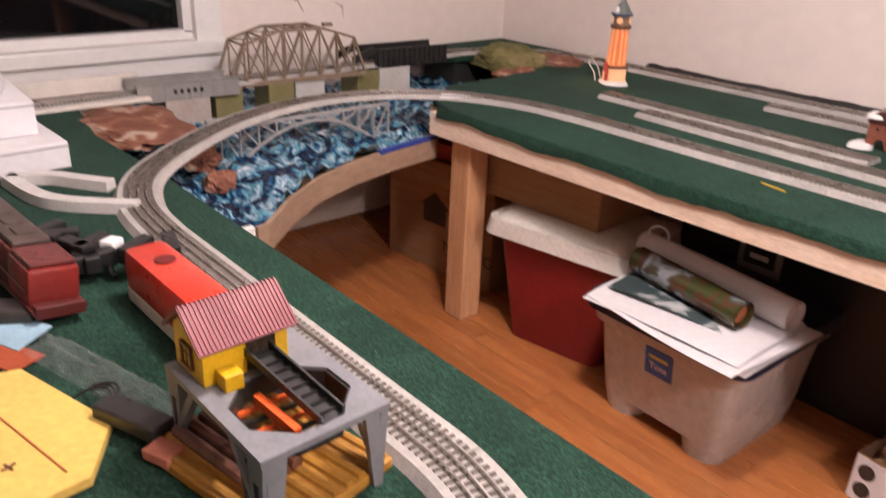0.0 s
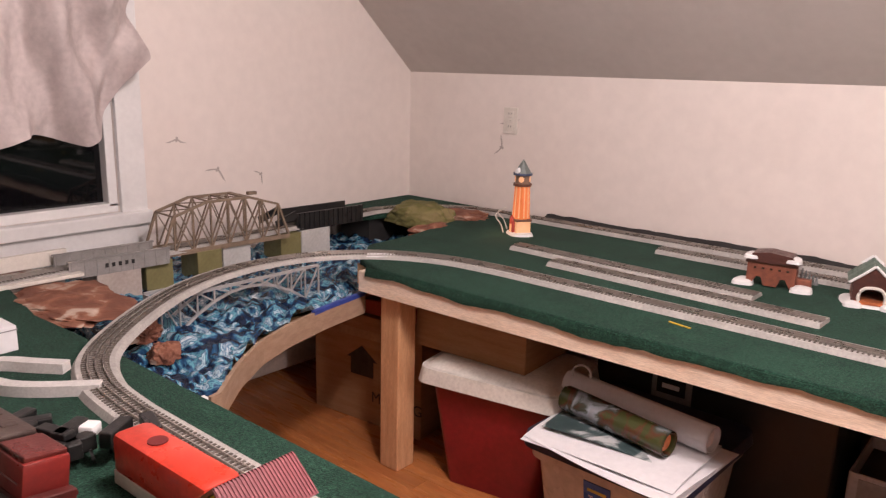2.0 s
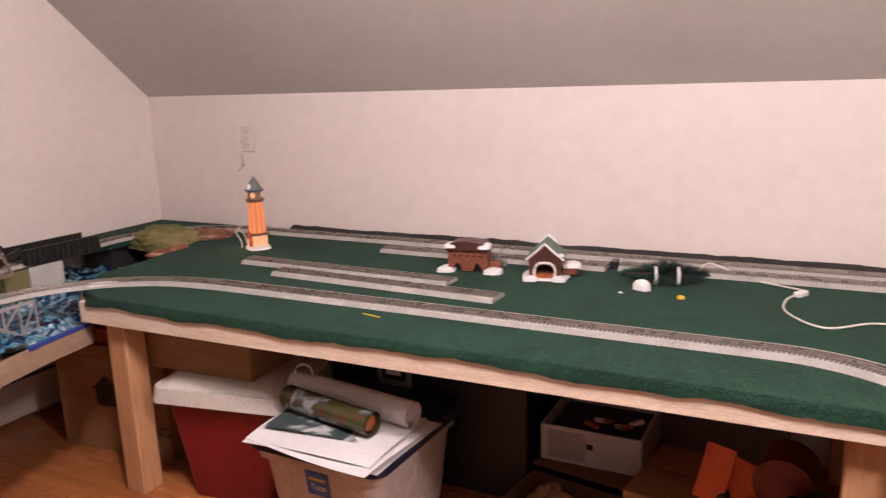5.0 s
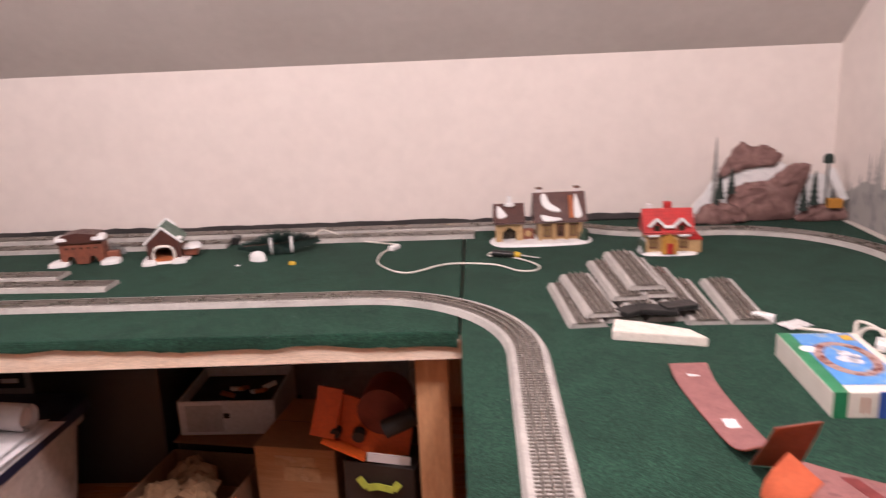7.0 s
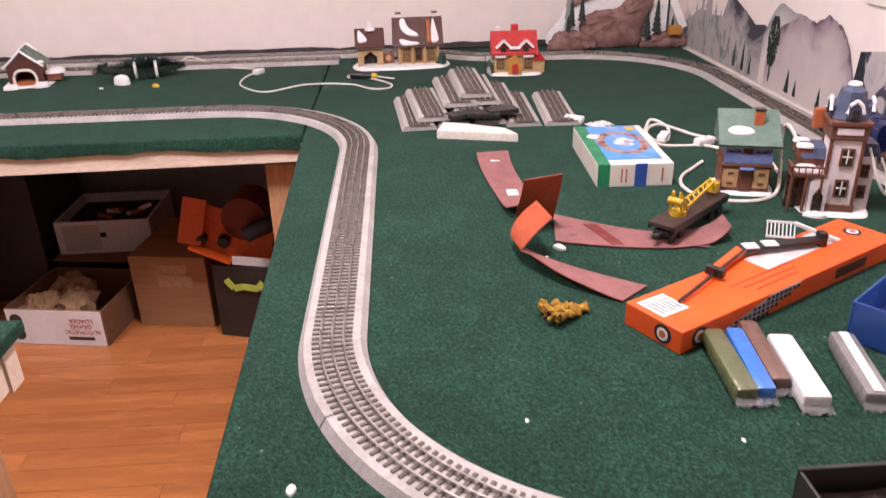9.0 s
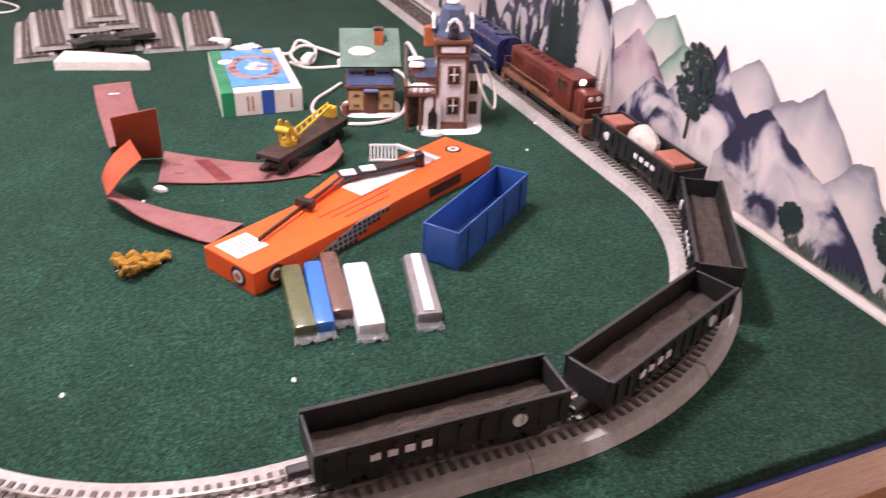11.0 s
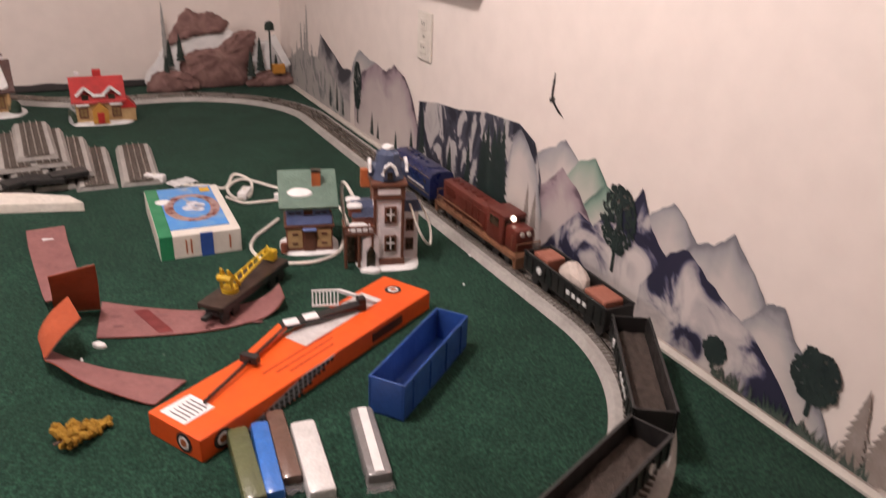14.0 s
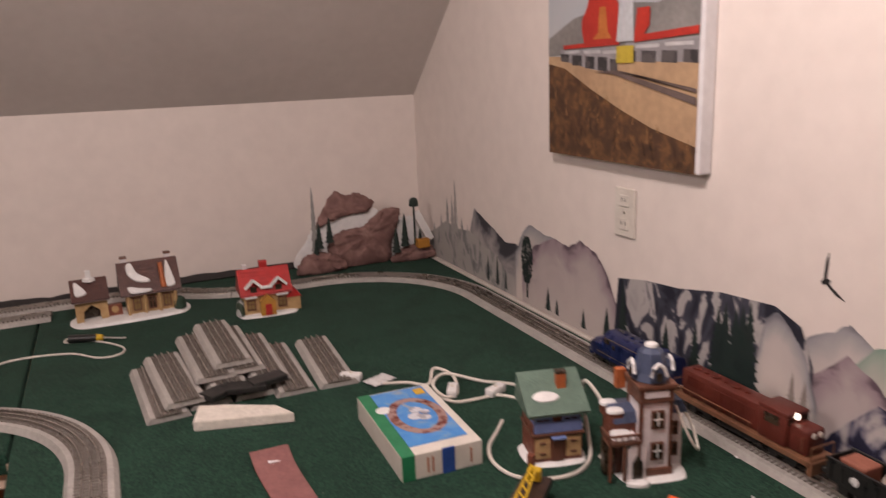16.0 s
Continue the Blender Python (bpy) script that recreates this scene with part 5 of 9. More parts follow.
# ---- things on the long back table ----
def lighthouse():
    t = thing("ceramic_lighthouse", "lit orange striped ceramic lighthouse with grey spire", "model lighthouse", (0.46, 4.30, TOP), -35)
    mo = mat("glowing_orange_glaze", (0.70, 0.20, 0.06), (0.6, 0.15, 0.05), 40, 0.4)
    mc = mat("warm_cream_glaze", (0.75, 0.45, 0.25), (0.68, 0.38, 0.2), 40, 0.4)
    for m_, k in ((mo, 0.75), (mc, 1.0)):   # thin porcelain lit from inside by its bulb
        pb = m_.node_tree.nodes["Principled BSDF"]
        pb.inputs["Emission Color"].default_value = (1.0, 0.30, 0.09, 1) if m_ is mo else (1.0, 0.5, 0.25, 1)
        pb.inputs["Emission Strength"].default_value = k * 0.45
    part("snow_base", snow_blob([(-0.06, -0.05), (0.06, -0.055), (0.07, 0.04), (-0.05, 0.05)], 0.012), M_SNOW, t, "", True)
    part("lower_house", B((0, 0, 0.035), (0.085, 0.075, 0.055), bevel=0.003), mc, t, "cream lit entrance storey")
    part("entry_gable", P([(-0.022, 0), (-0.022, 0.05), (0, 0.075), (0.022, 0.05), (0.022, 0)], -0.01, 0.012, Matrix.Translation((0, -0.038, 0.01)) @ UP_Y), mat("dull_red_glaze", (0.38, 0.05, 0.04), (0.3, 0.04, 0.03), 40), t, "red entry gable")
    part("doorway", B((0, -0.051, 0.028), (0.02, 0.003, 0.035)), mc, t)
    part("belt", B((0, 0, 0.066), (0.094, 0.084, 0.010), bevel=0.003), M_TRIM, t)
    bm = bmesh.new()
    n = 20
    lo = [((0.040 + (0.0055 if k % 2 else 0)) * math.cos(k * 2 * math.pi / n), (0.040 + (0.0055 if k % 2 else 0)) * math.sin(k * 2 * math.pi / n)) for k in range(n)]
    a = [bm.verts.new((x, y, 0.07)) for x, y in lo]
    b = [bm.verts.new((x * 0.84, y * 0.84, 0.215)) for x, y in lo]
    for k in range(n):
        bm.faces.new((a[k], a[(k + 1) % n], b[(k + 1) % n], b[k]))
    part("shaft", bm, mo, t, "ribbed glowing orange shaft")
    for k in range(0, n, 2):
        c_, s_ = math.cos(k * 2 * math.pi / n), math.sin(k * 2 * math.pi / n)
        part("pale_rib", R((0.0405 * c_, 0.0405 * s_, 0.075), (0.035 * c_, 0.035 * s_, 0.210), 0.0030, 6, 0.0024), mc, t, "pale glowing rib")
    part("gallery", R((0, 0, 0.213), (0, 0, 0.224), 0.045, 16), M_TRIM, t)
    part("lantern", R((0, 0, 0.224), (0, 0, 0.262), 0.036, 12), mat("brown_grey_glaze", (0.25, 0.15, 0.10)), t)
    for rz in (-20, 60, 150, 240):
        m = Matrix.Rotation(radians(rz), 4, "Z")
        part("lantern_window", R(m @ Vector((0, -0.034, 0.243)), m @ Vector((0, -0.038, 0.243)), 0.013, 14), mc, t)
    part("eave", R((0, 0, 0.260), (0, 0, 0.269), 0.047, 16), M_SLATE, t)
    part("spire", R((0, 0, 0.268), (0, 0, 0.325), 0.045, 8, 0.003), mat("grey_green_glaze", (0.16, 0.18, 0.17), (0.12, 0.14, 0.13), 40, 0.4), t, "grey spire")
    part("snow_patch", snow_blob([(-0.018, 0), (0, 0.018), (0.018, 0), (0, -0.016)], 0.012, Matrix.Translation((0.012, -0.028, 0.275)) @ Matrix.Rotation(0.9, 4, "X")), M_SNOW, t, "", True)
    bulb = bpy.data.lights.new("lighthouse_bulb", "POINT")
    bulb.energy, bulb.color, bulb.shadow_soft_size = 0.25, (1.0, 0.55, 0.28), 0.02
    lb = new("lighthouse_bulb", bulb)
    lb.location = (0.40, 4.22, TOP + 0.06)
    t.scale = (0.86, 0.86, 0.97)
    return t


lighthouse()
cord("white tangled lamp cord behind the lighthouse", [(0.40, 4.26, zc), (0.36, 4.30, zc + 0.02), (0.30, 4.34, zc + 0.05), (0.34, 4.36, zc + 0.09), (0.29, 4.37, zc + 0.06), (0.33, 4.36, zc + 0.03), (0.37, 4.33, zc)], 0.0026)


def footbridge_house():
    t = thing("covered_bridge_house", "brown brick ceramic gatehouse with snowy dark roof", "model house", (1.51, 4.245, TOP), 8, "ceramic village houses")
    part("wall", P([(-0.075, 0), (-0.075, 0.075), (0.075, 0.075), (0.075, 0), (0.06, 0), (0.045, 0.028), (0.03, 0.028), (0.02, 0), (-0.02, 0), (-0.03, 0.028), (-0.045, 0.028), (-0.06, 0)], -0.03, 0.03, Matrix.Translation((0, 0, 0.004)) @ UP_Y), M_BRICK, t, "brick wall with low arches")
    part("belt", B((0, 0, 0.08), (0.158, 0.068, 0.006), bevel=0.001), M_TRIM, t)
    part("roof", P([(-0.082, 0), (-0.06, 0.028), (-0.01, 0.036), (0.06, 0.028), (0.082, 0)], -0.04, 0.04, Matrix.Translation((0, 0, 0.083)) @ UP_Y), M_BROWNROOF, t, "dark brown roof")
    for x in (-0.064, 0.064):
        part("snow_patch", snow_blob([(-0.022, -0.03), (0.022, -0.03), (0.016, 0.03), (-0.016, 0.03)], 0.014, Matrix.Translation((x, -0.01, 0.092))), M_SNOW, t, "", True)
    for x in (-0.05, -0.025, 0, 0.025, 0.05):
        part("vent", B((x, -0.031, 0.062), (0.008, 0.003, 0.006)), M_WINDARK, t)
    for x in (-0.085, 0.095):
        part("snow_bank", snow_blob([(-0.03, -0.04), (0.03, -0.035), (0.025, 0.03), (-0.02, 0.03)], 0.016, Matrix.Translation((x, -0.01, 0))), M_SNOW, t, "", True)
    part("side_wall", B((0.095, 0.01, 0.02), (0.05, 0.03, 0.035), bevel=0.003), M_BRICK, t)
    bm = bmesh.new()
    for k in range(5):
        rod(bm, (0.085 + 0.012 * k, 0.02, 0.02), (0.088 + 0.011 * k, 0.02, 0.07 - 0.006 * k), 0.007, 7, 0.002)
    part("small_fir", bm, mat("grey_fir", (0.05, 0.06, 0.055), (0.2, 0.2, 0.2), 80, 0.8), t)


def covered_bridge():
    t = thing("covered_bridge", "ceramic covered bridge with green roof and snowy eaves", "model bridge", (1.80, 4.27, TOP), 14, "ceramic village houses")
    base_plate(t, 0.17, 0.16, 0.007)
    part("front_wall", P([(-0.055, 0), (-0.055, 0.07), (0, 0.115), (0.055, 0.07), (0.055, 0), (0.032, 0), (0.032, 0.04), (0.018, 0.058), (-0.018, 0.058), (-0.032, 0.04), (-0.032, 0)], -0.008, 0.008, Matrix.Translation((0, -0.05, 0.004)) @ UP_Y), M_BROWNROOF, t, "brown shingled gable front")
    part("side_wall", B((-0.05, 0.015, 0.036), (0.008, 0.12, 0.065)), M_BRICK, t)
    part("side_wall", B((0.05, 0.015, 0.036), (0.008, 0.12, 0.065)), M_BRICK, t)
    part("back_wall", B((0, 0.07, 0.036), (0.1, 0.006, 0.065)), M_BRICK, t)
    part("deck", B((0, 0.0, 0.012), (0.09, 0.13, 0.010)), M_TERRA, t)
    bm = bmesh.new()
    for s in (-1, 1):
        for k in range(6):
            a, b = k / 6, min((k + 1.1) / 6, 1)
            bar(bm, (s * 0.066 * (1 - a), 0.015, 0.066 + 0.058 * a), (s * 0.066 * (1 - b), 0.015, 0.069 + 0.058 * b), 0.145, 0.005)
    part("roof", bm, M_GREENROOF, t, "green shingled roof")
    bm = bmesh.new()
    tube(bm, curve([(-0.034, -0.062, 0.006), (-0.036, -0.062, 0.036), (-0.02, -0.062, 0.058), (0.02, -0.062, 0.058), (0.036, -0.062, 0.036), (0.034, -0.062, 0.006)], 5), 0.005, 7)
    part("arch_trim", bm, M_CREAM, t, "cream arch trim", True)
    for s in (-1, 1):
        part("snow_edge", tube(bmesh.new(), [(0, -0.058, 0.128), (s * 0.03, -0.058, 0.100), (s * 0.066, -0.058, 0.070)], 0.0042, 7), M_SNOW, t, "", True)
        part("snow_edge", tube(bmesh.new(), [(0, 0.085, 0.130), (s * 0.03, 0.085, 0.104)], 0.006, 7), M_SNOW, t, "", True)
    part("snow_patch", snow_blob([(-0.015, -0.01), (0.015, -0.01), (0.012, 0.012), (-0.012, 0.012)], 0.008, Matrix.Translation((0.05, -0.03, 0.078))), M_SNOW, t, "", True)
    for x in (-0.05, 0.05):
        part("snow_bank", snow_blob([(-0.022, -0.02), (0.022, -0.02), (0.02, 0.02), (-0.02, 0.02)], 0.014, Matrix.Translation((x, -0.07, 0))), M_SNOW, t, "", True)
    part("side_porch", B((0.085, 0.02, 0.022), (0.05, 0.07, 0.03), bevel=0.004), M_BRICK, t)
    part("snow_bank", snow_blob([(-0.03, -0.04), (0.03, -0.035), (0.025, 0.03), (-0.02, 0.03)], 0.012, Matrix.Translation((0.09, 0.02, 0.034))), M_SNOW, t, "", True)


footbridge_house()
covered_bridge()


def fallen_firs():
    random.seed(5)
    mf = mat("dark_fir_needles", (0.012, 0.035, 0.024), (0.02, 0.05, 0.045), 60, 0.85, bump=0.8, bscale=200)
    for x, y, rz, L in ((2.16, 4.27, 195, 0.15), (2.27, 4.31, 20, 0.14)):
        t = thing("model_fir", "dark green bristle fir tree lying on its side", "model tree", (x, y, TOP), rz, "fallen model trees")
        verts, faces = [], []
        for k in range(900):
            f = random.random()
            r = 0.012 + 0.045 * (1 - f)
            a = random.uniform(0, 2 * math.pi)
            p0 = Vector((-L / 2 + L * f, 0, 0.04))
            p1 = p0 + Vector((0.02, r * math.cos(a), r * math.sin(a)))
            p1.z = max(p1.z, 0.001)
            d = Vector((0.003, 0.002, 0.001))
            b = len(verts)
            verts += [p0 - d, p0 + d, p1]
            faces.append((b, b + 1, b + 2))
        me = bpy.data.meshes.new("bristles")
        me.from_pydata([tuple(v) for v in verts], [], faces)
        me.materials.append(mf)
        o = tagged(new("bristle_crown", me), kind="stuff")
        o.parent = t
        part("trunk", R((-L / 2 - 0.02, 0, 0.04), (L / 2, 0, 0.04), 0.004, 7), M_TRIM, t)
        part("snowy_foot", R((-L / 2 - 0.028, 0, 0.032), (-L / 2 - 0.018, 0, 0.032), 0.032, 16), M_SNOW, t, "white round tree foot")
    t = thing("snow_clump", "white clump of artificial snow", "scrap", (2.155, 4.20, TOP), 0)
    part("clump", snow_blob([(-0.03, 0), (0, 0.025), (0.03, 0), (0.01, -0.02)], 0.03), M_SNOW, t, "", True)
    t = thing("yellow_scrap", "small yellow plastic scrap on the carpet", "scrap", (2.29, 4.14, TOP), 0)
    part("scrap", snow_blob([(-0.012, 0), (0, 0.01), (0.014, 0), (0, -0.01)], 0.01), bpy.data.materials["yellow_plastic"], t, "", True)


fallen_firs()
t = thing("wood_splint", "thin yellow wood splint lying on the carpet", "splint", (1.46, 3.63, TOP), -12)
part("splint", B((0, 0, 0.002), (0.07, 0.005, 0.003)), bpy.data.materials["yellow_plastic"], t)
t = thing("white_plaque", "small white plaque propped on the table edge", "plaque", (0.35, 3.575, TOP), 42)
part("plaque", B((0, 0, 0.008), (0.10, 0.035, 0.014), Matrix.Rotation(radians(12), 4, "X"), 0.001), M_SNOW, t)
t = thing("paper_scrap", "tiny torn white scrap on the carpet", "scrap", (2.10, 4.14, TOP), 0, "scraps on the carpet")
part("scrap", snow_blob([(-0.008, 0), (0, 0.006), (0.008, 0), (0, -0.006)], 0.004), M_SNOW, t)
t = thing("table_clamp", "black track bumper at the siding's end", "bumper", (2.0, 4.46, TOP), 0)
part("bumper", B((0, 0, 0.015), (0.025, 0.05, 0.03), bevel=0.003), M_BLACK, t)
# dark felt strip that edges the table along the wall
t = thing("felt_edging", "dark rough felt edging along the wall", "edging")
part("felt", thick(shell(bmesh.new(), 120, 3, lambda u, v: Vector((0.35 + 3.45 * u, 4.655 + 0.03 * v, TOP + 0.003 + v * (0.016 + 0.010 * nz(u * 14, 3) + 0.006 * nz(u * 60, 1))))), 0.004), M_DARK, t, "", True)

# ---- water, bridges and shore below the window ----
def shore_x(y):
    ks = ((2.40, 0.70), (2.55, 0.72), (2.66, 0.70), (2.80, 0.575), (2.95, 0.475), (3.10, 0.415), (3.30, 0.365), (3.50, 0.335), (3.62, 0.24), (3.72, 0.165), (3.95, 0.17), (4.25, 0.10), (4.5, 0.03), (4.7, 0.0))
    for (a, xa), (b, xb) in zip(ks, ks[1:]):
        if y <= b:
            f = (y - a) / (b - a)
            return xa + (xb - xa) * f
    return ks[-1][1]


def water_z(x, y):
    z = 0.640 + 0.036 * nz(x * 7, y * 7, 0.3) + 0.044 * abs(nz(x * 14, y * 14, 2.0)) + 0.020 * abs(nz(x * 30, y * 30, 1.0)) + 0.008 * abs(nz(x * 70, y * 70, 5.0))
    near = max(0.0, 1 - abs(y - 3.0) / 0.9)
    return z - 0.025 * (1 - near)


M_WATER = flow("resin_water", [(0.0, (0.003, 0.006, 0.016)), (0.43, (0.006, 0.016, 0.045)), (0.49, (0.022, 0.085, 0.18)), (0.53, (0.12, 0.33, 0.39)), (0.555, (0.022, 0.08, 0.16)), (0.60, (0.42, 0.56, 0.62)), (0.63, (0.05, 0.14, 0.24)), (0.70, (0.65, 0.72, 0.76))], 7.0, 3.2, 0.25, 9, 0.8)
t = thing("river", "crinkled blue painted resin water with white foam", "model water")
part("water_sheet", shell(bmesh.new(), 120, 240, lambda u, v: Vector((-0.545 + (shore_x(2.40 + 2.28 * v) - 0.006 + 0.545) * u, 2.40 + 2.28 * v, water_z(-0.545 + (shore_x(2.40 + 2.28 * v) + 0.545) * u, 2.40 + 2.28 * v)))), M_WATER, t, "", True)
edge = [(shore_x(2.45 + 0.03 * k), 2.45 + 0.03 * k, 0.0) for k in range(37)]
part("plywood_base", P([(-0.545, 2.42)] + [(x - 0.02, y) for x, y, _ in edge] + [(0.0, 3.7), (0.0, 4.68), (-0.545, 4.68)], 0.585, 0.597), M_PINE, t, "bare plywood base")
apron = [e for e in edge if e[1] > 2.62]
# the apron's shade is put into its colour, a ply darker than M_PINE
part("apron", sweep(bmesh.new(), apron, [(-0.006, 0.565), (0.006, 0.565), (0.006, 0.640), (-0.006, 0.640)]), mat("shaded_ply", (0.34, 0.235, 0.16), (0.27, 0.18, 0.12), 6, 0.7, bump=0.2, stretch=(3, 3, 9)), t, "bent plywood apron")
part("blue_edge", sweep(bmesh.new(), [e for e in apron if e[1] > 3.22], [(-0.008, 0.632), (0.0085, 0.632), (0.0085, 0.645), (-0.008, 0.645)]), bpy.data.materials["blue_tape"], t, "blue painted rim")
part("support_beam", B((-0.1, 2.56, 0.55), (0.9, 0.04, 0.06)), M_PINE, t)
part("apron_end", B((0.70, 2.61, 0.60), (0.02, 0.03, 0.085), Matrix.Identity(4), 0.002), M_SNOW, t)

M_ROCK = flow("rust_rock", [(0.0, (0.07, 0.03, 0.02)), (0.45, (0.17, 0.062, 0.036)), (0.56, (0.26, 0.11, 0.065)), (0.64, (0.45, 0.34, 0.27)), (1.0, (0.6, 0.5, 0.45))], 10, 0.8, 0.8, 6, 0.9)


def rock(name, label, c, s, seed, material, amp=1.0, cat_="rock"):
    t = thing(name, label, cat_, c)
    bm = bmesh.new()
    bmesh.ops.create_icosphere(bm, subdivisions=4, radius=1)
    for v in bm.verts:
        d = 1 + amp * 0.55 * nz(*(v.co * 1.3 + Vector((seed, 0, 0)))) + amp * 0.35 * abs(nz(*(v.co * 3.5 + Vector((0, seed, 0))))) + 0.22 * abs(nz(*(v.co * 9 + Vector((0, 0, seed)))))
        v.co = Vector((v.co.x * s[0] * d, v.co.y * s[1] * d, max(v.co.z, -0.25) * s[2] * d))
    part("stone", bm, material, t)
    return t


rock("shore_rock", "rust-brown plaster shore slab beside the track", (0.04, 2.57, 0.745), (0.20, 0.13, 0.018), 1.0, M_ROCK)
rock("shore_rock", "rust-brown plaster rock at the waterline", (0.42, 2.67, 0.66), (0.042, 0.036, 0.034), 2.0, M_ROCK)
rock("shore_rock", "dark brown rock under the curved track", (0.28, 2.69, 0.68), (0.045, 0.045, 0.04), 3.5, M_ROCK)
rock("shore_rock", "rust-brown plaster rock by the girder", (-0.30, 2.55, 0.70), (0.20, 0.14, 0.05), 4.0, M_ROCK)
M_HILL = flow("moss_hill", [(0.0, (0.085, 0.08, 0.022)), (0.5, (0.13, 0.12, 0.038)), (0.62, (0.2, 0.17, 0.07)), (1.0, (0.22, 0.14, 0.09))], 12, 0.5, 0.9, 6, 0.9)
rock("moss_hill", "rounded olive-green scenery hill by the track", (-0.10, 4.30, 0.745), (0.17, 0.12, 0.075), 5.0, M_HILL, 0.3, cat_="hill")
rock("shore_rock", "brown and white plaster shore rock", (0.05, 4.44, 0.75), (0.12, 0.10, 0.03), 6.0, M_ROCK)
rock("shore_rock", "brown and white plaster shore rock", (0.10, 4.16, 0.735), (0.06, 0.12, 0.03), 7.0, M_ROCK)
t = thing("track_shelf", "plywood shelf carrying the track round the corner", "shelf")
part("shelf", P([(-0.55, 4.02), (-0.30, 4.02), (-0.25, 4.25), (-0.12, 4.42), (0.10, 4.52), (0.10, 4.69), (-0.55, 4.69)], 0.735, 0.7595), M_CARPET, t)
part("bracket", B((-0.40, 4.35, 0.67), (0.2, 0.4, 0.13)), M_DARK, t)

# piers: painted wood blocks under the bridges
mp1, mp2, mp3 = mat("greige_block", (0.42, 0.36, 0.32), (0.34, 0.29, 0.26), 10, 0.7), mat("olive_block", (0.19, 0.17, 0.07), (0.15, 0.13, 0.05), 10, 0.7), mat("light_grey_block", (0.50, 0.49, 0.47), (0.42, 0.41, 0.39), 10, 0.7)
WX = lambda y: WEST0[0] + (WEST0[1] - y) * math.tan(radians(3.5))
for y, l, m_, lab in ((2.86, 0.15, mp1, "greige painted"), (3.01, 0.10, mp2, "olive painted"), (3.22, 0.10, mp2, "olive painted"), (3.345, 0.12, mp3, "light grey painted"), (3.62, 0.10, mp2, "olive painted"), (3.76, 0.15, mp3, "light grey painted")):
    t = thing("bridge_pier", f"{lab} wooden block pier under the bridge", "pier", (WX(y), y, 0.60), -3.5, "bridge piers")
    part("block", B((0.0, 0, 0.077), (0.13, l, 0.154), bevel=0.003), m_, t)


def truss_bridge():
    t = thing("truss_bridge", "tan plastic through-truss railway bridge", "model bridge", (WX(3.31), 3.31, DECK - 0.014), 86.5)
    mt = mat("tan_truss_plastic", (0.24, 0.175, 0.12), (0.18, 0.13, 0.09), 30, 0.55)
    L, W = 0.60, 0.135
    ptop = [(-0.245, 0.135), (-0.10, 0.175), (0.10, 0.175), (0.245, 0.135)]

    def ztop(x):
        for (a, za), (b, zb) in zip(ptop, ptop[1:]):
            if a <= x <= b:
                return za + (zb - za) * (x - a) / (b - a)
        return 0.135

    n = 6
    xs = [-0.245 + 0.49 * k / n for k in range(n + 1)]
    for s in (-1, 1):
        y = s * W / 2
        bm = bmesh.new()
        bar(bm, (-L / 2, y, 0.0), (L / 2, y, 0.0), 0.008, 0.016)
        for (a, za), (b, zb) in zip(ptop, ptop[1:]):
            bar(bm, (a, y, za), (b, y, zb), 0.009, 0.009)
        bar(bm, (-L / 2, y, 0), (-0.245, y, 0.135), 0.009, 0.009)
        bar(bm, (L / 2, y, 0), (0.245, y, 0.135), 0.009, 0.009)
        side = part("side_truss", bm, mt, t)
        for k, x in enumerate(xs):
            part("post", bar(bmesh.new(), (x, y, 0), (x, y, ztop(x)), 0.006, 0.006), mt, side)
        for k in range(n):
            a, b = (xs[k], 0), (xs[k + 1], ztop(xs[k + 1]))
            part("diagonal", bar(bmesh.new(), (a[0], y, a[1]), (b[0], y, b[1]), 0.005, 0.005), mt, side)
            part("diagonal", bar(bmesh.new(), (xs[k], y, ztop(xs[k])), (xs[k + 1], y, 0), 0.004, 0.004), mt, side)
    for k, x in enumerate(xs):
        part("top_strut", bar(bmesh.new(), (x, -W / 2, ztop(x)), (x, W / 2, ztop(x)), 0.006, 0.006), mt, t)
    for k in range(n):
        for s in (-1, 1):
            part("top_brace", bar(bmesh.new(), (xs[k], s * W / 2, ztop(xs[k])), (xs[k + 1], -s * W / 2, ztop(xs[k + 1])), 0.004, 0.004), mt, t)
    part("light_box", B((0.16, 0, 0.178), (0.04, 0.02, 0.012)), mt, t)
    t.scale = (0.9, 1.0, 1.0)


truss_bridge()


def plate_girder():
    t = thing("girder_bridge", "grey plastic plate girder bridge with faded lettering", "model bridge", (WX(2.87), 2.87, DECK - 0.014), 86.5)
    mg = mat("grey_girder_plastic", (0.28, 0.265, 0.255), (0.22, 0.21, 0.2), 20, 0.5)
    for s in (-1, 1):
        g = part("girder", B((0, s * 0.064, 0.012), (0.34, 0.006, 0.056), bevel=0.001), mg, t)
        for k in range(9):
            part("stiffener", B((-0.16 + 0.04 * k, s * 0.064, 0.012), (0.004, 0.010, 0.052)), mg, g)
        part("flange", B((0, s * 0.064, 0.041), (0.345, 0.014, 0.004)), mg, g)
    for k in range(5):
        part("letter_bar", B((-0.05 + 0.022 * k, -0.0685, 0.014), (0.010, 0.002, 0.014)), M_DARK, t)


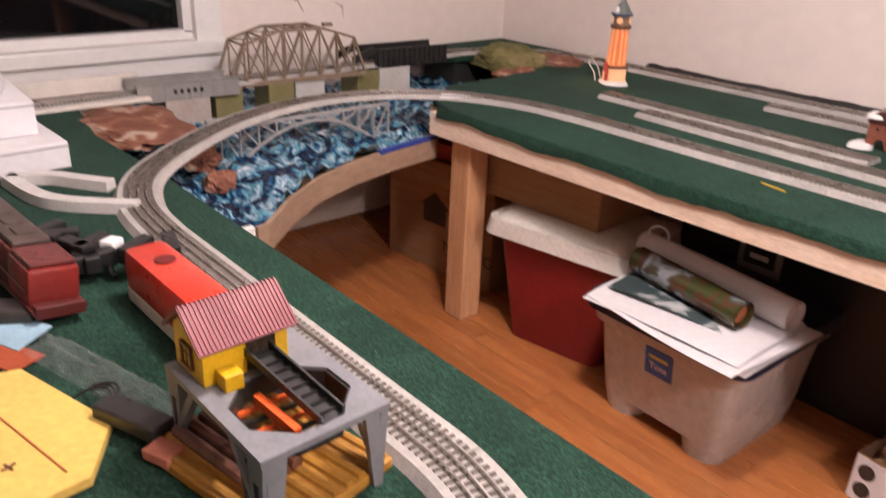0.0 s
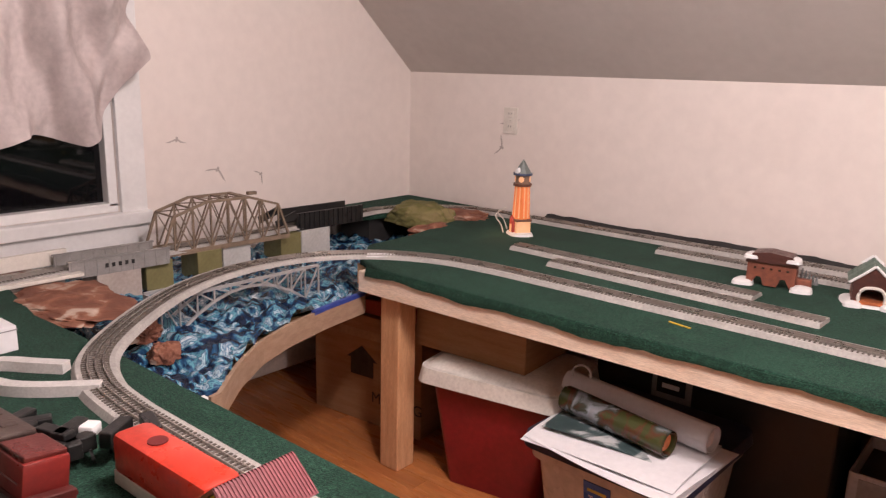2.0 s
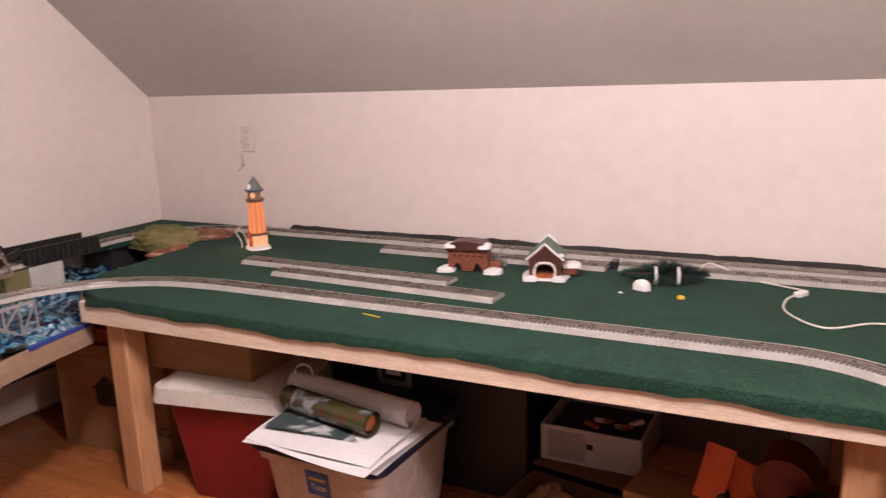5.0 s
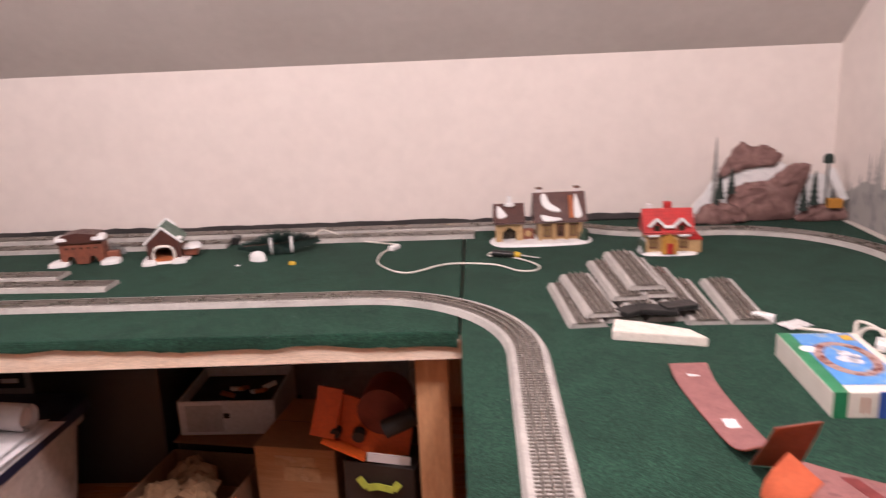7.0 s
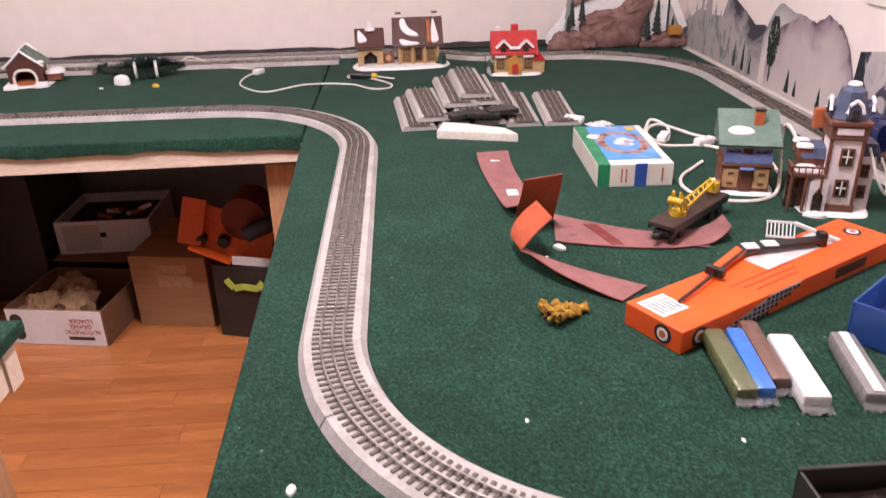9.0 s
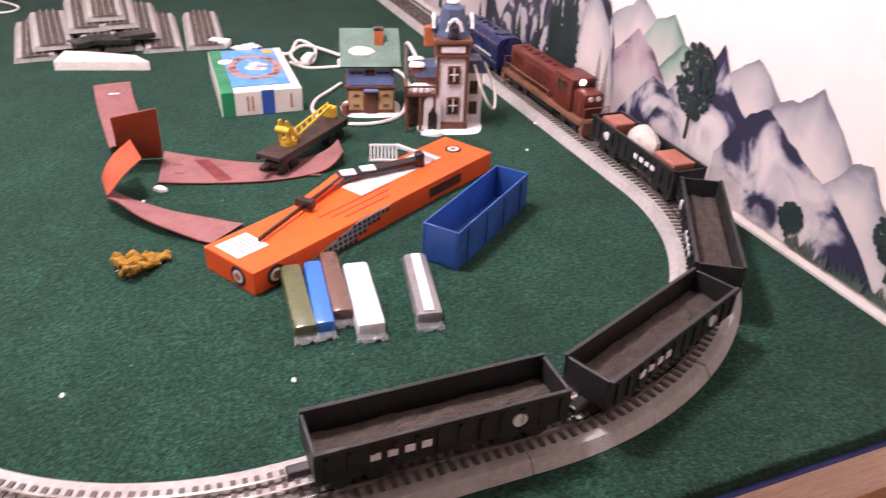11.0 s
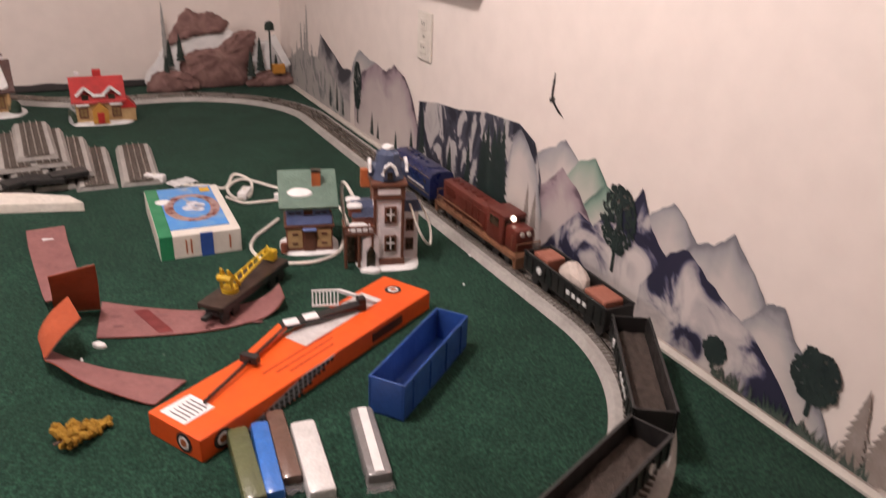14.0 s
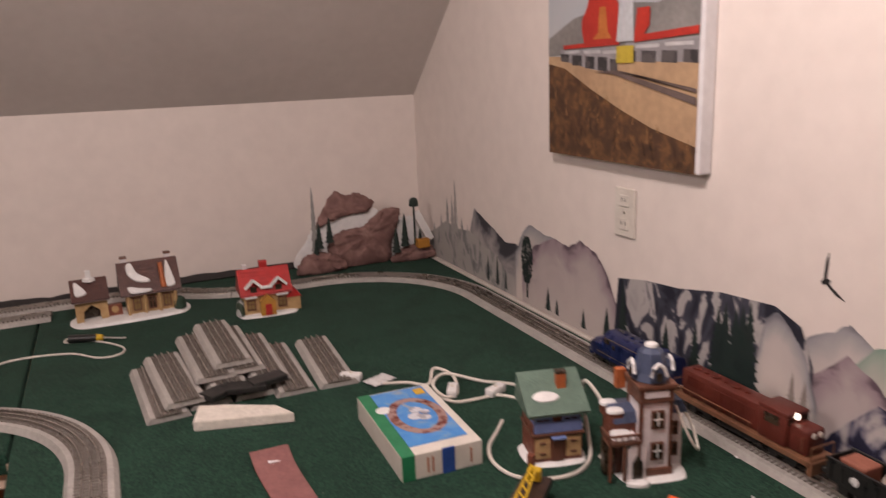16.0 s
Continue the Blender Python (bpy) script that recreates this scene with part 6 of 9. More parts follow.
plate_girder()
t = thing("black_girder", "black plastic trestle girder beside the wall", "model bridge", (WX(3.84), 3.85, DECK - 0.01), 86.5)
for s in (-1, 1):
    g = part("girder", B((0, s * 0.064, 0.028), (0.36, 0.008, 0.075), bevel=0.001), M_BLACK, t)
    for k in range(14):
        part("rib", B((-0.165 + 0.0254 * k, s * 0.070, 0.03), (0.006, 0.006, 0.07)), M_BLACK, g)
    part("sloped_end", bar(bmesh.new(), (-0.18, s * 0.064, 0.064), (-0.28, s * 0.064, 0.03), 0.008, 0.03), M_BLACK, g)


def arch_bridge():
    """Silver truss arch standing beside the curved track, over the water."""
    t = thing("arch_bridge", "silver-grey plastic arch truss under the curved track", "model bridge", (0.205, 3.07, 0.0), 90)
    ms = mat("silver_plastic", (0.36, 0.36, 0.36), (0.28, 0.28, 0.28), 30, 0.4, metal=0.2)
    L, n = 0.60, 10
    for s, y in ((-1, -0.04), (1, 0.055)):
        zb = lambda x: 0.735 - 0.145 * (x / (L / 2)) ** 2
        xs = [-L / 2 + L * k / n for k in range(n + 1)]
        bm = bmesh.new()
        bar(bm, (-L / 2, y, 0.752), (L / 2, y, 0.752), 0.007, 0.010)
        for a, b in zip(xs, xs[1:]):
            bar(bm, (a, y, zb(a)), (b, y, zb(b)), 0.008, 0.008)
        sd = part("arch_rib", bm, ms, t)
        for k, x in enumerate(xs):
            if 0.752 - zb(x) > 0.02:
                part("post", bar(bmesh.new(), (x, y, zb(x)), (x, y, 0.752), 0.005, 0.005), ms, sd)
        for k in range(n):
            a, b = (xs[k], xs[k + 1]) if xs[k] < -0.01 else (xs[k + 1], xs[k])
            part("diagonal", bar(bmesh.new(), (a, y, 0.752), (b, y, zb(b)), 0.0045, 0.0045), ms, sd)
        for x in (-L / 2, L / 2):
            part("foot", B((x, y, 0.585), (0.03, 0.03, 0.02), bevel=0.002), ms, sd)
    for k in range(n + 1):
        x = -L / 2 + L * k / n
        part("cross_strut", bar(bmesh.new(), (x, -0.04, 0.75), (x, 0.055, 0.75), 0.005, 0.005), ms, t)


arch_bridge()

# white flat strip and grey boards under the window, carrying the track
t = thing("track_board", "grey and white boards carrying the track below the window", "board", (0, 0, 0))
part("grey_board", B((-0.25, 2.50, 0.750), (0.16, 0.36, 0.02), bevel=0.002), mat("greige_board", (0.36, 0.32, 0.29), (0.3, 0.27, 0.24), 6, 0.7), t)
part("white_strip", B((-0.34, 2.55, 0.787), (0.02, 0.42, 0.05), bevel=0.002), M_CREAM, t, "cream wooden strip")
part("white_strip", B((-0.16, 2.55, 0.764), (0.03, 0.36, 0.012), bevel=0.002), M_CREAM, t, "cream wooden strip")

# ---- things on the west table ----
def carton_white(x, y, z, w, d, h, rz, label="plain white shipping carton in a stack"):
    t = thing("white_carton", label, "box", (x, y, z), rz, "stacked white cartons")
    part("carton", B((0, 0, h / 2), (w, d, h), bevel=0.002), M_PAPER, t)
    # thin grey band painting the shadow line under the lid's edge
    part("lid_flap", B((0, 0, h - 0.010), (w + 0.003, d + 0.003, 0.002)), mat("carton_shadow_line", (0.25, 0.24, 0.24)) if "carton_shadow_line" not in bpy.data.materials else bpy.data.materials["carton_shadow_line"], t)
    part("hand_slot", B((w / 2, 0.02, h * 0.72), (0.003, 0.045, 0.004)), M_DARK, t)


carton_white(0.195, 2.100, TOP, 0.40, 0.44, 0.062, 2)
carton_white(0.115, 2.085, TOP + 0.064, 0.36, 0.42, 0.080, -2)
carton_white(0.185, 2.135, TOP + 0.146, 0.20, 0.22, 0.086, -17)
carton_white(0.165, 2.12, TOP + 0.234, 0.19, 0.22, 0.056, 9, "small white carton with hand slot topping the stack")

mw = mat("white_fork_plastic", (0.62, 0.60, 0.58), (0.54, 0.52, 0.50), 20, 0.4)
t = thing("plastic_fork_piece", "white forked plastic track piece lying on the carpet", "plastic piece", (0.04, 0.01, TOP))
bm = bmesh.new()
for pts in ([(0.40, 2.17, 0.018), (0.44, 2.245, 0.018), (0.50, 2.29, 0.018), (0.56, 2.335, 0.018)], [(0.40, 2.17, 0.018), (0.55, 2.19, 0.018), (0.63, 2.235, 0.018), (0.72, 2.335, 0.018)]):
    sweep(bm, curve(pts, 7), [(-0.017, -0.017), (-0.015, 0.006), (0.015, 0.006), (0.017, -0.017)])
part("fork", bm, mw, t, "", True)


def old_engine():
    t = thing("toy_locomotive", "worn maroon toy diesel resting off the track, dark roof", "toy locomotive", (0.915, 2.065, TOP), 4, rx=-8)
    mm = mat("maroon_enamel", (0.12, 0.018, 0.015), (0.075, 0.013, 0.011), 14, 0.35, bump=0.15)
    mr = mat("sooty_roof", (0.055, 0.035, 0.03), (0.085, 0.06, 0.05), 18, 0.5, bump=0.3, sharp=0.6)
    part("hood", B((-0.06, 0, 0.062), (0.36, 0.068, 0.062), bevel=0.006), mm, t, "maroon hood", True)
    part("roof", B((-0.06, 0, 0.097), (0.358, 0.058, 0.012), bevel=0.005), mr, t, "sooty dark roof", True)
    part("cab", B((0.165, 0, 0.055), (0.09, 0.074, 0.066), bevel=0.006), mat("bright_red_enamel", (0.22, 0.022, 0.018), (0.15, 0.017, 0.014), 14, 0.35), t, "red cab end", True)
    part("cab_roof", B((0.165, 0, 0.092), (0.08, 0.066, 0.010), bevel=0.003), mm, t)
    part("running_board", B((0.0, 0, 0.030), (0.46, 0.078, 0.006)), mm, t)
    for s in (-1, 1):
        tr = part("truck", B((s * 0.14, 0, 0.018), (0.11, 0.045, 0.020), bevel=0.003), M_BLACK, t)
        for a in (-0.035, 0, 0.035):
            for b in (-1, 1):
                part("wheel", R((s * 0.14 + a, b * 0.016, 0.013), (s * 0.14 + a, b * 0.021, 0.013), 0.0125, 14), M_BLACK, tr)
        part("handrail", tube(bmesh.new(), [(-0.22, s * 0.038, 0.055), (0.2, s * 0.038, 0.055)], 0.0015, 6), mm, t)
    for k in range(6):
        part("roof_hatch", B((-0.2 + 0.055 * k, 0, 0.104), (0.03, 0.026, 0.004), bevel=0.001), mr, t)
    part("step", B((0.225, 0, 0.03), (0.02, 0.07, 0.02), bevel=0.002), mm, t)


old_engine()
t = thing("truck_frames", "loose black wheel trucks and motor parts heaped together", "toy parts", (0.97, 2.19, TOP), 35)
random.seed(21)
for k in range(15):
    m = Matrix.Translation((random.uniform(-0.16, 0.14), random.uniform(-0.035, 0.04), 0.022 + 0.012 * (k % 3))) @ Matrix.Rotation(random.uniform(0, 3), 4, "Z")
    part("truck_frame", B((0, 0, 0), (0.07, 0.025, 0.03), m, 0.003), M_BLACK, t)
for k in range(8):
    x, y = random.uniform(-0.13, 0.12), random.uniform(-0.04, 0.045)
    part("wheel", R((x, y, 0.014), (x + 0.004, y + 0.003, 0.015), 0.013, 12), M_BLACK, t)
part("white_motor", B((0.02, 0.01, 0.045), (0.05, 0.032, 0.022), bevel=0.005), M_SNOW, t, "white motor cover", True)
t = thing("red_car_shell", "bright orange-red toy caboose shell with round hatch", "toy wagon", (1.245, 2.228, TOP), 1)
mc_ = mat("orange_red_plastic", (0.62, 0.045, 0.022), (0.52, 0.035, 0.018), 14, 0.35, coat=0.3)
bm = B((0, 0, 0.055), (0.262, 0.070, 0.075), bevel=0.014)
part("body_shell", bm, mc_, t, "", True)
part("white_skirt", B((0, 0, 0.014), (0.258, 0.068, 0.026), bevel=0.003), M_CREAM, t, "cream lower skirt")
part("roof_hatch", R((-0.045, 0, 0.092), (-0.045, 0, 0.0945), 0.016, 20), mat("maroon_hatch", (0.16, 0.012, 0.012)), t, "dark round hatch")


def loader():
    """Yellow shed on a grey trestle with an orange conveyor."""
    t = thing("conveyor_loader", "yellow shed with maroon roof on grey loader trestle", "toy loader", (1.602, 2.185, TOP), 1)
    mg = mat("grey_loader_plastic", (0.21, 0.215, 0.235), (0.17, 0.175, 0.19), 20, 0.4)
    my = mat("shed_yellow", (0.68, 0.42, 0.01), (0.58, 0.35, 0.01), 20, 0.4)
    mr = mat("shed_maroon", (0.22, 0.045, 0.055), (0.18, 0.035, 0.045), 20, 0.45)
    zd = 0.105
    bm = bmesh.new()
    box(bm, (-0.0635, 0, zd), (0.083, 0.156, 0.008))
    box(bm, (0.1035, 0, zd), (0.015, 0.156, 0.008))
    for s in (-1, 1):
        box(bm, (0.037, s * 0.070, zd), (0.118, 0.016, 0.008))
        for a in (-0.022, 0.096):
            prism(bm, [(a, s * 0.062), (a + (0.036 if a < 0 else -0.036), s * 0.062), (a, s * 0.026)], zd - 0.004, zd + 0.004)
    dk = part("deck", bm, mg, t, "grey deck with an opening")
    for sx in (-1, 1):
        for sy in (-1, 1):
            x, y = sx * 0.094, sy * 0.071
            lg = part("leg", prism(bmesh.new(), [(-0.007, 0), (0.007, 0), (0.016, zd - 0.004), (-0.016, zd - 0.004)], -0.005, 0.005, Matrix.Translation((x, y, 0)) @ UP_Y), mg, t)
            part("leg_slot", prism(bmesh.new(), [(-0.002, 0.025), (0.002, 0.025), (0.005, zd - 0.035), (-0.005, zd - 0.035)], -0.0056, 0.0056, Matrix.Translation((x, y, 0)) @ UP_Y), M_DARK, lg)
            part("side_web", prism(bmesh.new(), [(0, 0.0), (-sy * 0.012, 0.0), (-sy * 0.024, zd - 0.004), (0, zd - 0.004)], -0.004, 0.004, Matrix.Translation((x + sx * 0.010, y, 0)) @ Matrix(((0, 0, 1, 0), (1, 0, 0, 0), (0, 1, 0, 0), (0, 0, 0, 1)))), mg, lg)
            part("arch_brace", bar(bmesh.new(), (x - sx * 0.010, y, 0.04), (x - sx * 0.05, y, zd - 0.006), 0.010, 0.010), mg, lg)
    part("shed_wall", B((-0.068, -0.012, zd + 0.030), (0.070, 0.104, 0.052), bevel=0.001), my, t, "yellow shed walls")
    part("shed_gable", P([(-0.035, 0), (0.035, 0), (0, 0.028)], -0.052, 0.052, Matrix.Translation((-0.068, -0.012, zd + 0.056)) @ UP_Y), my, t)
    for s in (-1, 1):
        rf = part("roof_slope", bar(bmesh.new(), (-0.068, -0.012, zd + 0.088), (-0.068 + s * 0.046, -0.012, zd + 0.050), 0.120, 0.004), mr, t, "maroon corrugated roof")
        bm = bmesh.new()
        for k in range(24):
            y = -0.0695 + 0.005 * k
            bar(bm, (-0.068, y, zd + 0.091), (-0.068 + s * 0.046, y, zd + 0.053), 0.002, 0.002)
        part("corrugation", bm, mr, rf)
    part("doorway", B((-0.0325, 0.005, zd + 0.026), (0.003, 0.036, 0.04)), M_WINDARK, t)
    window(t, -0.068, -0.065, zd + 0.030, 0.022, 0.026, M_TRIM, my)
    part("step_box", B((-0.02, -0.04, zd + 0.014), (0.022, 0.022, 0.02), bevel=0.001), my, t)
    cv = part("conveyor", bar(bmesh.new(), (-0.045, 0.0, zd + 0.026), (0.098, 0.012, zd + 0.004), 0.026, 0.004), M_BLACK, t, "black conveyor belt")
    for k in range(9):
        part("belt_cleat", bar(bmesh.new(), (-0.036 + 0.0155 * k, -0.012 + 0.0013 * k, zd + 0.028 - 0.0024 * k), (-0.036 + 0.0155 * k, 0.014 + 0.0013 * k, zd + 0.028 - 0.0024 * k), 0.002, 0.004), M_BLACK, cv)
    mo = mat("orange_bucket_plastic", (0.75, 0.12, 0.02), (0.65, 0.1, 0.02), 20, 0.4)
    for s in (-1, 1):
        part("belt_rail", bar(bmesh.new(), (-0.04, 0.0 + s * 0.0145, zd + 0.032), (0.098, 0.012 + s * 0.0145, zd + 0.010), 0.003, 0.010), M_BLACK, cv)
        part("orange_bar", bar(bmesh.new(), (0.005, s * 0.027 + 0.004, zd - 0.006), (0.082, s * 0.027 + 0.008, zd - 0.008), 0.009, 0.012), mo, t, "orange tray edge")
    oct_ = [(-0.02, -0.026), (0.014, -0.060), (0.060, -0.060), (0.094, -0.026), (0.094, 0.026), (0.060, 0.060), (0.014, 0.060), (-0.02, 0.026)]
    for a, b in zip(oct_, oct_[1:] + oct_[:1]):
        part("hopper_side", bar(bmesh.new(), (*a, zd - 0.012), (*b, zd - 0.012), 0.003, 0.026), M_BLACK, t)
    for k in range(5):
        part("hopper_bar", bar(bmesh.new(), (0.0 + 0.02 * k, -0.05, zd - 0.022), (0.0 + 0.02 * k, 0.05, zd - 0.022), 0.004, 0.006), M_BLACK if k % 2 else mo, t)
    part("ladder_rail", bar(bmesh.new(), (0.06, -0.070, 0.0), (0.05, -0.070, zd), 0.004, 0.004), M_BLACK, t)
    part("ladder_rail", bar(bmesh.new(), (0.082, -0.070, 0.0), (0.072, -0.070, zd), 0.004, 0.004), M_BLACK, t)
    for k in range(8):
        part("rung", bar(bmesh.new(), (0.06 - 0.0012 * k, -0.070, 0.012 * k + 0.006), (0.082 - 0.0012 * k, -0.070, 0.012 * k + 0.006), 0.003, 0.003), M_BLACK, t)


loader()
my2 = mat("yellow_tray_plastic", (0.44, 0.215, 0.03), (0.36, 0.175, 0.03), 12, 0.45)
t = thing("log_tray", "ochre corrugated plastic tray holding brown logs", "toy tray", (1.60, 2.175, TOP), 12)
part("tray", B((0, 0, 0.008), (0.23, 0.17, 0.014), bevel=0.002), my2, t)
for k in range(9):
    part("tray_rib", R((-0.11, -0.075 + 0.019 * k, 0.015), (0.11, -0.075 + 0.019 * k, 0.015), 0.006, 8), my2, t)
for k in range(4):
    part("log", R((-0.10, -0.05 + 0.018 * k, 0.026), (0.05, -0.055 + 0.018 * k, 0.026), 0.008, 9), M_TRIM, t, "brown wooden log")
t = thing("model_kit_sheet", "pale yellow plastic building sheet in an open bag", "model kit", (1.395, 1.985, TOP + 0.004), 18)
my3 = mat("pale_yellow_plastic", (0.72, 0.50, 0.12), (0.66, 0.45, 0.11), 10, 0.45, coat=0.2)
part("panel", P([(-0.16, -0.11), (0.10, -0.13), (0.125, -0.02), (0.06, 0.055), (-0.13, 0.06), (-0.17, 0.0)], 0.0, 0.012), my3, t)
part("panel_seam", B((-0.02, -0.02, 0.013), (0.24, 0.002, 0.001), Matrix.Rotation(-0.1, 4, "Z")), M_TERRA, t)
part("panel_mark", B((0.04, -0.06, 0.013), (0.016, 0.003, 0.001)), M_TRIM, t)
part("panel_mark", B((0.04, -0.06, 0.0134), (0.003, 0.016, 0.001)), M_TRIM, t)
t = thing("wire_bundle", "black connector with loose dark leads", "wires", (1.455, 2.075, TOP + 0.006), 22)
part("connector", B((0, 0, 0.018), (0.10, 0.035, 0.02), bevel=0.003), M_BLACK, t)
for k in range(3):
    part("lead", tube(bmesh.new(), curve([(-0.03, 0.004 * k, 0.02), (-0.055, 0.015 + 0.006 * k, 0.030), (-0.085, 0.008 + 0.008 * k, 0.022), (-0.11, 0.012 * k, 0.004)], 8), 0.0016, 6), M_BLACK, t, "", True)
part("red_lead", tube(bmesh.new(), curve([(0.03, 0.01, 0.01), (0.06, 0.06, 0.01), (0.05, 0.12, 0.02), (0.10, 0.16, 0.01)], 8), 0.0016, 6), mat("red_wire", (0.5, 0.02, 0.02)), t, "thin red lead", True)
part("pink_block", B((0.07, -0.02, 0.008), (0.04, 0.03, 0.014), bevel=0.002), mat("salmon_plastic", (0.6, 0.2, 0.13)), t)
# clear bag round the panel
t = thing("plastic_bag", "clear crinkled plastic bag spread on the carpet", "bag", (1.335, 2.085, TOP), 16)
part("film", shell(bmesh.new(), 40, 16, lambda u, v: Vector(((u - 0.5) * 0.30, (v - 0.5) * 0.06, 0.004 + 0.018 * math.sin(v * 3.1) * (0.6 + 0.7 * nz(u * 9, v * 4, 1)) + 0.012 * abs(nz(u * 26, v * 9))))), M_BAG, t, "", True)
t = thing("blue_card", "pale blue and orange paper cards", "card", (1.13, 2.02, TOP), 25)
part("card", B((0, 0, 0.012), (0.10, 0.06, 0.002), Matrix.Rotation(0.15, 4, "X")), mat("pale_blue_card", (0.35, 0.55, 0.68)), t)
part("card", B((0.03, -0.045, 0.006), (0.12, 0.05, 0.002)), M_ORBACK, t, "orange card")
t = thing("loose_rail", "dark loose rail section on the carpet", "rail", (1.043, 1.967, TOP), -38)
part("rail_piece", B((0, 0, 0.016), (0.05, 0.24, 0.032), bevel=0.005), mat("tarnished_metal", (0.10, 0.09, 0.085), (0.06, 0.055, 0.05), 30, 0.4, metal=0.6), t)
t = thing("cloth_bag", "crumpled grey-green cloth bag on the table", "bag", (0.52, 1.965, TOP), 0)
bm = bmesh.new()
bmesh.ops.create_icosphere(bm, subdivisions=4, radius=1)
for v in bm.verts:
    d = 1 + 0.3 * nz(*(v.co * 2)) + 0.1 * nz(*(v.co * 6))
    v.co = Vector((v.co.x * 0.17 * d, v.co.y * 0.07 * d, max(0, 0.05 + v.co.z * 0.07 * d)))
part("cloth", bm, mat("sage_cloth", (0.20, 0.20, 0.15), (0.15, 0.15, 0.11), 15, 0.9, bump=0.5), t, "", True)

# ---- stored under the tables ----
M_REDBIN = mat("dark_red_plastic", (0.22, 0.012, 0.016), (0.18, 0.010, 0.013), 6, 0.42, bump=0.1, bscale=40)


def tapered(bm, w0, d0, w1, d1, z0, z1, r=0.03, n=5):
    """A rounded box that widens from its foot to its rim."""
    rings = []
    for w, d, z in ((w0, d0, z0), (w1, d1, z1)):
        ring = []
        for cx, cy, a0 in ((1, 1, 0), (-1, 1, 90), (-1, -1, 180), (1, -1, 270)):
            for k in range(n + 1):
                a = radians(a0 + 90 * k / n)
                ring.append(bm.verts.new((cx * (w / 2 - r) + r * math.cos(a), cy * (d / 2 - r) + r * math.sin(a), z)))
        rings.append(ring)
    m = len(rings[0])
    for k in range(m):
        bm.faces.new((rings[0][k], rings[0][(k + 1) % m], rings[1][(k + 1) % m], rings[1][k]))
    bm.faces.new(rings[0][::-1])
    bm.faces.new(rings[1])
    return bm


def red_bin():
    t = thing("storage_bin", "dark red plastic storage bin with cream lid", "storage bin", (0.83, 3.735, 0), 10)
    part("tub", tapered(bmesh.new(), 0.34, 0.26, 0.46, 0.33, 0.0, 0.415), M_REDBIN, t, "", True)
    part("rim", tapered(bmesh.new(), 0.485, 0.355, 0.49, 0.36, 0.385, 0.42), M_REDBIN, t, "", True)
    ml = mat("cream_lid_plastic", (0.70, 0.67, 0.61), (0.62, 0.59, 0.53), 10, 0.4)
    part("lid", tapered(bmesh.new(), 0.545, 0.405, 0.525, 0.388, 0.385, 0.438, 0.05), ml, t, "cream plastic lid", True)
    part("lid_crown", tapered(bmesh.new(), 0.50, 0.365, 0.43, 0.30, 0.435, 0.460, 0.05), ml, t, "", True)


red_bin()


def cardboard(name, label, x, y, z, w, d, h, rz, tape=True, material=None, cat_="box"):
    t = thing(name, label, cat_, (x, y, z), rz)
    part("carton", B((0, 0, h / 2), (w, d, h), bevel=0.003), material or M_CARDBOARD, t)
    part("flap_seam", B((0, 0, h + 0.0005), (w * 0.98, 0.003, 0.002)), M_TRIM, t)
    if tape:
        part("tape", B((0, -d / 2, h * 0.83), (w * 0.5, 0.0016, 0.035)), mat("packing_tape", (0.42, 0.27, 0.15), None, 8, 0.2) if "packing_tape" not in bpy.data.materials else bpy.data.materials["packing_tape"], t)
    return t


cardboard("cardboard_box", "plain brown cardboard box on the bin lid", 0.72, 3.80, 0.462, 0.46, 0.36, 0.155, 3, False)
mv = cardboard("moving_box", "tall brown moving box with printed house", 0.12, 3.92, 0, 0.56, 0.44, 0.46, 6)


def words(text, size, material, parent, m, name="lettering"):
    cu = bpy.data.curves.new(name, "FONT")
    cu.body, cu.size, cu.align_x, cu.align_y, cu.extrude = text, size, "CENTER", "CENTER", 0.0004
    tmp = bpy.data.objects.new("tmp", cu)
    scene.collection.objects.link(tmp)
    bpy.context.view_layer.update()
    me = bpy.data.meshes.new_from_object(tmp.evaluated_get(bpy.context.evaluated_depsgraph_get()))
    bpy.data.objects.remove(tmp)
    me.materials.append(material)
    ob = new(name, me)
    ob.parent = parent
    ob.matrix_local = m
    return ob


FACE_S = Matrix.Rotation(radians(90), 4, "X")    # writing that faces -y
M_INK = mat("dark_ink", (0.05, 0.035, 0.025), None, 30, 0.7)
words("MOVING", 0.065, M_INK, mv, Matrix.Translation((0.16, -0.222, 0.12)) @ FACE_S)
part("house_print", P([(-0.06, 0), (0.06, 0), (0.06, 0.07), (0.08, 0.07), (0, 0.13), (-0.08, 0.07), (-0.06, 0.07)], 0, 0.001, Matrix.Translation((-0.02, -0.2205, 0.20)) @ UP_Y), M_INK, mv, "dark printed house outline")
cardboard("red_box", "small orange-red box on the moving box", 0.20, 3.86, 0.463, 0.28, 0.25, 0.06, 8, False, mat("orange_red_card", (0.42, 0.06, 0.03), None, 8, 0.6))


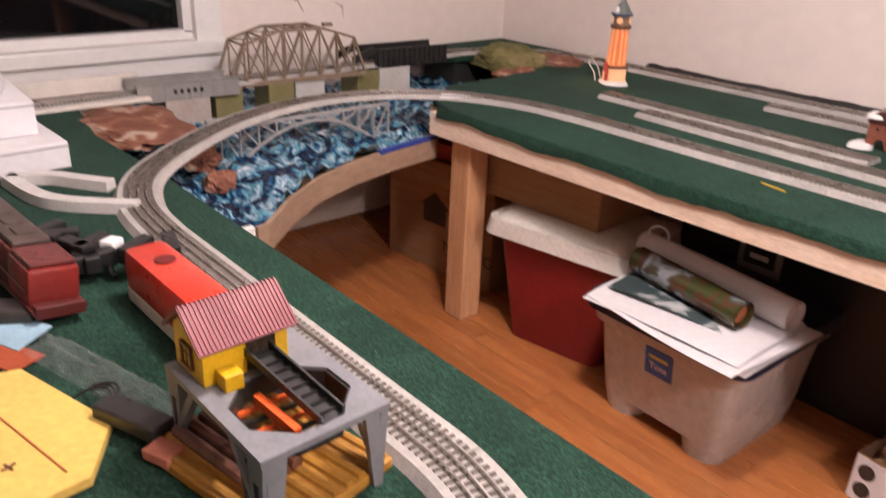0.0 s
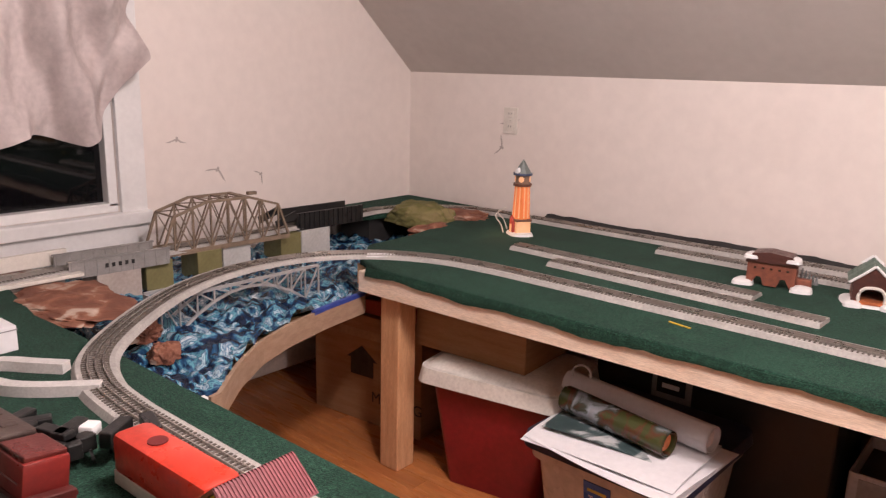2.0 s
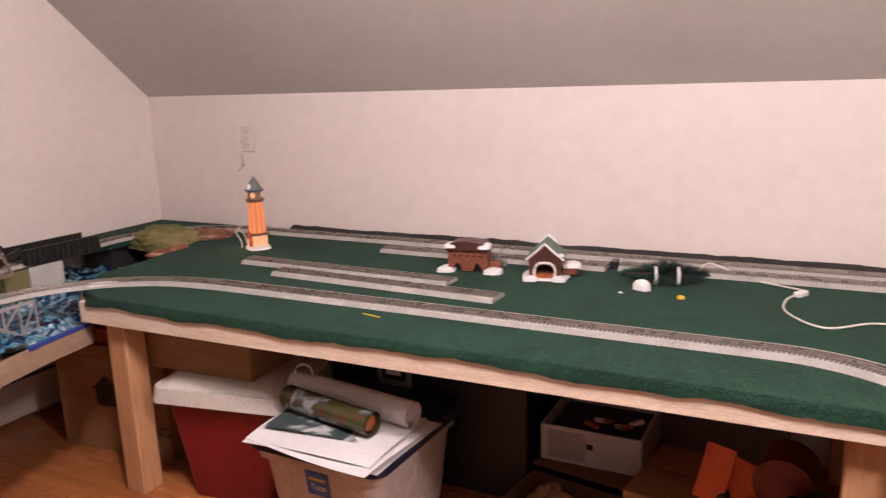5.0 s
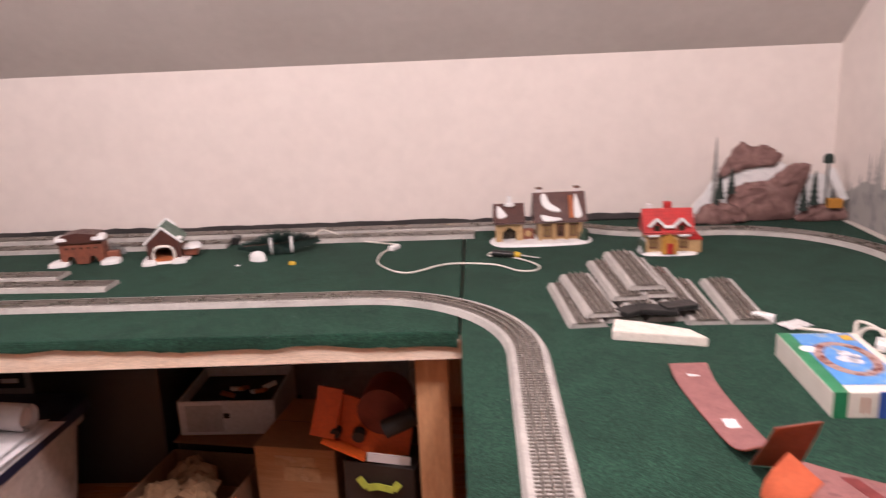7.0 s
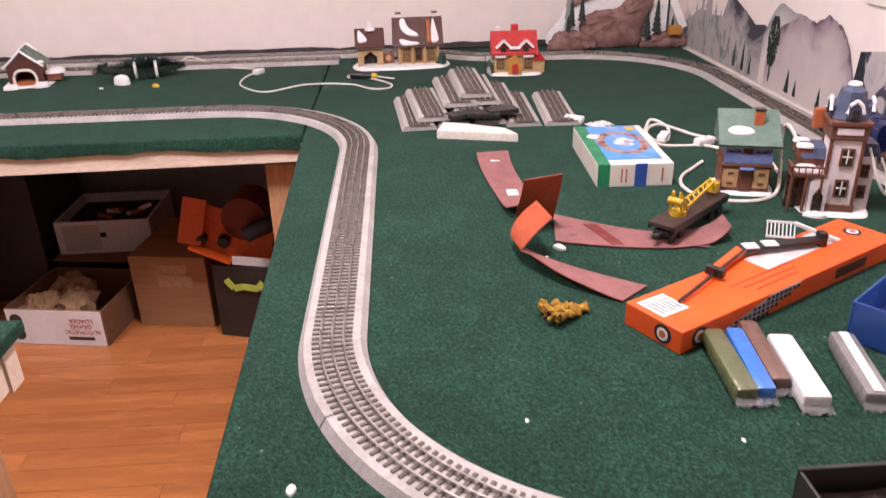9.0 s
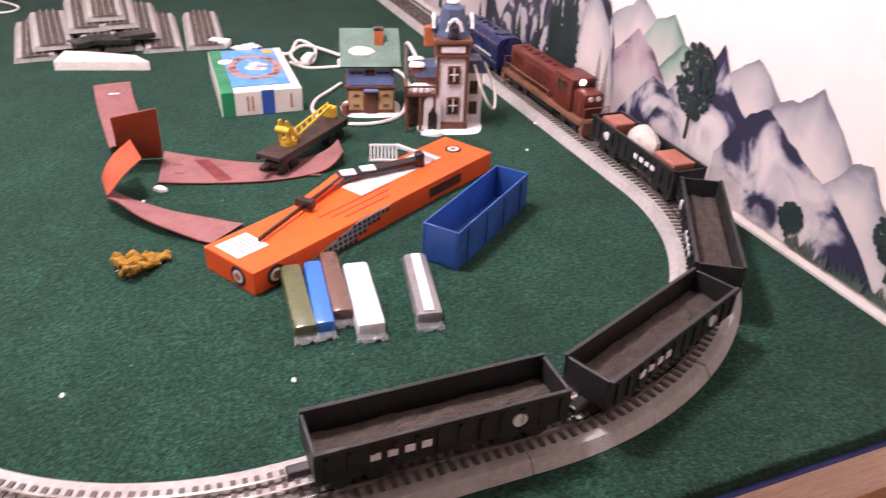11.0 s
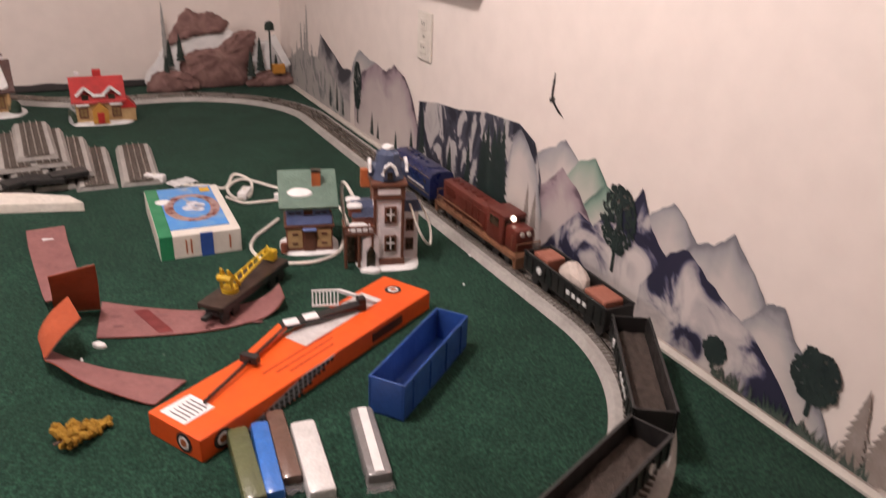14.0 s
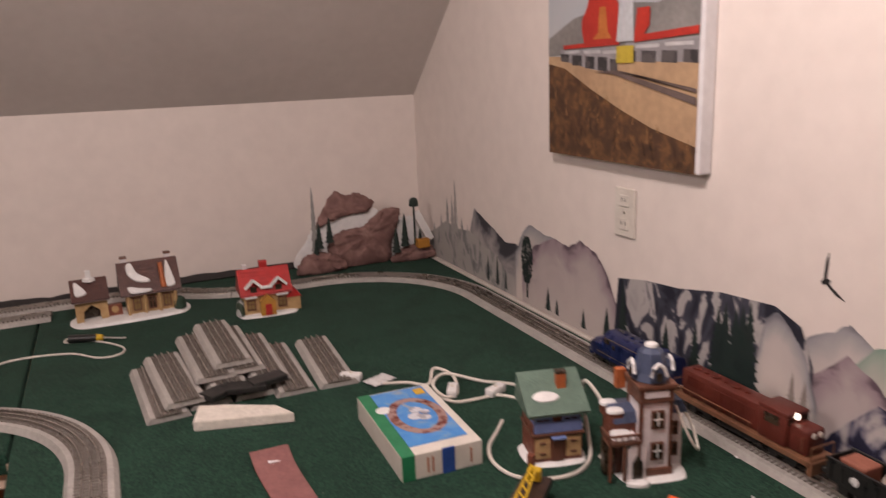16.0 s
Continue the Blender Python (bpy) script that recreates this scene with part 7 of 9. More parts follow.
def tote():
    t = thing("storage_tote", "clear grey plastic tote with dark blue lid", "storage bin", (1.34, 3.71, 0), -2)
    mt = mat("milky_plastic", (0.52, 0.48, 0.45), (0.43, 0.39, 0.36), 5, 0.26, bump=0.1, bscale=30)
    part("tub", tapered(bmesh.new(), 0.411, 0.4165, 0.455, 0.495, 0.0555, 0.34, 0.05), mt, t, "milky clear tub", True)
    for s in (-1, 1):
        bm = tapered(bmesh.new(), 0.12, 0.40, 0.14, 0.4165, 0.0, 0.056, 0.05)
        bmesh.ops.translate(bm, vec=(s * 0.135, 0, 0), verts=bm.verts[:])
        part("foot", bm, mt, t, "", True)
    part("rim_band", tapered(bmesh.new(), 0.482, 0.512, 0.488, 0.518, 0.30, 0.336, 0.05), mt, t, "", True)
    part("lid", tapered(bmesh.new(), 0.52, 0.55, 0.51, 0.54, 0.335, 0.372, 0.05), mat("navy_lid_plastic", (0.018, 0.02, 0.05), None, 10, 0.4), t, "dark navy lid", True)
    LBL = Matrix.Translation((0.0, -0.2365, 0.245)) @ Matrix.Rotation(0.147, 4, "X")
    lb = part("blue_label", B((0, 0, 0), (0.088, 0.003, 0.088), LBL, 0.001), mat("blue_label", (0.02, 0.11, 0.42), None, 10, 0.35), t, "blue sticker")
    words("Tote", 0.03, M_SNOW, lb, LBL @ Matrix.Translation((0, -0.002, -0.012)) @ FACE_S)
    part("label_bar", B((0, -0.0015, 0.018), (0.062, 0.002, 0.010), LBL), mat("label_yellow", (0.6, 0.5, 0.1)), lb)


tote()
random.seed(9)
zp = 0.374
for k, (x, y, w, d, rz) in enumerate(((1.36, 3.60, 0.50, 0.36, -4), (1.34, 3.58, 0.48, 0.34, 3), (1.38, 3.55, 0.46, 0.34, -7), (1.33, 3.60, 0.42, 0.30, 8), (1.35, 3.56, 0.47, 0.31, -2))):
    t = thing("paper_sheet", "large white paper sheet with curled edges", "paper", (x, y, zp + 0.006 * k), rz, "sheets of paper on the tote")
    part("sheet", thick(shell(bmesh.new(), 14, 8, lambda u, v, k=k, w=w, d=d: Vector(((u - 0.5) * w, (v - 0.5) * d, 0.003 + 0.004 * math.sin(u * 5 + k) - (0.02 + 0.01 * k) * max(0, 0.35 - v) ** 1.5 + 0.012 * max(0, u - 0.8)))), 0.0012), M_PAPER, t, "", True)
t = thing("photo_sheet", "dark glossy landscape print lying on the papers", "paper", (1.30, 3.58, zp + 0.033), 4)
part("sheet", thick(shell(bmesh.new(), 12, 8, lambda u, v: Vector(((u - 0.5) * 0.34, (v - 0.5) * 0.20, 0.004 * math.sin(u * 4)))), 0.0012), flow("snow_print", [(0, (0.02, 0.03, 0.03)), (0.5, (0.05, 0.08, 0.08)), (0.6, (0.5, 0.52, 0.52)), (1, (0.6, 0.6, 0.6))], 12, 1, 0.3, 4, 0.0), t, "", True)


def paper_roll(label, a, b, r, material, inner):
    t = thing("paper_roll", label, "paper roll")
    a, b = Vector(a), Vector(b)
    d = (b - a).normalized()
    s = d.cross(Vector((0, 0, 1))).normalized()
    u = s.cross(d)

    def f(i, j):
        ang = i * 2 * math.pi * 2.2
        rr = r * (0.72 + 0.28 * i)
        return a + (b - a) * j + rr * (math.cos(ang) * s + math.sin(ang) * u)

    part("rolled_sheet", thick(shell(bmesh.new(), 56, 6, f), 0.0012), material, t, "", True)
    part("roll_core", R(a + d * 0.012, b - d * 0.012, r * 0.60, 14), inner, t)


mroll = flow("autumn_print", [(0, (0.015, 0.015, 0.012)), (0.42, (0.05, 0.06, 0.018)), (0.48, (0.10, 0.035, 0.018)), (0.55, (0.06, 0.07, 0.05)), (0.62, (0.30, 0.33, 0.36)), (1, (0.15, 0.05, 0.02))], 9, 1.5, 0.25, 5, 0.0)
paper_roll("rolled glossy landscape poster on the papers", (1.14, 3.60, zp + 0.082), (1.50, 3.545, zp + 0.074), 0.042, mroll, M_TERRA)
paper_roll("rolled white paper with faint drawing", (1.08, 3.72, zp + 0.078), (1.58, 3.655, zp + 0.072), 0.045, M_PAPER, M_LILAC)
t = thing("tape_ring", "loose loop of clear tape on the rolls", "tape", (1.13, 3.70, zp + 0.125), 20)
part("loop", tube(bmesh.new(), [(0.03 * math.cos(a), 0.0, 0.03 * math.sin(a)) for a in [k * 2 * math.pi / 20 for k in range(21)]], 0.004, 6), M_SNOW, t, "", True)

# black cabinet with a grey dial plate
t = thing("black_cabinet", "black steel cabinet with grey framed plate", "cabinet", (1.42, 4.22, 0), 0)
part("body", B((0, 0, 0.30), (0.80, 0.42, 0.60), bevel=0.006), mat("black_steel", (0.012, 0.012, 0.013), (0.018, 0.017, 0.017), 6, 0.45), t)
fr = part("plate_frame", B((-0.115, -0.214, 0.412), (0.14, 0.010, 0.12), bevel=0.003), mat("grey_plate", (0.28, 0.27, 0.27), None, 10, 0.5), t, "grey framed plate")
part("plate_window", B((-0.115, -0.220, 0.42), (0.10, 0.004, 0.07)), M_DARK, fr)
part("plate_slot", B((-0.115, -0.223, 0.413), (0.06, 0.003, 0.016)), M_LILAC, fr)
part("white_tag", B((-0.075, -0.2135, 0.333), (0.13, 0.006, 0.04)), M_PAPER, t, "white paper tag")
part("tag_bar", B((-0.075, -0.2175, 0.328), (0.10, 0.002, 0.008)), M_DARK, t)


def open_carton():
    t = thing("open_carton", "low open carton of crumpled kraft paper, white label", "box", (1.99, 3.827, 0), -9)
    w, d, h = 0.34, 0.31, 0.135
    mk = mat("dark_cardboard", (0.20, 0.10, 0.05), (0.15, 0.075, 0.04), 6, 0.85)
    for s in (-1, 1):
        part("side_panel", B((s * w / 2, 0, h / 2), (0.005, d, h)), mk, t)
        part("end_panel", B((0, s * d / 2, h / 2), (w, 0.005, h)), mk if s > 0 else M_CARDBOARD, t)
    part("bottom_panel", B((0, 0, 0.003), (w, d, 0.005)), mk, t)
    part("flap", B((0, d / 2 + 0.05, h + 0.03), (w, 0.11, 0.004), Matrix.Identity(4)), mk, t)
    lb = part("white_label", B((0, -d / 2 - 0.0035, h / 2), (w - 0.004, 0.003, h - 0.004)), M_PAPER, t, "white printed label")
    mr_ = mat("red_ink", (0.40, 0.02, 0.02), None, 30, 0.6)
    flip = FACE_S @ Matrix.Rotation(radians(180), 4, "Z")
    for k, s in enumerate(("AUTOMATIC", "GRAVEL", "LOADER")):
        words(s, 0.022, mr_, lb, Matrix.Translation((0.095 - (0.012 if k else 0.0) + 0.006 * k, -d / 2 - 0.0055, 0.055 + 0.021 * k)) @ flip)
    part("print_bar", B((0.085, -d / 2 - 0.0055, 0.03), (0.09, 0.001, 0.012)), M_INK, lb)
    for z in (0.04, 0.095):
        part("round_print", R((-0.135, -d / 2 - 0.004, z), (-0.135, -d / 2 - 0.006, z), 0.022, 18), M_INK, lb)
    mk2 = mat("kraft_paper", (0.36, 0.22, 0.12), (0.26, 0.15, 0.08), 12, 0.85, bump=0.4, bscale=40)
    random.seed(31)
    for k in range(7):
        x, y = random.uniform(-0.1, 0.1), random.uniform(-0.11, 0.11)
        bm = bmesh.new()
        bmesh.ops.create_icosphere(bm, subdivisions=3, radius=1)
        for v in bm.verts:
            dd = 1 + 0.5 * nz(*(v.co * 2.2 + Vector((k * 3, 0, 0)))) + 0.25 * nz(*(v.co * 6 + Vector((0, k, 0))))
            v.co = Vector((x + v.co.x * 0.055 * dd, y + v.co.y * 0.06 * dd, 0.09 + v.co.z * 0.06 * dd))
        part("crumpled_paper", bm, mk2, t)


open_carton()
cb = cardboard("cardboard_box", "closed brown cardboard box with taped flaps", 2.365, 3.925, 0, 0.27, 0.34, 0.27, -9)
part("paper_patch", B((0.02, -0.171, 0.18), (0.12, 0.002, 0.05), Matrix.Identity(4)), bpy.data.materials["packing_tape"], cb)
bb = cardboard("black_box", "black storage box with yellow-green tape mark", 2.655, 3.785, 0, 0.23, 0.28, 0.27, -16, False, mat("black_card", (0.022, 0.016, 0.014), None, 6, 0.6))
mg_ = mat("lime_tape", (0.45, 0.55, 0.08), None, 20, 0.5)
for a, b in (((-0.06, 0.225), (-0.035, 0.195)), ((-0.035, 0.195), (0.0, 0.205)), ((0.0, 0.205), (0.05, 0.20)), ((0.05, 0.20), (0.07, 0.225))):
    part("lime_tape", bar(bmesh.new(), (a[0], -0.152, a[1]), (b[0], -0.152, b[1]), 0.003, 0.022), mg_, bb)


def orange_case():
    """A moulded orange tool cowl lying open on the boxes, a dark red drum inside it."""
    t = thing("orange_tool_case", "moulded orange plastic tool cowl lying on boxes", "tool case", (2.60, 3.75, 0.272), -4)
    mo = mat("orange_plastic", (0.66, 0.115, 0.016), (0.54, 0.085, 0.012), 10, 0.4)
    md = mat("dark_red_metal", (0.16, 0.02, 0.015), (0.1, 0.015, 0.012), 10, 0.5)
    up = Matrix.Translation((0, -0.05, 0)) @ Matrix.Rotation(radians(80), 4, "X")
    part("cowl_plate", prism(bmesh.new(), [(-0.145, 0.07), (-0.03, 0.005), (0.11, 0.005), (0.125, 0.10), (0.06, 0.12), (0.00, 0.165), (-0.115, 0.20)], -0.006, 0.006, up), mo, t, "orange side plate")
    part("cowl_edge", bar(bmesh.new(), (-0.145, -0.075, 0.075), (-0.118, -0.03, 0.215), 0.075, 0.016), mo, t, "bright orange rim")
    part("cowl_lip", bar(bmesh.new(), (-0.145, -0.075, 0.072), (-0.02, -0.065, 0.008), 0.055, 0.010), mo, t)
    part("round_boss", R((0.035, -0.05, 0.145), (0.04, 0.07, 0.15), 0.075, 24), md, t, "dark red drum", True)
    part("dark_grip", R((0.05, -0.10, 0.115), (0.14, -0.08, 0.150), 0.028, 12), M_DARK, t, "dark rubber grip", True)
    for x, z, r in ((-0.105, 0.085, 0.016), (-0.035, 0.075, 0.020)):
        part("hole", R((x, -0.078, z), (x, -0.052, z + 0.006), r, 14), M_DARK, t)
    part("white_strip", B((0.055, -0.095, 0.022), (0.13, 0.006, 0.028), Matrix.Rotation(radians(6), 4, "Y")), M_PAPER, t)


orange_case()
t = thing("white_crate", "pale grey plastic crate holding odd parts", "crate", (2.03, 4.20, 0.165), 0)
mcr = mat("pale_grey_plastic", (0.62, 0.62, 0.64), (0.54, 0.54, 0.56), 8, 0.5)
for s in (-1, 1):
    part("side_panel", B((s * 0.17, 0, 0.065), (0.008, 0.30, 0.13), bevel=0.002), mcr, t)
    part("end_panel", B((0, s * 0.15, 0.065), (0.34, 0.008, 0.13), bevel=0.002), mcr, t)
part("fill", B((0, 0, 0.05), (0.32, 0.28, 0.09)), M_DARK, t)
part("keyhole", B((0.0, -0.1555, 0.075), (0.022, 0.003, 0.018)), M_DARK, t)
part("grip_panel", B((-0.08, -0.1552, 0.065), (0.13, 0.003, 0.10)), mat("dull_grey_plastic", (0.42, 0.41, 0.42), (0.36, 0.35, 0.36), 8, 0.5), t)
for k in range(6):
    part("odd_part", B((0, 0, 0), (0.05, 0.02, 0.012), Matrix.Translation((-0.02 + 0.03 * k, -0.06 + 0.02 * (k % 2), 0.112 + 0.012 * (k % 3))) @ Matrix.Rotation(k * 0.7, 4, "Z") @ Matrix.Rotation(0.3, 4, "Y"), 0.002), M_CREAM if k % 2 else M_TERRA, t)
cardboard("storage_box", "dark closed storage box under the grey crate", 2.03, 4.21, 0, 0.38, 0.32, 0.162, 0, False, bpy.data.materials["black_card"])
t = thing("leaning_board", "pale blue-grey foam board leaning on the wall", "board", (2.15, 4.57, 0), 0, rx=-7)
part("board", B((0, 0, 0.27), (0.95, 0.02, 0.54), bevel=0.003), mat("blue_grey_board", (0.34, 0.36, 0.40), (0.28, 0.30, 0.34), 4, 0.7), t)
# baseboard heater below the window wall
t = thing("baseboard_heater", "cream metal baseboard heater along the wall", "heater", (XL + 0.035, 3.1, 0), 0)
mh = mat("cream_enamel", (0.58, 0.50, 0.44), (0.52, 0.45, 0.39), 6, 0.45)
part("cover", B((0, 0, 0.115), (0.06, 2.2, 0.17), bevel=0.006), mh, t)
part("top_hood", B((0.005, 0, 0.235), (0.07, 2.2, 0.035), bevel=0.006), mh, t)
part("fin_row", B((0, 0, 0.21), (0.045, 2.18, 0.03)), M_DARK, t, "dark heater slot")
t = thing("base_trim", "cream painted baseboard along the back wall", "baseboard")
part("trim", B((1.9, 4.685, 0.06), (4.8, 0.018, 0.12), bevel=0.003), M_WHITE, t)

# ---- the train, standing along the mural wall ----
def cumulative(pts):
    out = [0.0]
    for a, b in zip(pts, pts[1:]):
        out.append(out[-1] + (Vector(b) - Vector(a)).length)
    return out


LINE = MAIN
CUM = cumulative(LINE)


def on_line(s):
    for k in range(len(CUM) - 1):
        if CUM[k + 1] >= s:
            f = (s - CUM[k]) / (CUM[k + 1] - CUM[k])
            return Vector(LINE[k]).lerp(Vector(LINE[k + 1]), f)
    return Vector(LINE[-1])


def set_on_track(t, s, L):
    a, b = on_line(s - L * 0.32), on_line(s + L * 0.32)
    c, d = (a + b) / 2, b - a
    t.matrix_world = pose(c.x, c.y, DECK + 0.0068, 0, 0, math.degrees(math.atan2(d.y, d.x)))


def trucks(t, L, n=2, spread=0.31, wheel=0.0115, half=0.02):
    for s in (-1, 1):
        tr = part("truck", B((s * L * spread, 0, wheel + 0.004), (half * 2 + 0.022, 0.036, 0.011), bevel=0.002), M_BLACK, t)
        for k in range(n):
            a = s * L * spread + (k / (n - 1) - 0.5) * 2 * half
            for b in (-1, 1):
                part("wheel", R((a, b * 0.0135, wheel), (a, b * 0.0185, wheel), wheel, 14), M_BLACK, tr)
        part("coupler", B((s * (L / 2 + 0.008), 0, 0.020), (0.026, 0.012, 0.009), bevel=0.002), M_BLACK, t)


M_BLUELOC = mat("blue_enamel", (0.009, 0.016, 0.078), (0.007, 0.012, 0.060), 14, 0.32, bump=0.05, coat=0.3)
M_MAROON = mat("tuscan_enamel", (0.120, 0.024, 0.016), (0.088, 0.018, 0.012), 14, 0.4, bump=0.1)


def blue_diesel():
    t = thing("toy_locomotive", "dark blue streamlined toy diesel locomotive with pale stripes", "toy locomotive")
    L = 0.29
    pr = [(-0.033, 0.024), (0.033, 0.024), (0.033, 0.074), (0.027, 0.086), (0.014, 0.092), (-0.014, 0.092), (-0.027, 0.086), (-0.033, 0.074)]
    bm = bmesh.new()
    rings = [[bm.verts.new((x, y, z)) for y, z in pr] for x in (-0.145, 0.078)]
    for y, zmax, x in ((1.0, 0.066, 0.083), (0.98, 0.064, 0.115), (0.90, 0.059, 0.134), (0.72, 0.050, 0.145)):
        rings.append([bm.verts.new((x, py * y, min(pz, zmax - 0.010 * (abs(py) / 0.033) ** 2))) for py, pz in pr])
    for a, b in zip(rings, rings[1:]):
        for k in range(8):
            bm.faces.new((a[k], a[(k + 1) % 8], b[(k + 1) % 8], b[k]))
    bm.faces.new(rings[0])
    bm.faces.new(rings[-1][::-1])
    part("body_shell", bm, M_BLUELOC, t, "dark blue body shell", True)
    for s in (-1, 1):
        part("windscreen", B((0.0815, s * 0.014, 0.077), (0.003, 0.020, 0.012)), M_WINDARK, t)
        part("side_window", B((0.062, s * 0.0335, 0.070), (0.022, 0.002, 0.010)), M_WINDARK, t)
        part("stripe", B((-0.035, s * 0.0335, 0.078), (0.215, 0.0010, 0.0010)), M_WINGLOW, t, "faded thin gold stripe")
        part("stripe", B((-0.02, s * 0.0335, 0.035), (0.245, 0.0010, 0.0010)), M_WINGLOW, t, "faded thin gold stripe")
        for k in range(13):
            part("letter_bar", B((-0.11 + 0.0075 * k, s * 0.0336, 0.044), (0.0045, 0.001, 0.0045)), M_CREAM, t)
        for x in (-0.115, 0.035):
            part("porthole", R((x, s * 0.0325, 0.062), (x, s * 0.0342, 0.062), 0.006, 14), M_WINDARK, t)
        for k in range(3):
            part("side_grille", B((-0.070 + 0.035 * k, s * 0.0334, 0.066), (0.028, 0.0012, 0.010)), M_BLUELOC, t)
        part("body_door", B((0.015, s * 0.0334, 0.052), (0.016, 0.0012, 0.046), bevel=0.0004), M_BLUELOC, t)
        part("number_board", B((0.088, s * 0.018, 0.063), (0.012, 0.006, 0.004)), M_CREAM, t)
    part("skirt", B((-0.01, 0, 0.022), (0.25, 0.058, 0.010), bevel=0.001), M_BLACK, t)
    part("roof_fan", R((-0.098, 0, 0.091), (-0.098, 0, 0.0945), 0.019, 22), M_BLUELOC, t)
    for x in (-0.06, -0.03, 0.005, 0.03):
        part("roof_vent", R((x, 0, 0.091), (x, 0, 0.095), 0.006, 12), M_BLUELOC, t)
    part("horn", B((0.05, 0, 0.095), (0.02, 0.006, 0.004)), M_RAIL, t)
    part("headlight", R((0.143, 0, 0.045), (0.1475, 0, 0.045), 0.006, 14), M_CREAM, t)
    part("pilot", B((0.142, 0, 0.020), (0.014, 0.05, 0.018), bevel=0.003), M_BLUELOC, t)
    trucks(t, L, 2, 0.30, 0.0115, 0.024)
    return t, L


def road_switcher():
    t = thing("toy_locomotive", "tuscan red toy road-switcher diesel with tan steps", "toy locomotive")
    L = 0.36
    mt = mat("tan_plastic", (0.22, 0.10, 0.055), (0.16, 0.075, 0.04), 20, 0.5)
    part("frame_deck", B((0, 0, 0.030), (L, 0.064, 0.010), bevel=0.001), mt, t, "tan running board")
    part("long_hood", B((0.055, 0, 0.064), (0.215, 0.046, 0.058), bevel=0.006), M_MAROON, t, "", True)
    part("cab", B((-0.088, 0, 0.066), (0.068, 0.058, 0.062), bevel=0.006), M_MAROON, t, "", True)
    part("cab_roof", B((-0.088, 0, 0.098), (0.072, 0.056, 0.010), bevel=0.004), M_MAROON, t, "", True)
    part("short_hood", B((-0.142, 0, 0.060), (0.044, 0.046, 0.050), bevel=0.006), M_MAROON, t, "", True)
    for s in (-1, 1):
        part("cab_window", B((-0.088, s * 0.0295, 0.082), (0.034, 0.002, 0.018)), M_WINDARK, t)
        part("end_window", B((-0.1225, s * 0.018, 0.086), (0.002, 0.013, 0.012)), M_WINDARK, t)
        part("handrail", tube(bmesh.new(), [(-0.04, s * 0.030, 0.052), (0.165, s * 0.030, 0.052)], 0.0013, 6), mt, t)
        for k in range(6):
            part("stanchion", R((-0.035 + 0.04 * k, s * 0.030, 0.034), (-0.035 + 0.04 * k, s * 0.030, 0.052), 0.0011, 6), mt, t)
        for k in range(7):
            part("side_louvre", B((0.100 + 0.007 * k, s * 0.0236, 0.072), (0.004, 0.002, 0.020)), M_MAROON, t)
        for k in range(4):
            part("hood_door", B((-0.028 + 0.028 * k, s * 0.0235, 0.060), (0.024, 0.0016, 0.040), bevel=0.0006), M_MAROON, t)
        part("grab_iron", tube(bmesh.new(), [(-0.156, s * 0.0245, 0.045), (-0.156, s * 0.0275, 0.048), (-0.156, s * 0.0275, 0.070), (-0.156, s * 0.0245, 0.073)], 0.001, 5), mt, t)
        part("end_step", B((s * 0.178, 0, 0.022), (0.010, 0.064, 0.026), bevel=0.001), mt, t)
        part("end_railing", tube(bmesh.new(), [(s * 0.178, -0.028, 0.034), (s * 0.178, -0.028, 0.062), (s * 0.178, 0.028, 0.062), (s * 0.178, 0.028, 0.034)], 0.0013, 6), mt, t)
        hl = part("headlight", R((-0.1635, s * 0.008, 0.075), (-0.1665, s * 0.008, 0.075), 0.005, 12), M_CREAM, t)
    mlit = bpy.data.materials.new("lit_bulb")
    mlit.use_nodes = True
    mb_ = mlit.node_tree.nodes["Principled BSDF"]
    mb_.inputs["Emission Color"].default_value, mb_.inputs["Emission Strength"].default_value = (1, 0.9, 0.75, 1), 9.0
    part("lit_headlamp", R((-0.1225, 0.006, 0.096), (-0.1265, 0.006, 0.096), 0.006, 14), mlit, t, "glowing headlamp")
    for k in range(6):
        part("roof_fan", R((0.0 + 0.028 * k, 0, 0.092), (0.0 + 0.028 * k, 0, 0.096), 0.009 if k % 2 else 0.006, 14), M_MAROON, t)
    trucks(t, L, 2, 0.30, 0.0115, 0.022)
    part("fuel_tank", B((0, 0, 0.018), (0.10, 0.05, 0.018), bevel=0.004), M_BLACK, t)
    return t, L


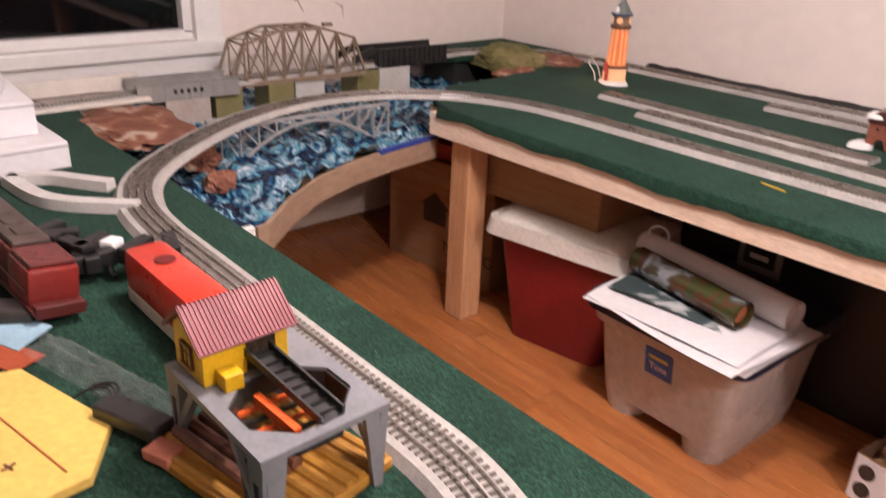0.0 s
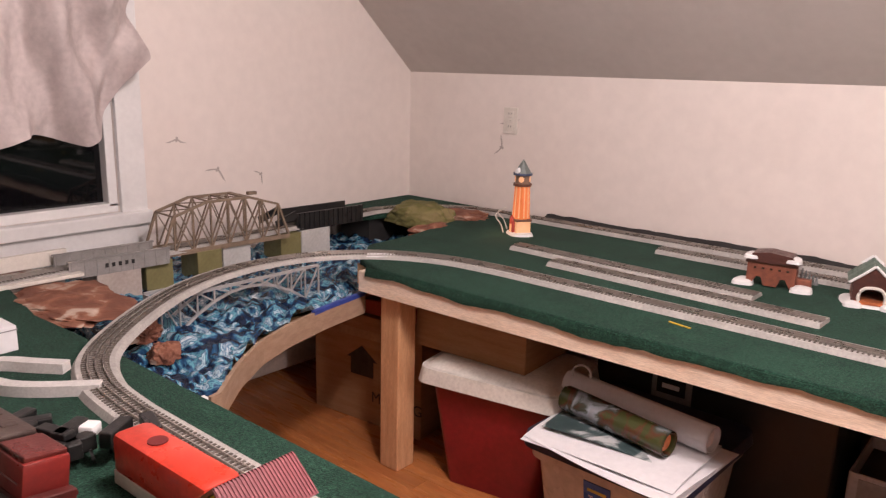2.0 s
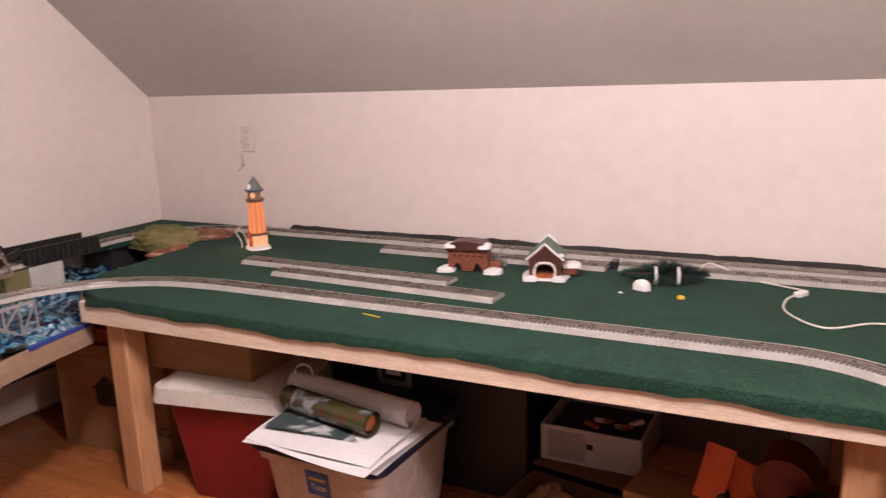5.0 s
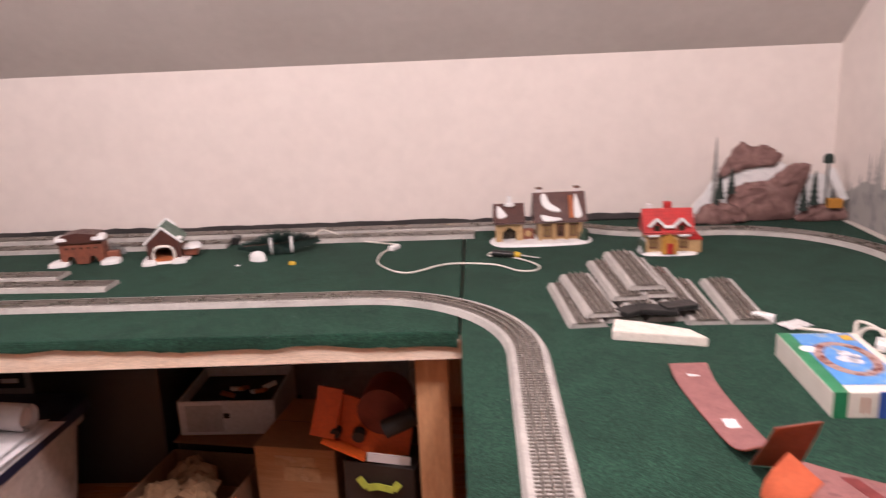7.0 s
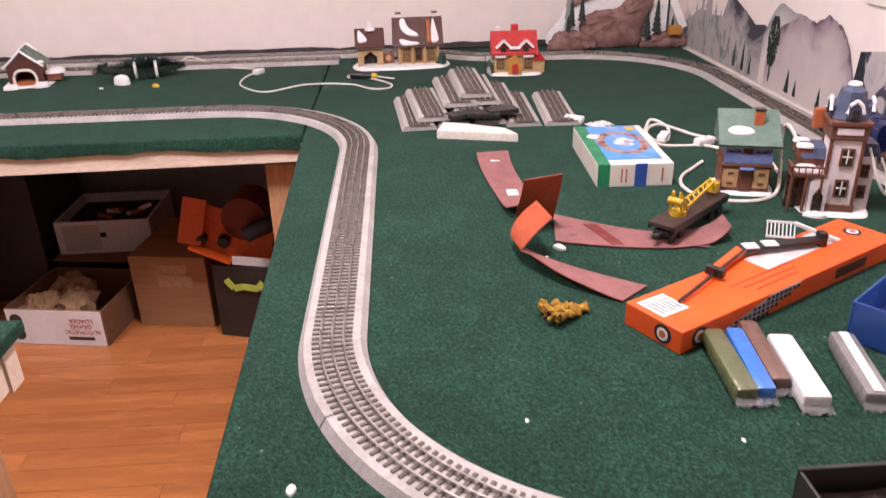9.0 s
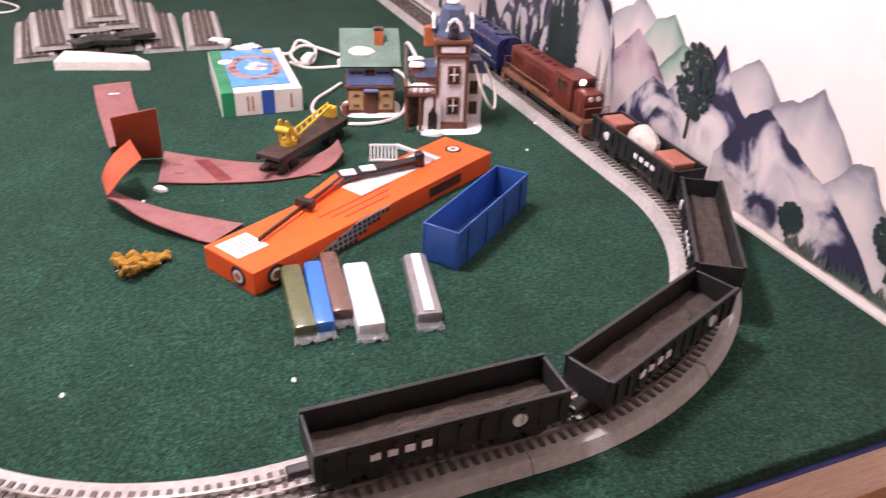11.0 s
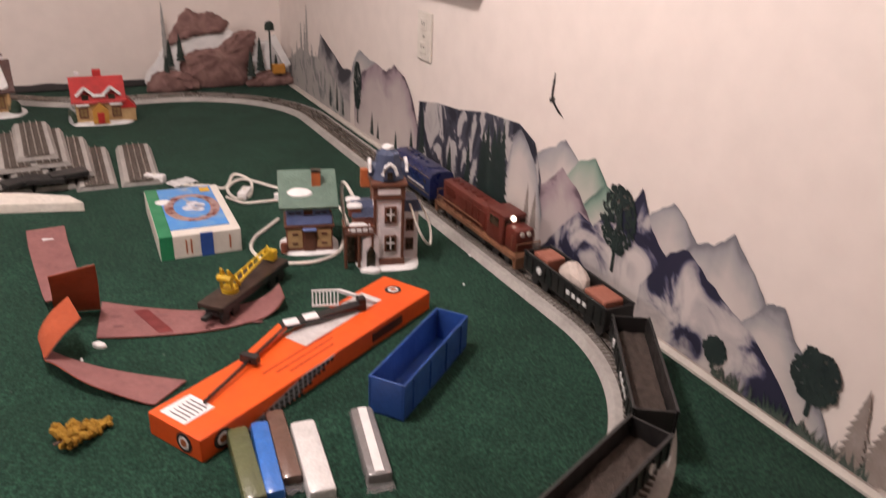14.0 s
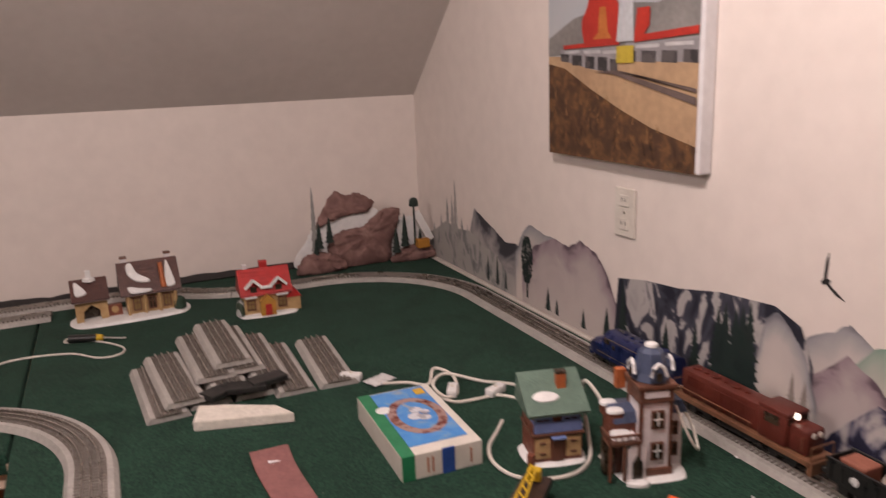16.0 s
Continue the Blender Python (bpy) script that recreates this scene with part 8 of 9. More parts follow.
def black_gondola(loaded, first=True):
    lab = "black toy gondola carrying crates and a white stone" if loaded else "black toy gondola with grey load and white marks"
    L = 0.265
    t = open_wagon("toy_gondola", lab, L, 0.062, 0.040, M_BLACK, (0, 0, 0), 0, 12, 0.024)
    tagged(t, "", "", "train of wagons")
    trucks(t, L, 2, 0.33, 0.0115, 0.018)
    if loaded:
        mcrate = mat("crate_red_wood", (0.32, 0.12, 0.08), (0.26, 0.09, 0.06), 20, 0.6)
        for x, w in ((-0.085, 0.06), (0.09, 0.05)):
            part("crate", B((x, 0, 0.052), (w, 0.042, 0.032), bevel=0.003), mcrate, t, "reddish crate load")
        bm = bmesh.new()
        bmesh.ops.create_icosphere(bm, subdivisions=2, radius=1)
        for v in bm.verts:
            v.co = Vector((0.005 + v.co.x * 0.042 * (1 + 0.3 * nz(*(v.co * 2))), v.co.y * 0.022, 0.055 + max(v.co.z, -0.8) * 0.035 * (1 - 0.35 * abs(v.co.x))))
        part("stone", bm, mat("pale_stone", (0.55, 0.48, 0.43), (0.45, 0.38, 0.34), 20, 0.8, bump=0.5), t, "pale rough stone load")
    else:
        part("load", shell(bmesh.new(), 24, 6, lambda u, v: Vector(((u - 0.5) * 0.255, (v - 0.5) * 0.052, 0.036 + 0.004 * nz(u * 14, v * 5)))), mat("grey_grit", (0.075, 0.055, 0.045), (0.05, 0.038, 0.032), 80, 0.95, bump=1.0, bscale=400) if "grey_grit" not in bpy.data.materials else bpy.data.materials["grey_grit"], t, "grey gritty load")
    for s in (-1, 1):
        for k in range(4):
            part("letter_bar", B((-0.075 + 0.017 * k, s * 0.0325, 0.046), (0.010, 0.0015, 0.008)), M_SNOW, t)
        part("round_emblem", R((0.075, s * 0.031, 0.044), (0.075, s * 0.0332, 0.044), 0.008, 14), M_SNOW, t)
    return t, L


def place_train(nose):
    s = nose
    for k, make in enumerate((blue_diesel, road_switcher, lambda: black_gondola(True), lambda: black_gondola(False))):
        t, L = make()
        set_on_track(t, s - L / 2, L)
        s -= L + 0.030
    for k in range(2):
        c = copy_thing(t, Matrix.Identity(4))
        set_on_track(c, s - L / 2, L)
        s -= L + 0.030


S_WALL = 1.787 + RAD * math.pi / 2 + 0.896 + RAD * math.pi / 2 + 0.269 + 0.48 * math.pi / 2
place_train(S_WALL + (3.27 - 2.405))

# ---- on the walls ----
# watercolour mural on the east wall: cut-out decals 1 mm thick
def watercolour(name, dark, mid, pale, scale=9, lo=0.40, hi=0.66):
    return flow(name, [(0.0, dark), (lo - 0.06, dark), (lo + 0.04, mid), ((lo + hi) / 2, pale), (hi, pale), (1.0, mid)], scale, 0.8, 0.75, 8, 0.05, stretch=(1, 1.4, 0.8))


MW_GREY = watercolour("wash_grey", (0.13, 0.13, 0.145), (0.26, 0.255, 0.265), (0.46, 0.43, 0.42), 7, 0.3, 0.6)
MW_BLACK = watercolour("wash_black", (0.008, 0.010, 0.022), (0.05, 0.052, 0.075), (0.40, 0.38, 0.375), 13, 0.47, 0.60)
MW_TREE = mat("mural_tree_green", (0.005, 0.014, 0.014), (0.009, 0.024, 0.021), 30, 0.7)
MW_GRASS = mat("mural_grass", (0.03, 0.06, 0.045), (0.06, 0.07, 0.06), 40, 0.7)
MW_MIST = mat("mural_mist_tree", (0.20, 0.165, 0.145), (0.30, 0.26, 0.235), 30, 0.8)
mural = thing("mountain_mural", "watercolour mountain range decals on the wall", "wall mural")
EAST = Matrix(((0, 0, -1, XR - 0.0005), (1, 0, 0, 0), (0, 1, 0, 0), (0, 0, 0, 1)))
layer = [0.001]


def decal(name, pts, material, label="", parent=None):
    layer[0] += 0.00006
    return part(name, P(pts, layer[0] - 0.0006, layer[0], EAST), material, parent or mural, label)


def wash(name, ridge, tint, pale, spread, blot, scale=9.0, off=0.0):
    """Watercolour that is strongest at the ridge (v = 0) and fades in blots below it."""
    m = bpy.data.materials.new(name)
    m.use_nodes = True
    nt = m.node_tree
    p = nt.nodes["Principled BSDF"]
    tc = nt.nodes.new("ShaderNodeTexCoord")
    sep = nt.nodes.new("ShaderNodeSeparateXYZ")
    nt.links.new(tc.outputs["UV"], sep.inputs[0])
    n = nt.nodes.new("ShaderNodeTexNoise")
    n.inputs["Scale"].default_value, n.inputs["Detail"].default_value, n.inputs["Distortion"].default_value = scale, 7, 0.9
    nt.links.new(tc.outputs["Object"], n.inputs["Vector"])
    sh = nt.nodes.new("ShaderNodeMath")
    sh.operation = "MULTIPLY_ADD"
    nt.links.new(n.outputs["Fac"], sh.inputs[0])
    sh.inputs[1].default_value, sh.inputs[2].default_value = blot, -0.5 * blot - off
    ad = nt.nodes.new("ShaderNodeMath")
    ad.operation = "MULTIPLY_ADD"
    nt.links.new(sep.outputs["Y"], ad.inputs[0])
    ad.inputs[1].default_value = spread
    nt.links.new(sh.outputs[0], ad.inputs[2])
    r = nt.nodes.new("ShaderNodeValToRGB")
    el = r.color_ramp.elements
    el.new(0.5)
    el.new(0.5)
    for e, (at, c) in zip(el, ((0.0, ridge), (0.07, tint), (0.30, tuple((2 * u + w) / 3 for u, w in zip(pale, tint))), (0.65, pale))):
        e.position, e.color = at, (*c, 1)
    nt.links.new(ad.outputs[0], r.inputs[0])
    nt.links.new(r.outputs[0], p.inputs["Base Color"])
    p.inputs["Roughness"].default_value = 0.75
    return m


WALLC = (0.60, 0.545, 0.51)
MP_GREY = wash("peak_grey", (0.17, 0.17, 0.19), (0.30, 0.30, 0.315), WALLC, 1.0, 0.45)
MP_DARK = wash("peak_dark_grey", (0.035, 0.035, 0.045), (0.14, 0.14, 0.155), (0.42, 0.39, 0.375), 0.6, 1.3, 11)
MP_MAUVE = wash("peak_mauve", (0.10, 0.07, 0.09), (0.29, 0.225, 0.25), (0.50, 0.45, 0.43), 0.7, 0.7)
MP_GREEN = wash("peak_green", (0.09, 0.16, 0.13), (0.20, 0.30, 0.245), (0.55, 0.51, 0.47), 1.0, 0.45)
MP_NAVY = wash("peak_navy", (0.010, 0.011, 0.035), (0.07, 0.07, 0.125), (0.55, 0.51, 0.49), 0.9, 3.6, 9, 0.12)


def peak(knots, material, seed):
    """A painted range below a ridge line."""
    o = [(ya + (yb - ya) * j / 6, za + (zb - za) * j / 6) for (ya, za), (yb, zb) in zip(knots, knots[1:]) for j in range(6)] + [knots[-1]]
    layer[0] += 0.00006
    bm = bmesh.new()
    uv = bm.loops.layers.uv.new("wash")
    cols, drop = [], {}
    for k, q in enumerate(o):
        z = q[1] + 0.005 * nz(q[0] * 55, seed) + 0.0015 * nz(q[0] * 190, seed, 4)
        col = []
        for j in range(7):
            zz = z + (0.764 - z) * j / 6
            v = bm.verts.new((XR - 0.0005 - layer[0], q[0], zz))
            drop[v] = (z - zz) / 0.2
            col.append(v)
        cols.append(col)
    for a, b in zip(cols, cols[1:]):
        for j in range(6):
            f = bm.faces.new((a[j], a[j + 1], b[j + 1], b[j]))
            for lp in f.loops:
                lp[uv].uv = (lp.vert.co.y, drop[lp.vert])
    part("mountain", bm, material, mural)


for k, (m_, kn) in enumerate((
        (MP_GREY, ((2.77, 0.90), (2.72, 0.99), (2.66, 1.02), (2.63, 1.04), (2.58, 1.01), (2.53, 0.92))),
        (MP_GREEN, ((2.64, 0.94), (2.58, 1.01), (2.53, 1.03), (2.49, 0.99), (2.43, 0.89))),
        (MP_GREEN, ((2.57, 0.91), (2.49, 0.99), (2.46, 0.98), (2.41, 0.89))),
        (MP_GREY, ((2.41, 0.91), (2.36, 0.98), (2.31, 1.015), (2.28, 1.0), (2.25, 0.97), (2.19, 0.88))),
        (MP_GREY, ((2.30, 0.91), (2.25, 0.97), (2.21, 0.98), (2.175, 1.01), (2.14, 0.98), (2.10, 0.94), (2.03, 0.82))),
        (MP_GREY, ((2.13, 0.88), (2.09, 0.93), (2.06, 0.94), (2.03, 0.90), (1.99, 0.86), (1.94, 0.78))),
        (MP_MAUVE, ((2.75, 0.84), (2.71, 0.91), (2.63, 0.98), (2.57, 0.95), (2.52, 0.90), (2.47, 0.79))),
        (MP_NAVY, ((2.68, 0.78), (2.62, 0.85), (2.56, 0.91), (2.52, 0.90), (2.48, 0.87), (2.43, 0.78))),
        (MP_NAVY, ((2.56, 0.82), (2.51, 0.90), (2.45, 0.95), (2.415, 0.97), (2.39, 1.018), (2.35, 0.95), (2.31, 0.92), (2.25, 0.85), (2.18, 0.775))),
        (MP_NAVY, ((2.36, 0.84), (2.30, 0.93), (2.26, 0.95), (2.21, 0.92), (2.15, 0.89), (2.10, 0.87), (2.05, 0.83), (1.99, 0.77))),
        (MP_DARK, ((4.25, 0.84), (4.21, 0.91), (4.16, 1.02), (4.10, 1.0), (4.01, 0.97), (3.93, 0.94), (3.85, 0.95), (3.78, 0.88), (3.70, 0.79))),
        (MP_GREY, ((3.86, 0.92), (3.81, 1.0), (3.77, 1.03), (3.67, 1.01), (3.61, 1.01), (3.48, 0.93))),
        (MP_MAUVE, ((3.82, 0.86), (3.75, 0.96), (3.63, 1.01), (3.55, 1.0), (3.49, 1.03), (3.41, 1.01), (3.36, 0.96), (3.29, 0.84))))):
    peak(kn, m_, k * 1.7)


def bristle_tree(y, z0, z1, w, material, seed, name="mural_tree"):
    """A slender painted fir: a ragged spindle."""
    n = 20
    rnd = random.Random(seed)

    def side(sgn):
        return [(y + sgn * w * (1 - k / n) ** 0.8 * (0.50 + 0.5 * (k % 2)) * rnd.uniform(0.75, 1.1), z0 + (z1 - z0) * (0.06 + 0.92 * k / n) - (0.006 if k % 2 else 0)) for k in range(n)]

    decal(name, [(y - w * 0.12, z0)] + side(-1) + [(y, z1)] + side(1)[::-1] + [(y + w * 0.12, z0)], material)


def leafy_tree(y, z0, z1, w, seed):
    """A painted broadleaf tree: a stem and many overlapping leaf blots."""
    rnd = random.Random(seed)
    decal("mural_stem", [(y - 0.004, z0), (y + 0.004, z0), (y + 0.002, z1), (y - 0.002, z1)], MW_TREE)
    layer[0] += 0.00008
    bm = bmesh.new()
    for k in range(330):
        f = rnd.uniform(0.25, 1.0)
        ww = w * math.sin(min(1, (f - 0.2) * 1.25) * math.pi * 0.92) ** 0.7 + 0.004
        cy, cz = y + rnd.uniform(-ww, ww), z0 + (z1 - z0) * f
        r = rnd.uniform(0.0025, 0.0065)
        a0 = rnd.random() * 6
        pts = [(cy + r * rnd.uniform(0.5, 1.1) * math.cos(a0 + a), cz + r * rnd.uniform(0.6, 1.3) * math.sin(a0 + a)) for a in [j * 2 * math.pi / 7 for j in range(7)]]
        prism(bm, pts, layer[0] - 0.0003, layer[0] + k * 1e-6, EAST)
    tagged(part("mural_leaves", bm, MW_TREE, mural), kind="stuff")


# misty firs in the corner, then the dark cliff panel
MW_HAZE = watercolour("wash_haze", (0.15, 0.16, 0.165), (0.24, 0.245, 0.24), (0.36, 0.345, 0.33), 16, 0.38, 0.60)
decal("mist_bank", [(3.90, 0.765), (3.93, 0.84), (4.0, 0.88), (4.1, 0.90), (4.2, 0.93), (4.3, 0.92), (4.42, 0.93), (4.52, 0.88), (4.60, 0.85), (4.62, 0.765)], MW_HAZE)
for y, z, w in ((4.325, 1.105, 0.036), (4.40, 1.03, 0.040), (4.355, 1.04, 0.04), (4.46, 0.95, 0.05), (4.27, 0.97, 0.05), (4.22, 0.95, 0.045), (4.53, 0.91, 0.045), (4.17, 0.93, 0.045)):
    bristle_tree(y, 0.77, z, w, MW_HAZE, y * 10)
for y, z, w in ((4.06, 0.865, 0.016), (3.99, 0.88, 0.018), (3.93, 0.84, 0.012), (3.66, 0.85, 0.020), (3.61, 0.825, 0.014), (3.47, 0.835, 0.016), (3.36, 0.87, 0.024)):
    bristle_tree(y, 0.775, z, w, MW_TREE, y * 13)
cliff = [(2.70, 0.765), (2.70, 0.93), (2.735, 1.005), (2.80, 1.03), (2.95, 1.02), (3.08, 0.995), (3.20, 0.985), (3.31, 0.965), (3.33, 0.765)]
decal("cliff_panel", cliff, MW_BLACK, "dark cliff and forest painting")
peak(((2.84, 0.90), (2.82, 1.0), (2.79, 1.02), (2.76, 0.995), (2.72, 0.95), (2.685, 0.86)), MP_GREY, 3.3)
for y, z0, z1, w in ((2.86, 0.79, 1.025, 0.045), (2.90, 0.78, 1.0, 0.05), (2.93, 0.78, 1.005, 0.05), (2.88, 0.80, 1.01, 0.055), (2.95, 0.80, 0.99, 0.04), (3.29, 0.78, 0.965, 0.03), (3.12, 0.78, 0.90, 0.03), (3.02, 0.78, 0.93, 0.03)):
    bristle_tree(y, z0, z1, w, MW_TREE, z1 * 9)
for y, z, w in ((2.745, 0.91, 0.02), (2.715, 0.90, 0.02)):
    bristle_tree(y, 0.79, z, w, MW_MIST, y * 7)
leafy_tree(2.44, 0.83, 1.0, 0.045, 3)
leafy_tree(3.785, 0.785, 0.985, 0.030, 6)
leafy_tree(1.985, 0.80, 0.905, 0.035, 4)
leafy_tree(2.165, 0.775, 0.83, 0.018, 5)
for y, z, w in ((1.905, 0.895, 0.03), (1.865, 0.905, 0.035), (1.83, 0.86, 0.03)):
    bristle_tree(y, 0.765, z, w, MW_MIST, y * 5)
bm = bmesh.new()
rnd = random.Random(8)
layer[0] += 0.00008
for k in range(90):
    y = rnd.uniform(1.87, 2.16)
    h = rnd.uniform(0.012, 0.032)
    prism(bm, [(y - 0.003, 0.765), (y + 0.003, 0.765), (y + rnd.uniform(-0.012, 0.012), 0.765 + h)], layer[0] - 0.0003, layer[0] + k * 1e-6, EAST)
tagged(part("mural_grass", bm, MW_GRASS, mural), kind="stuff")
# white strip between carpet and wall
t = thing("edge_strip", "cream wooden strip between carpet and wall", "edging")
part("strip", B((4.333, 3.2, TOP - 0.006), (0.016, 2.8, 0.014)), M_CREAM, t)


def bird(name, label, m, s, material, wing=1.0):
    """A gliding bird: two swept wings, a slim body and a tail."""
    t = thing(name, label, "bird decal")
    o = [(-1.0, 0.30 * wing), (-0.62, 0.16), (-0.30, 0.03), (-0.12, -0.01), (-0.05, 0.10), (0.04, 0.09), (0.10, -0.02), (0.35, 0.16), (0.65, 0.42 * wing), (1.0, 0.62 * wing), (0.72, 0.30 * wing), (0.40, 0.02), (0.16, -0.14), (0.12, -0.34), (0.04, -0.30), (-0.03, -0.36), (-0.06, -0.16), (-0.32, -0.08), (-0.66, 0.04)]
    part("silhouette", P([(x * s, y * s) for x, y in o], 0, 0.001, m), material, t)


def on_wall(wall, a, z, rot):
    if wall == "east":
        m = Matrix(((0, 0, -1, XR - 0.0005), (1, 0, 0, a), (0, 1, 0, z), (0, 0, 0, 1)))
    elif wall == "west":
        m = Matrix(((0, 0, 1, XL + 0.0005), (-1, 0, 0, a), (0, 1, 0, z), (0, 0, 0, 1)))
    else:
        m = Matrix(((1, 0, 0, a), (0, 0, -1, YB - 0.0005), (0, 1, 0, z), (0, 0, 0, 1)))
    return m @ Matrix.Rotation(radians(rot), 4, "Z")


M_FAINT = mat("faded_grey_decal", (0.45, 0.40, 0.37), (0.38, 0.34, 0.31), 20, 0.8)
bird("bird_decal", "black flying bird decal on the wall", on_wall("east", 2.685, 1.11, 55), 0.046, M_DARK)
bird("bird_decal", "faint grey flying bird decal on the wall", on_wall("west", 3.32, 1.125, 182), 0.05, M_FAINT, 0.4)
bird("bird_decal", "faint grey flying bird decal on the wall", on_wall("west", 3.50, 0.99, 200), 0.055, M_FAINT)
bird("bird_decal", "faint grey flying bird decal on the wall", on_wall("west", 3.72, 0.955, 225), 0.04, M_FAINT)
bird("bird_decal", "faint grey flying bird decal on the wall", on_wall("back", 0.10, 1.185, 10), 0.06, M_FAINT, 0.4)
bird("bird_decal", "faint grey flying bird decal on the wall", on_wall("back", 0.05, 1.07, 60), 0.055, M_FAINT)


def outlet(m, label, material):
    t = thing("wall_outlet", label, "outlet")
    part("cover_plate", B((0, 0, 0.004), (0.08, 0.125, 0.007), m, 0.002), material, t)
    for s in (-1, 1):
        sk = part("socket", B((0, s * 0.03, 0.0085), (0.034, 0.030, 0.004), m, 0.002), material, t)
        for a in (-0.007, 0.007):
            part("slot", B((a, s * 0.03 + 0.003, 0.0107), (0.0022, 0.009, 0.001), m), M_DARK, sk)
    part("screw", R(m @ Vector((0, 0, 0.0075)), m @ Vector((0, 0, 0.0095)), 0.0035, 10), M_RAIL, t)


outlet(on_wall("east", 3.285, 1.145, 0), "cream wall outlet plate", M_CREAM)
outlet(on_wall("back", 0.105, 1.20, 0), "cream wall outlet plate behind the lighthouse", M_CREAM)


def painting():
    """A wrapped canvas: a red-nosed diesel train on a curve above dry grass."""
    t = thing("canvas_painting", "canvas painting of a red and silver train", "painting")
    W, H, D = 0.60, 0.62, 0.035
    m = Matrix(((0, 0, -1, XR - 0.001), (-1, 0, 0, 3.595), (0, 1, 0, 1.275), (0, 0, 0, 1)))
    part("canvas", B((W / 2, H / 2, D / 2), (W, H, D), m, 0.003), M_PAPER, t, "white wrapped canvas")
    d = [D + 0.0004]

    def paint(pts, material, label=""):
        d[0] += 0.00005
        part("paint_area", P([(x, min(y * 0.66, H)) for x, y in pts], d[0] - 0.0004, d[0], m), material, t, label)

    sky = flow("painted_sky", [(0, (0.22, 0.27, 0.33)), (0.5, (0.40, 0.43, 0.46)), (1, (0.5, 0.5, 0.5))], 4, 0.5, 0.6, 5, 0.05)
    grass = flow("painted_grass", [(0, (0.025, 0.012, 0.008)), (0.44, (0.07, 0.033, 0.016)), (0.60, (0.15, 0.072, 0.028)), (1, (0.28, 0.16, 0.06))], 34, 0.5, 0.7, 8, 0.1)
    paint([(0, 0), (W - 0.012, 0), (W - 0.012, 2 * H), (0, 2 * H)], sky, "grey painted sky")
    hill = mat("painted_hills", (0.16, 0.155, 0.15), (0.24, 0.23, 0.22), 8, 0.7)
    paint([(0, 0.40), (W - 0.012, 0.42), (W - 0.012, 0.60), (0.45, 0.56), (0.3, 0.58), (0.12, 0.54), (0, 0.47)], hill)
    paint([(0, 0.0), (W - 0.012, 0), (W - 0.012, 0.38), (0, 0.40)], mat("painted_path", (0.46, 0.31, 0.18), (0.38, 0.25, 0.15), 6, 0.7), "sandy painted path")
    paint([(0, 0.0), (W - 0.012, 0), (W - 0.012, 0.09), (0.44, 0.14), (0.32, 0.20), (0.20, 0.27), (0.08, 0.35), (0, 0.37)], grass, "brown painted grass")
    silver = mat("painted_silver", (0.22, 0.21, 0.22), (0.34, 0.33, 0.34), 16, 0.6)
    paint([(0.06, 0.385), (0.20, 0.345), (0.31, 0.33), (0.31, 0.43), (0.06, 0.425)], silver)
    paint([(0.34, 0.37), (W - 0.012, 0.36), (W - 0.012, 0.44), (0.34, 0.44)], silver)
    shade = mat("painted_shadow", (0.035, 0.032, 0.035), (0.09, 0.08, 0.08), 40, 0.6, sharp=1)
    for x0, x1, y0, y1 in ((0.06, 0.10, 0.378, 0.405), (0.115, 0.16, 0.362, 0.398), (0.175, 0.215, 0.350, 0.392), (0.23, 0.27, 0.340, 0.388), (0.28, 0.31, 0.338, 0.378), (0.345, 0.38, 0.372, 0.405), (0.40, 0.45, 0.366, 0.402), (0.47, 0.52, 0.364, 0.400), (0.54, 0.585, 0.362, 0.400)):
        paint([(x0, y0), (x1, y0 - 0.004), (x1, y1), (x0, y1 + 0.003)], shade)
    for x0, x1, y0 in ((0.08, 0.15, 0.408), (0.17, 0.24, 0.404), (0.25, 0.305, 0.400), (0.38, 0.46, 0.414), (0.48, 0.57, 0.416)):
        paint([(x0, y0), (x1, y0), (x1, y0 + 0.012), (x0, y0 + 0.012)], mat("painted_glint", (0.55, 0.54, 0.55), (0.4, 0.39, 0.4), 30, 0.6) if x0 < 0.1 else bpy.data.materials["painted_glint"])
    brush = random.Random(17)
    straw = mat("painted_straw", (0.30, 0.17, 0.07), (0.20, 0.10, 0.04), 30, 0.7)
    dusk = mat("painted_dark_grass", (0.03, 0.018, 0.012), (0.06, 0.03, 0.018), 30, 0.7)
    for k in range(60):
        x = brush.uniform(0.005, W - 0.03)
        top = 0.36 - 0.42 * x
        y = brush.uniform(0.0, max(top - 0.03, 0.03))
        paint([(x, y), (x + 0.004, y), (x + brush.uniform(-0.006, 0.014), y + brush.uniform(0.02, 0.05))], straw if y > 0.45 * top else dusk)
    red = mat("painted_red", (0.48, 0.035, 0.02), (0.38, 0.025, 0.018), 12, 0.55)
    paint([(0.08, 0.425), (0.32, 0.43), (0.32, 0.45), (0.08, 0.44)], red)
    paint([(0.175, 0.44), (0.315, 0.44), (0.315, 0.57), (0.30, 0.62), (0.20, 0.62), (0.185, 0.57), (0.165, 0.53), (0.165, 0.49)], red, "red locomotive nose")
    paint([(0.375, 0.435), (W - 0.012, 0.45), (W - 0.012, 0.475), (0.41, 0.46), (0.43, 0.49), (0.43, 0.55), (0.385, 0.55)], red)
    paint([(0.21, 0.455), (0.29, 0.455), (0.275, 0.48), (0.265, 0.57), (0.24, 0.57), (0.235, 0.48)], mat("painted_gold", (0.50, 0.17, 0.04), (0.42, 0.13, 0.03), 20, 0.6))
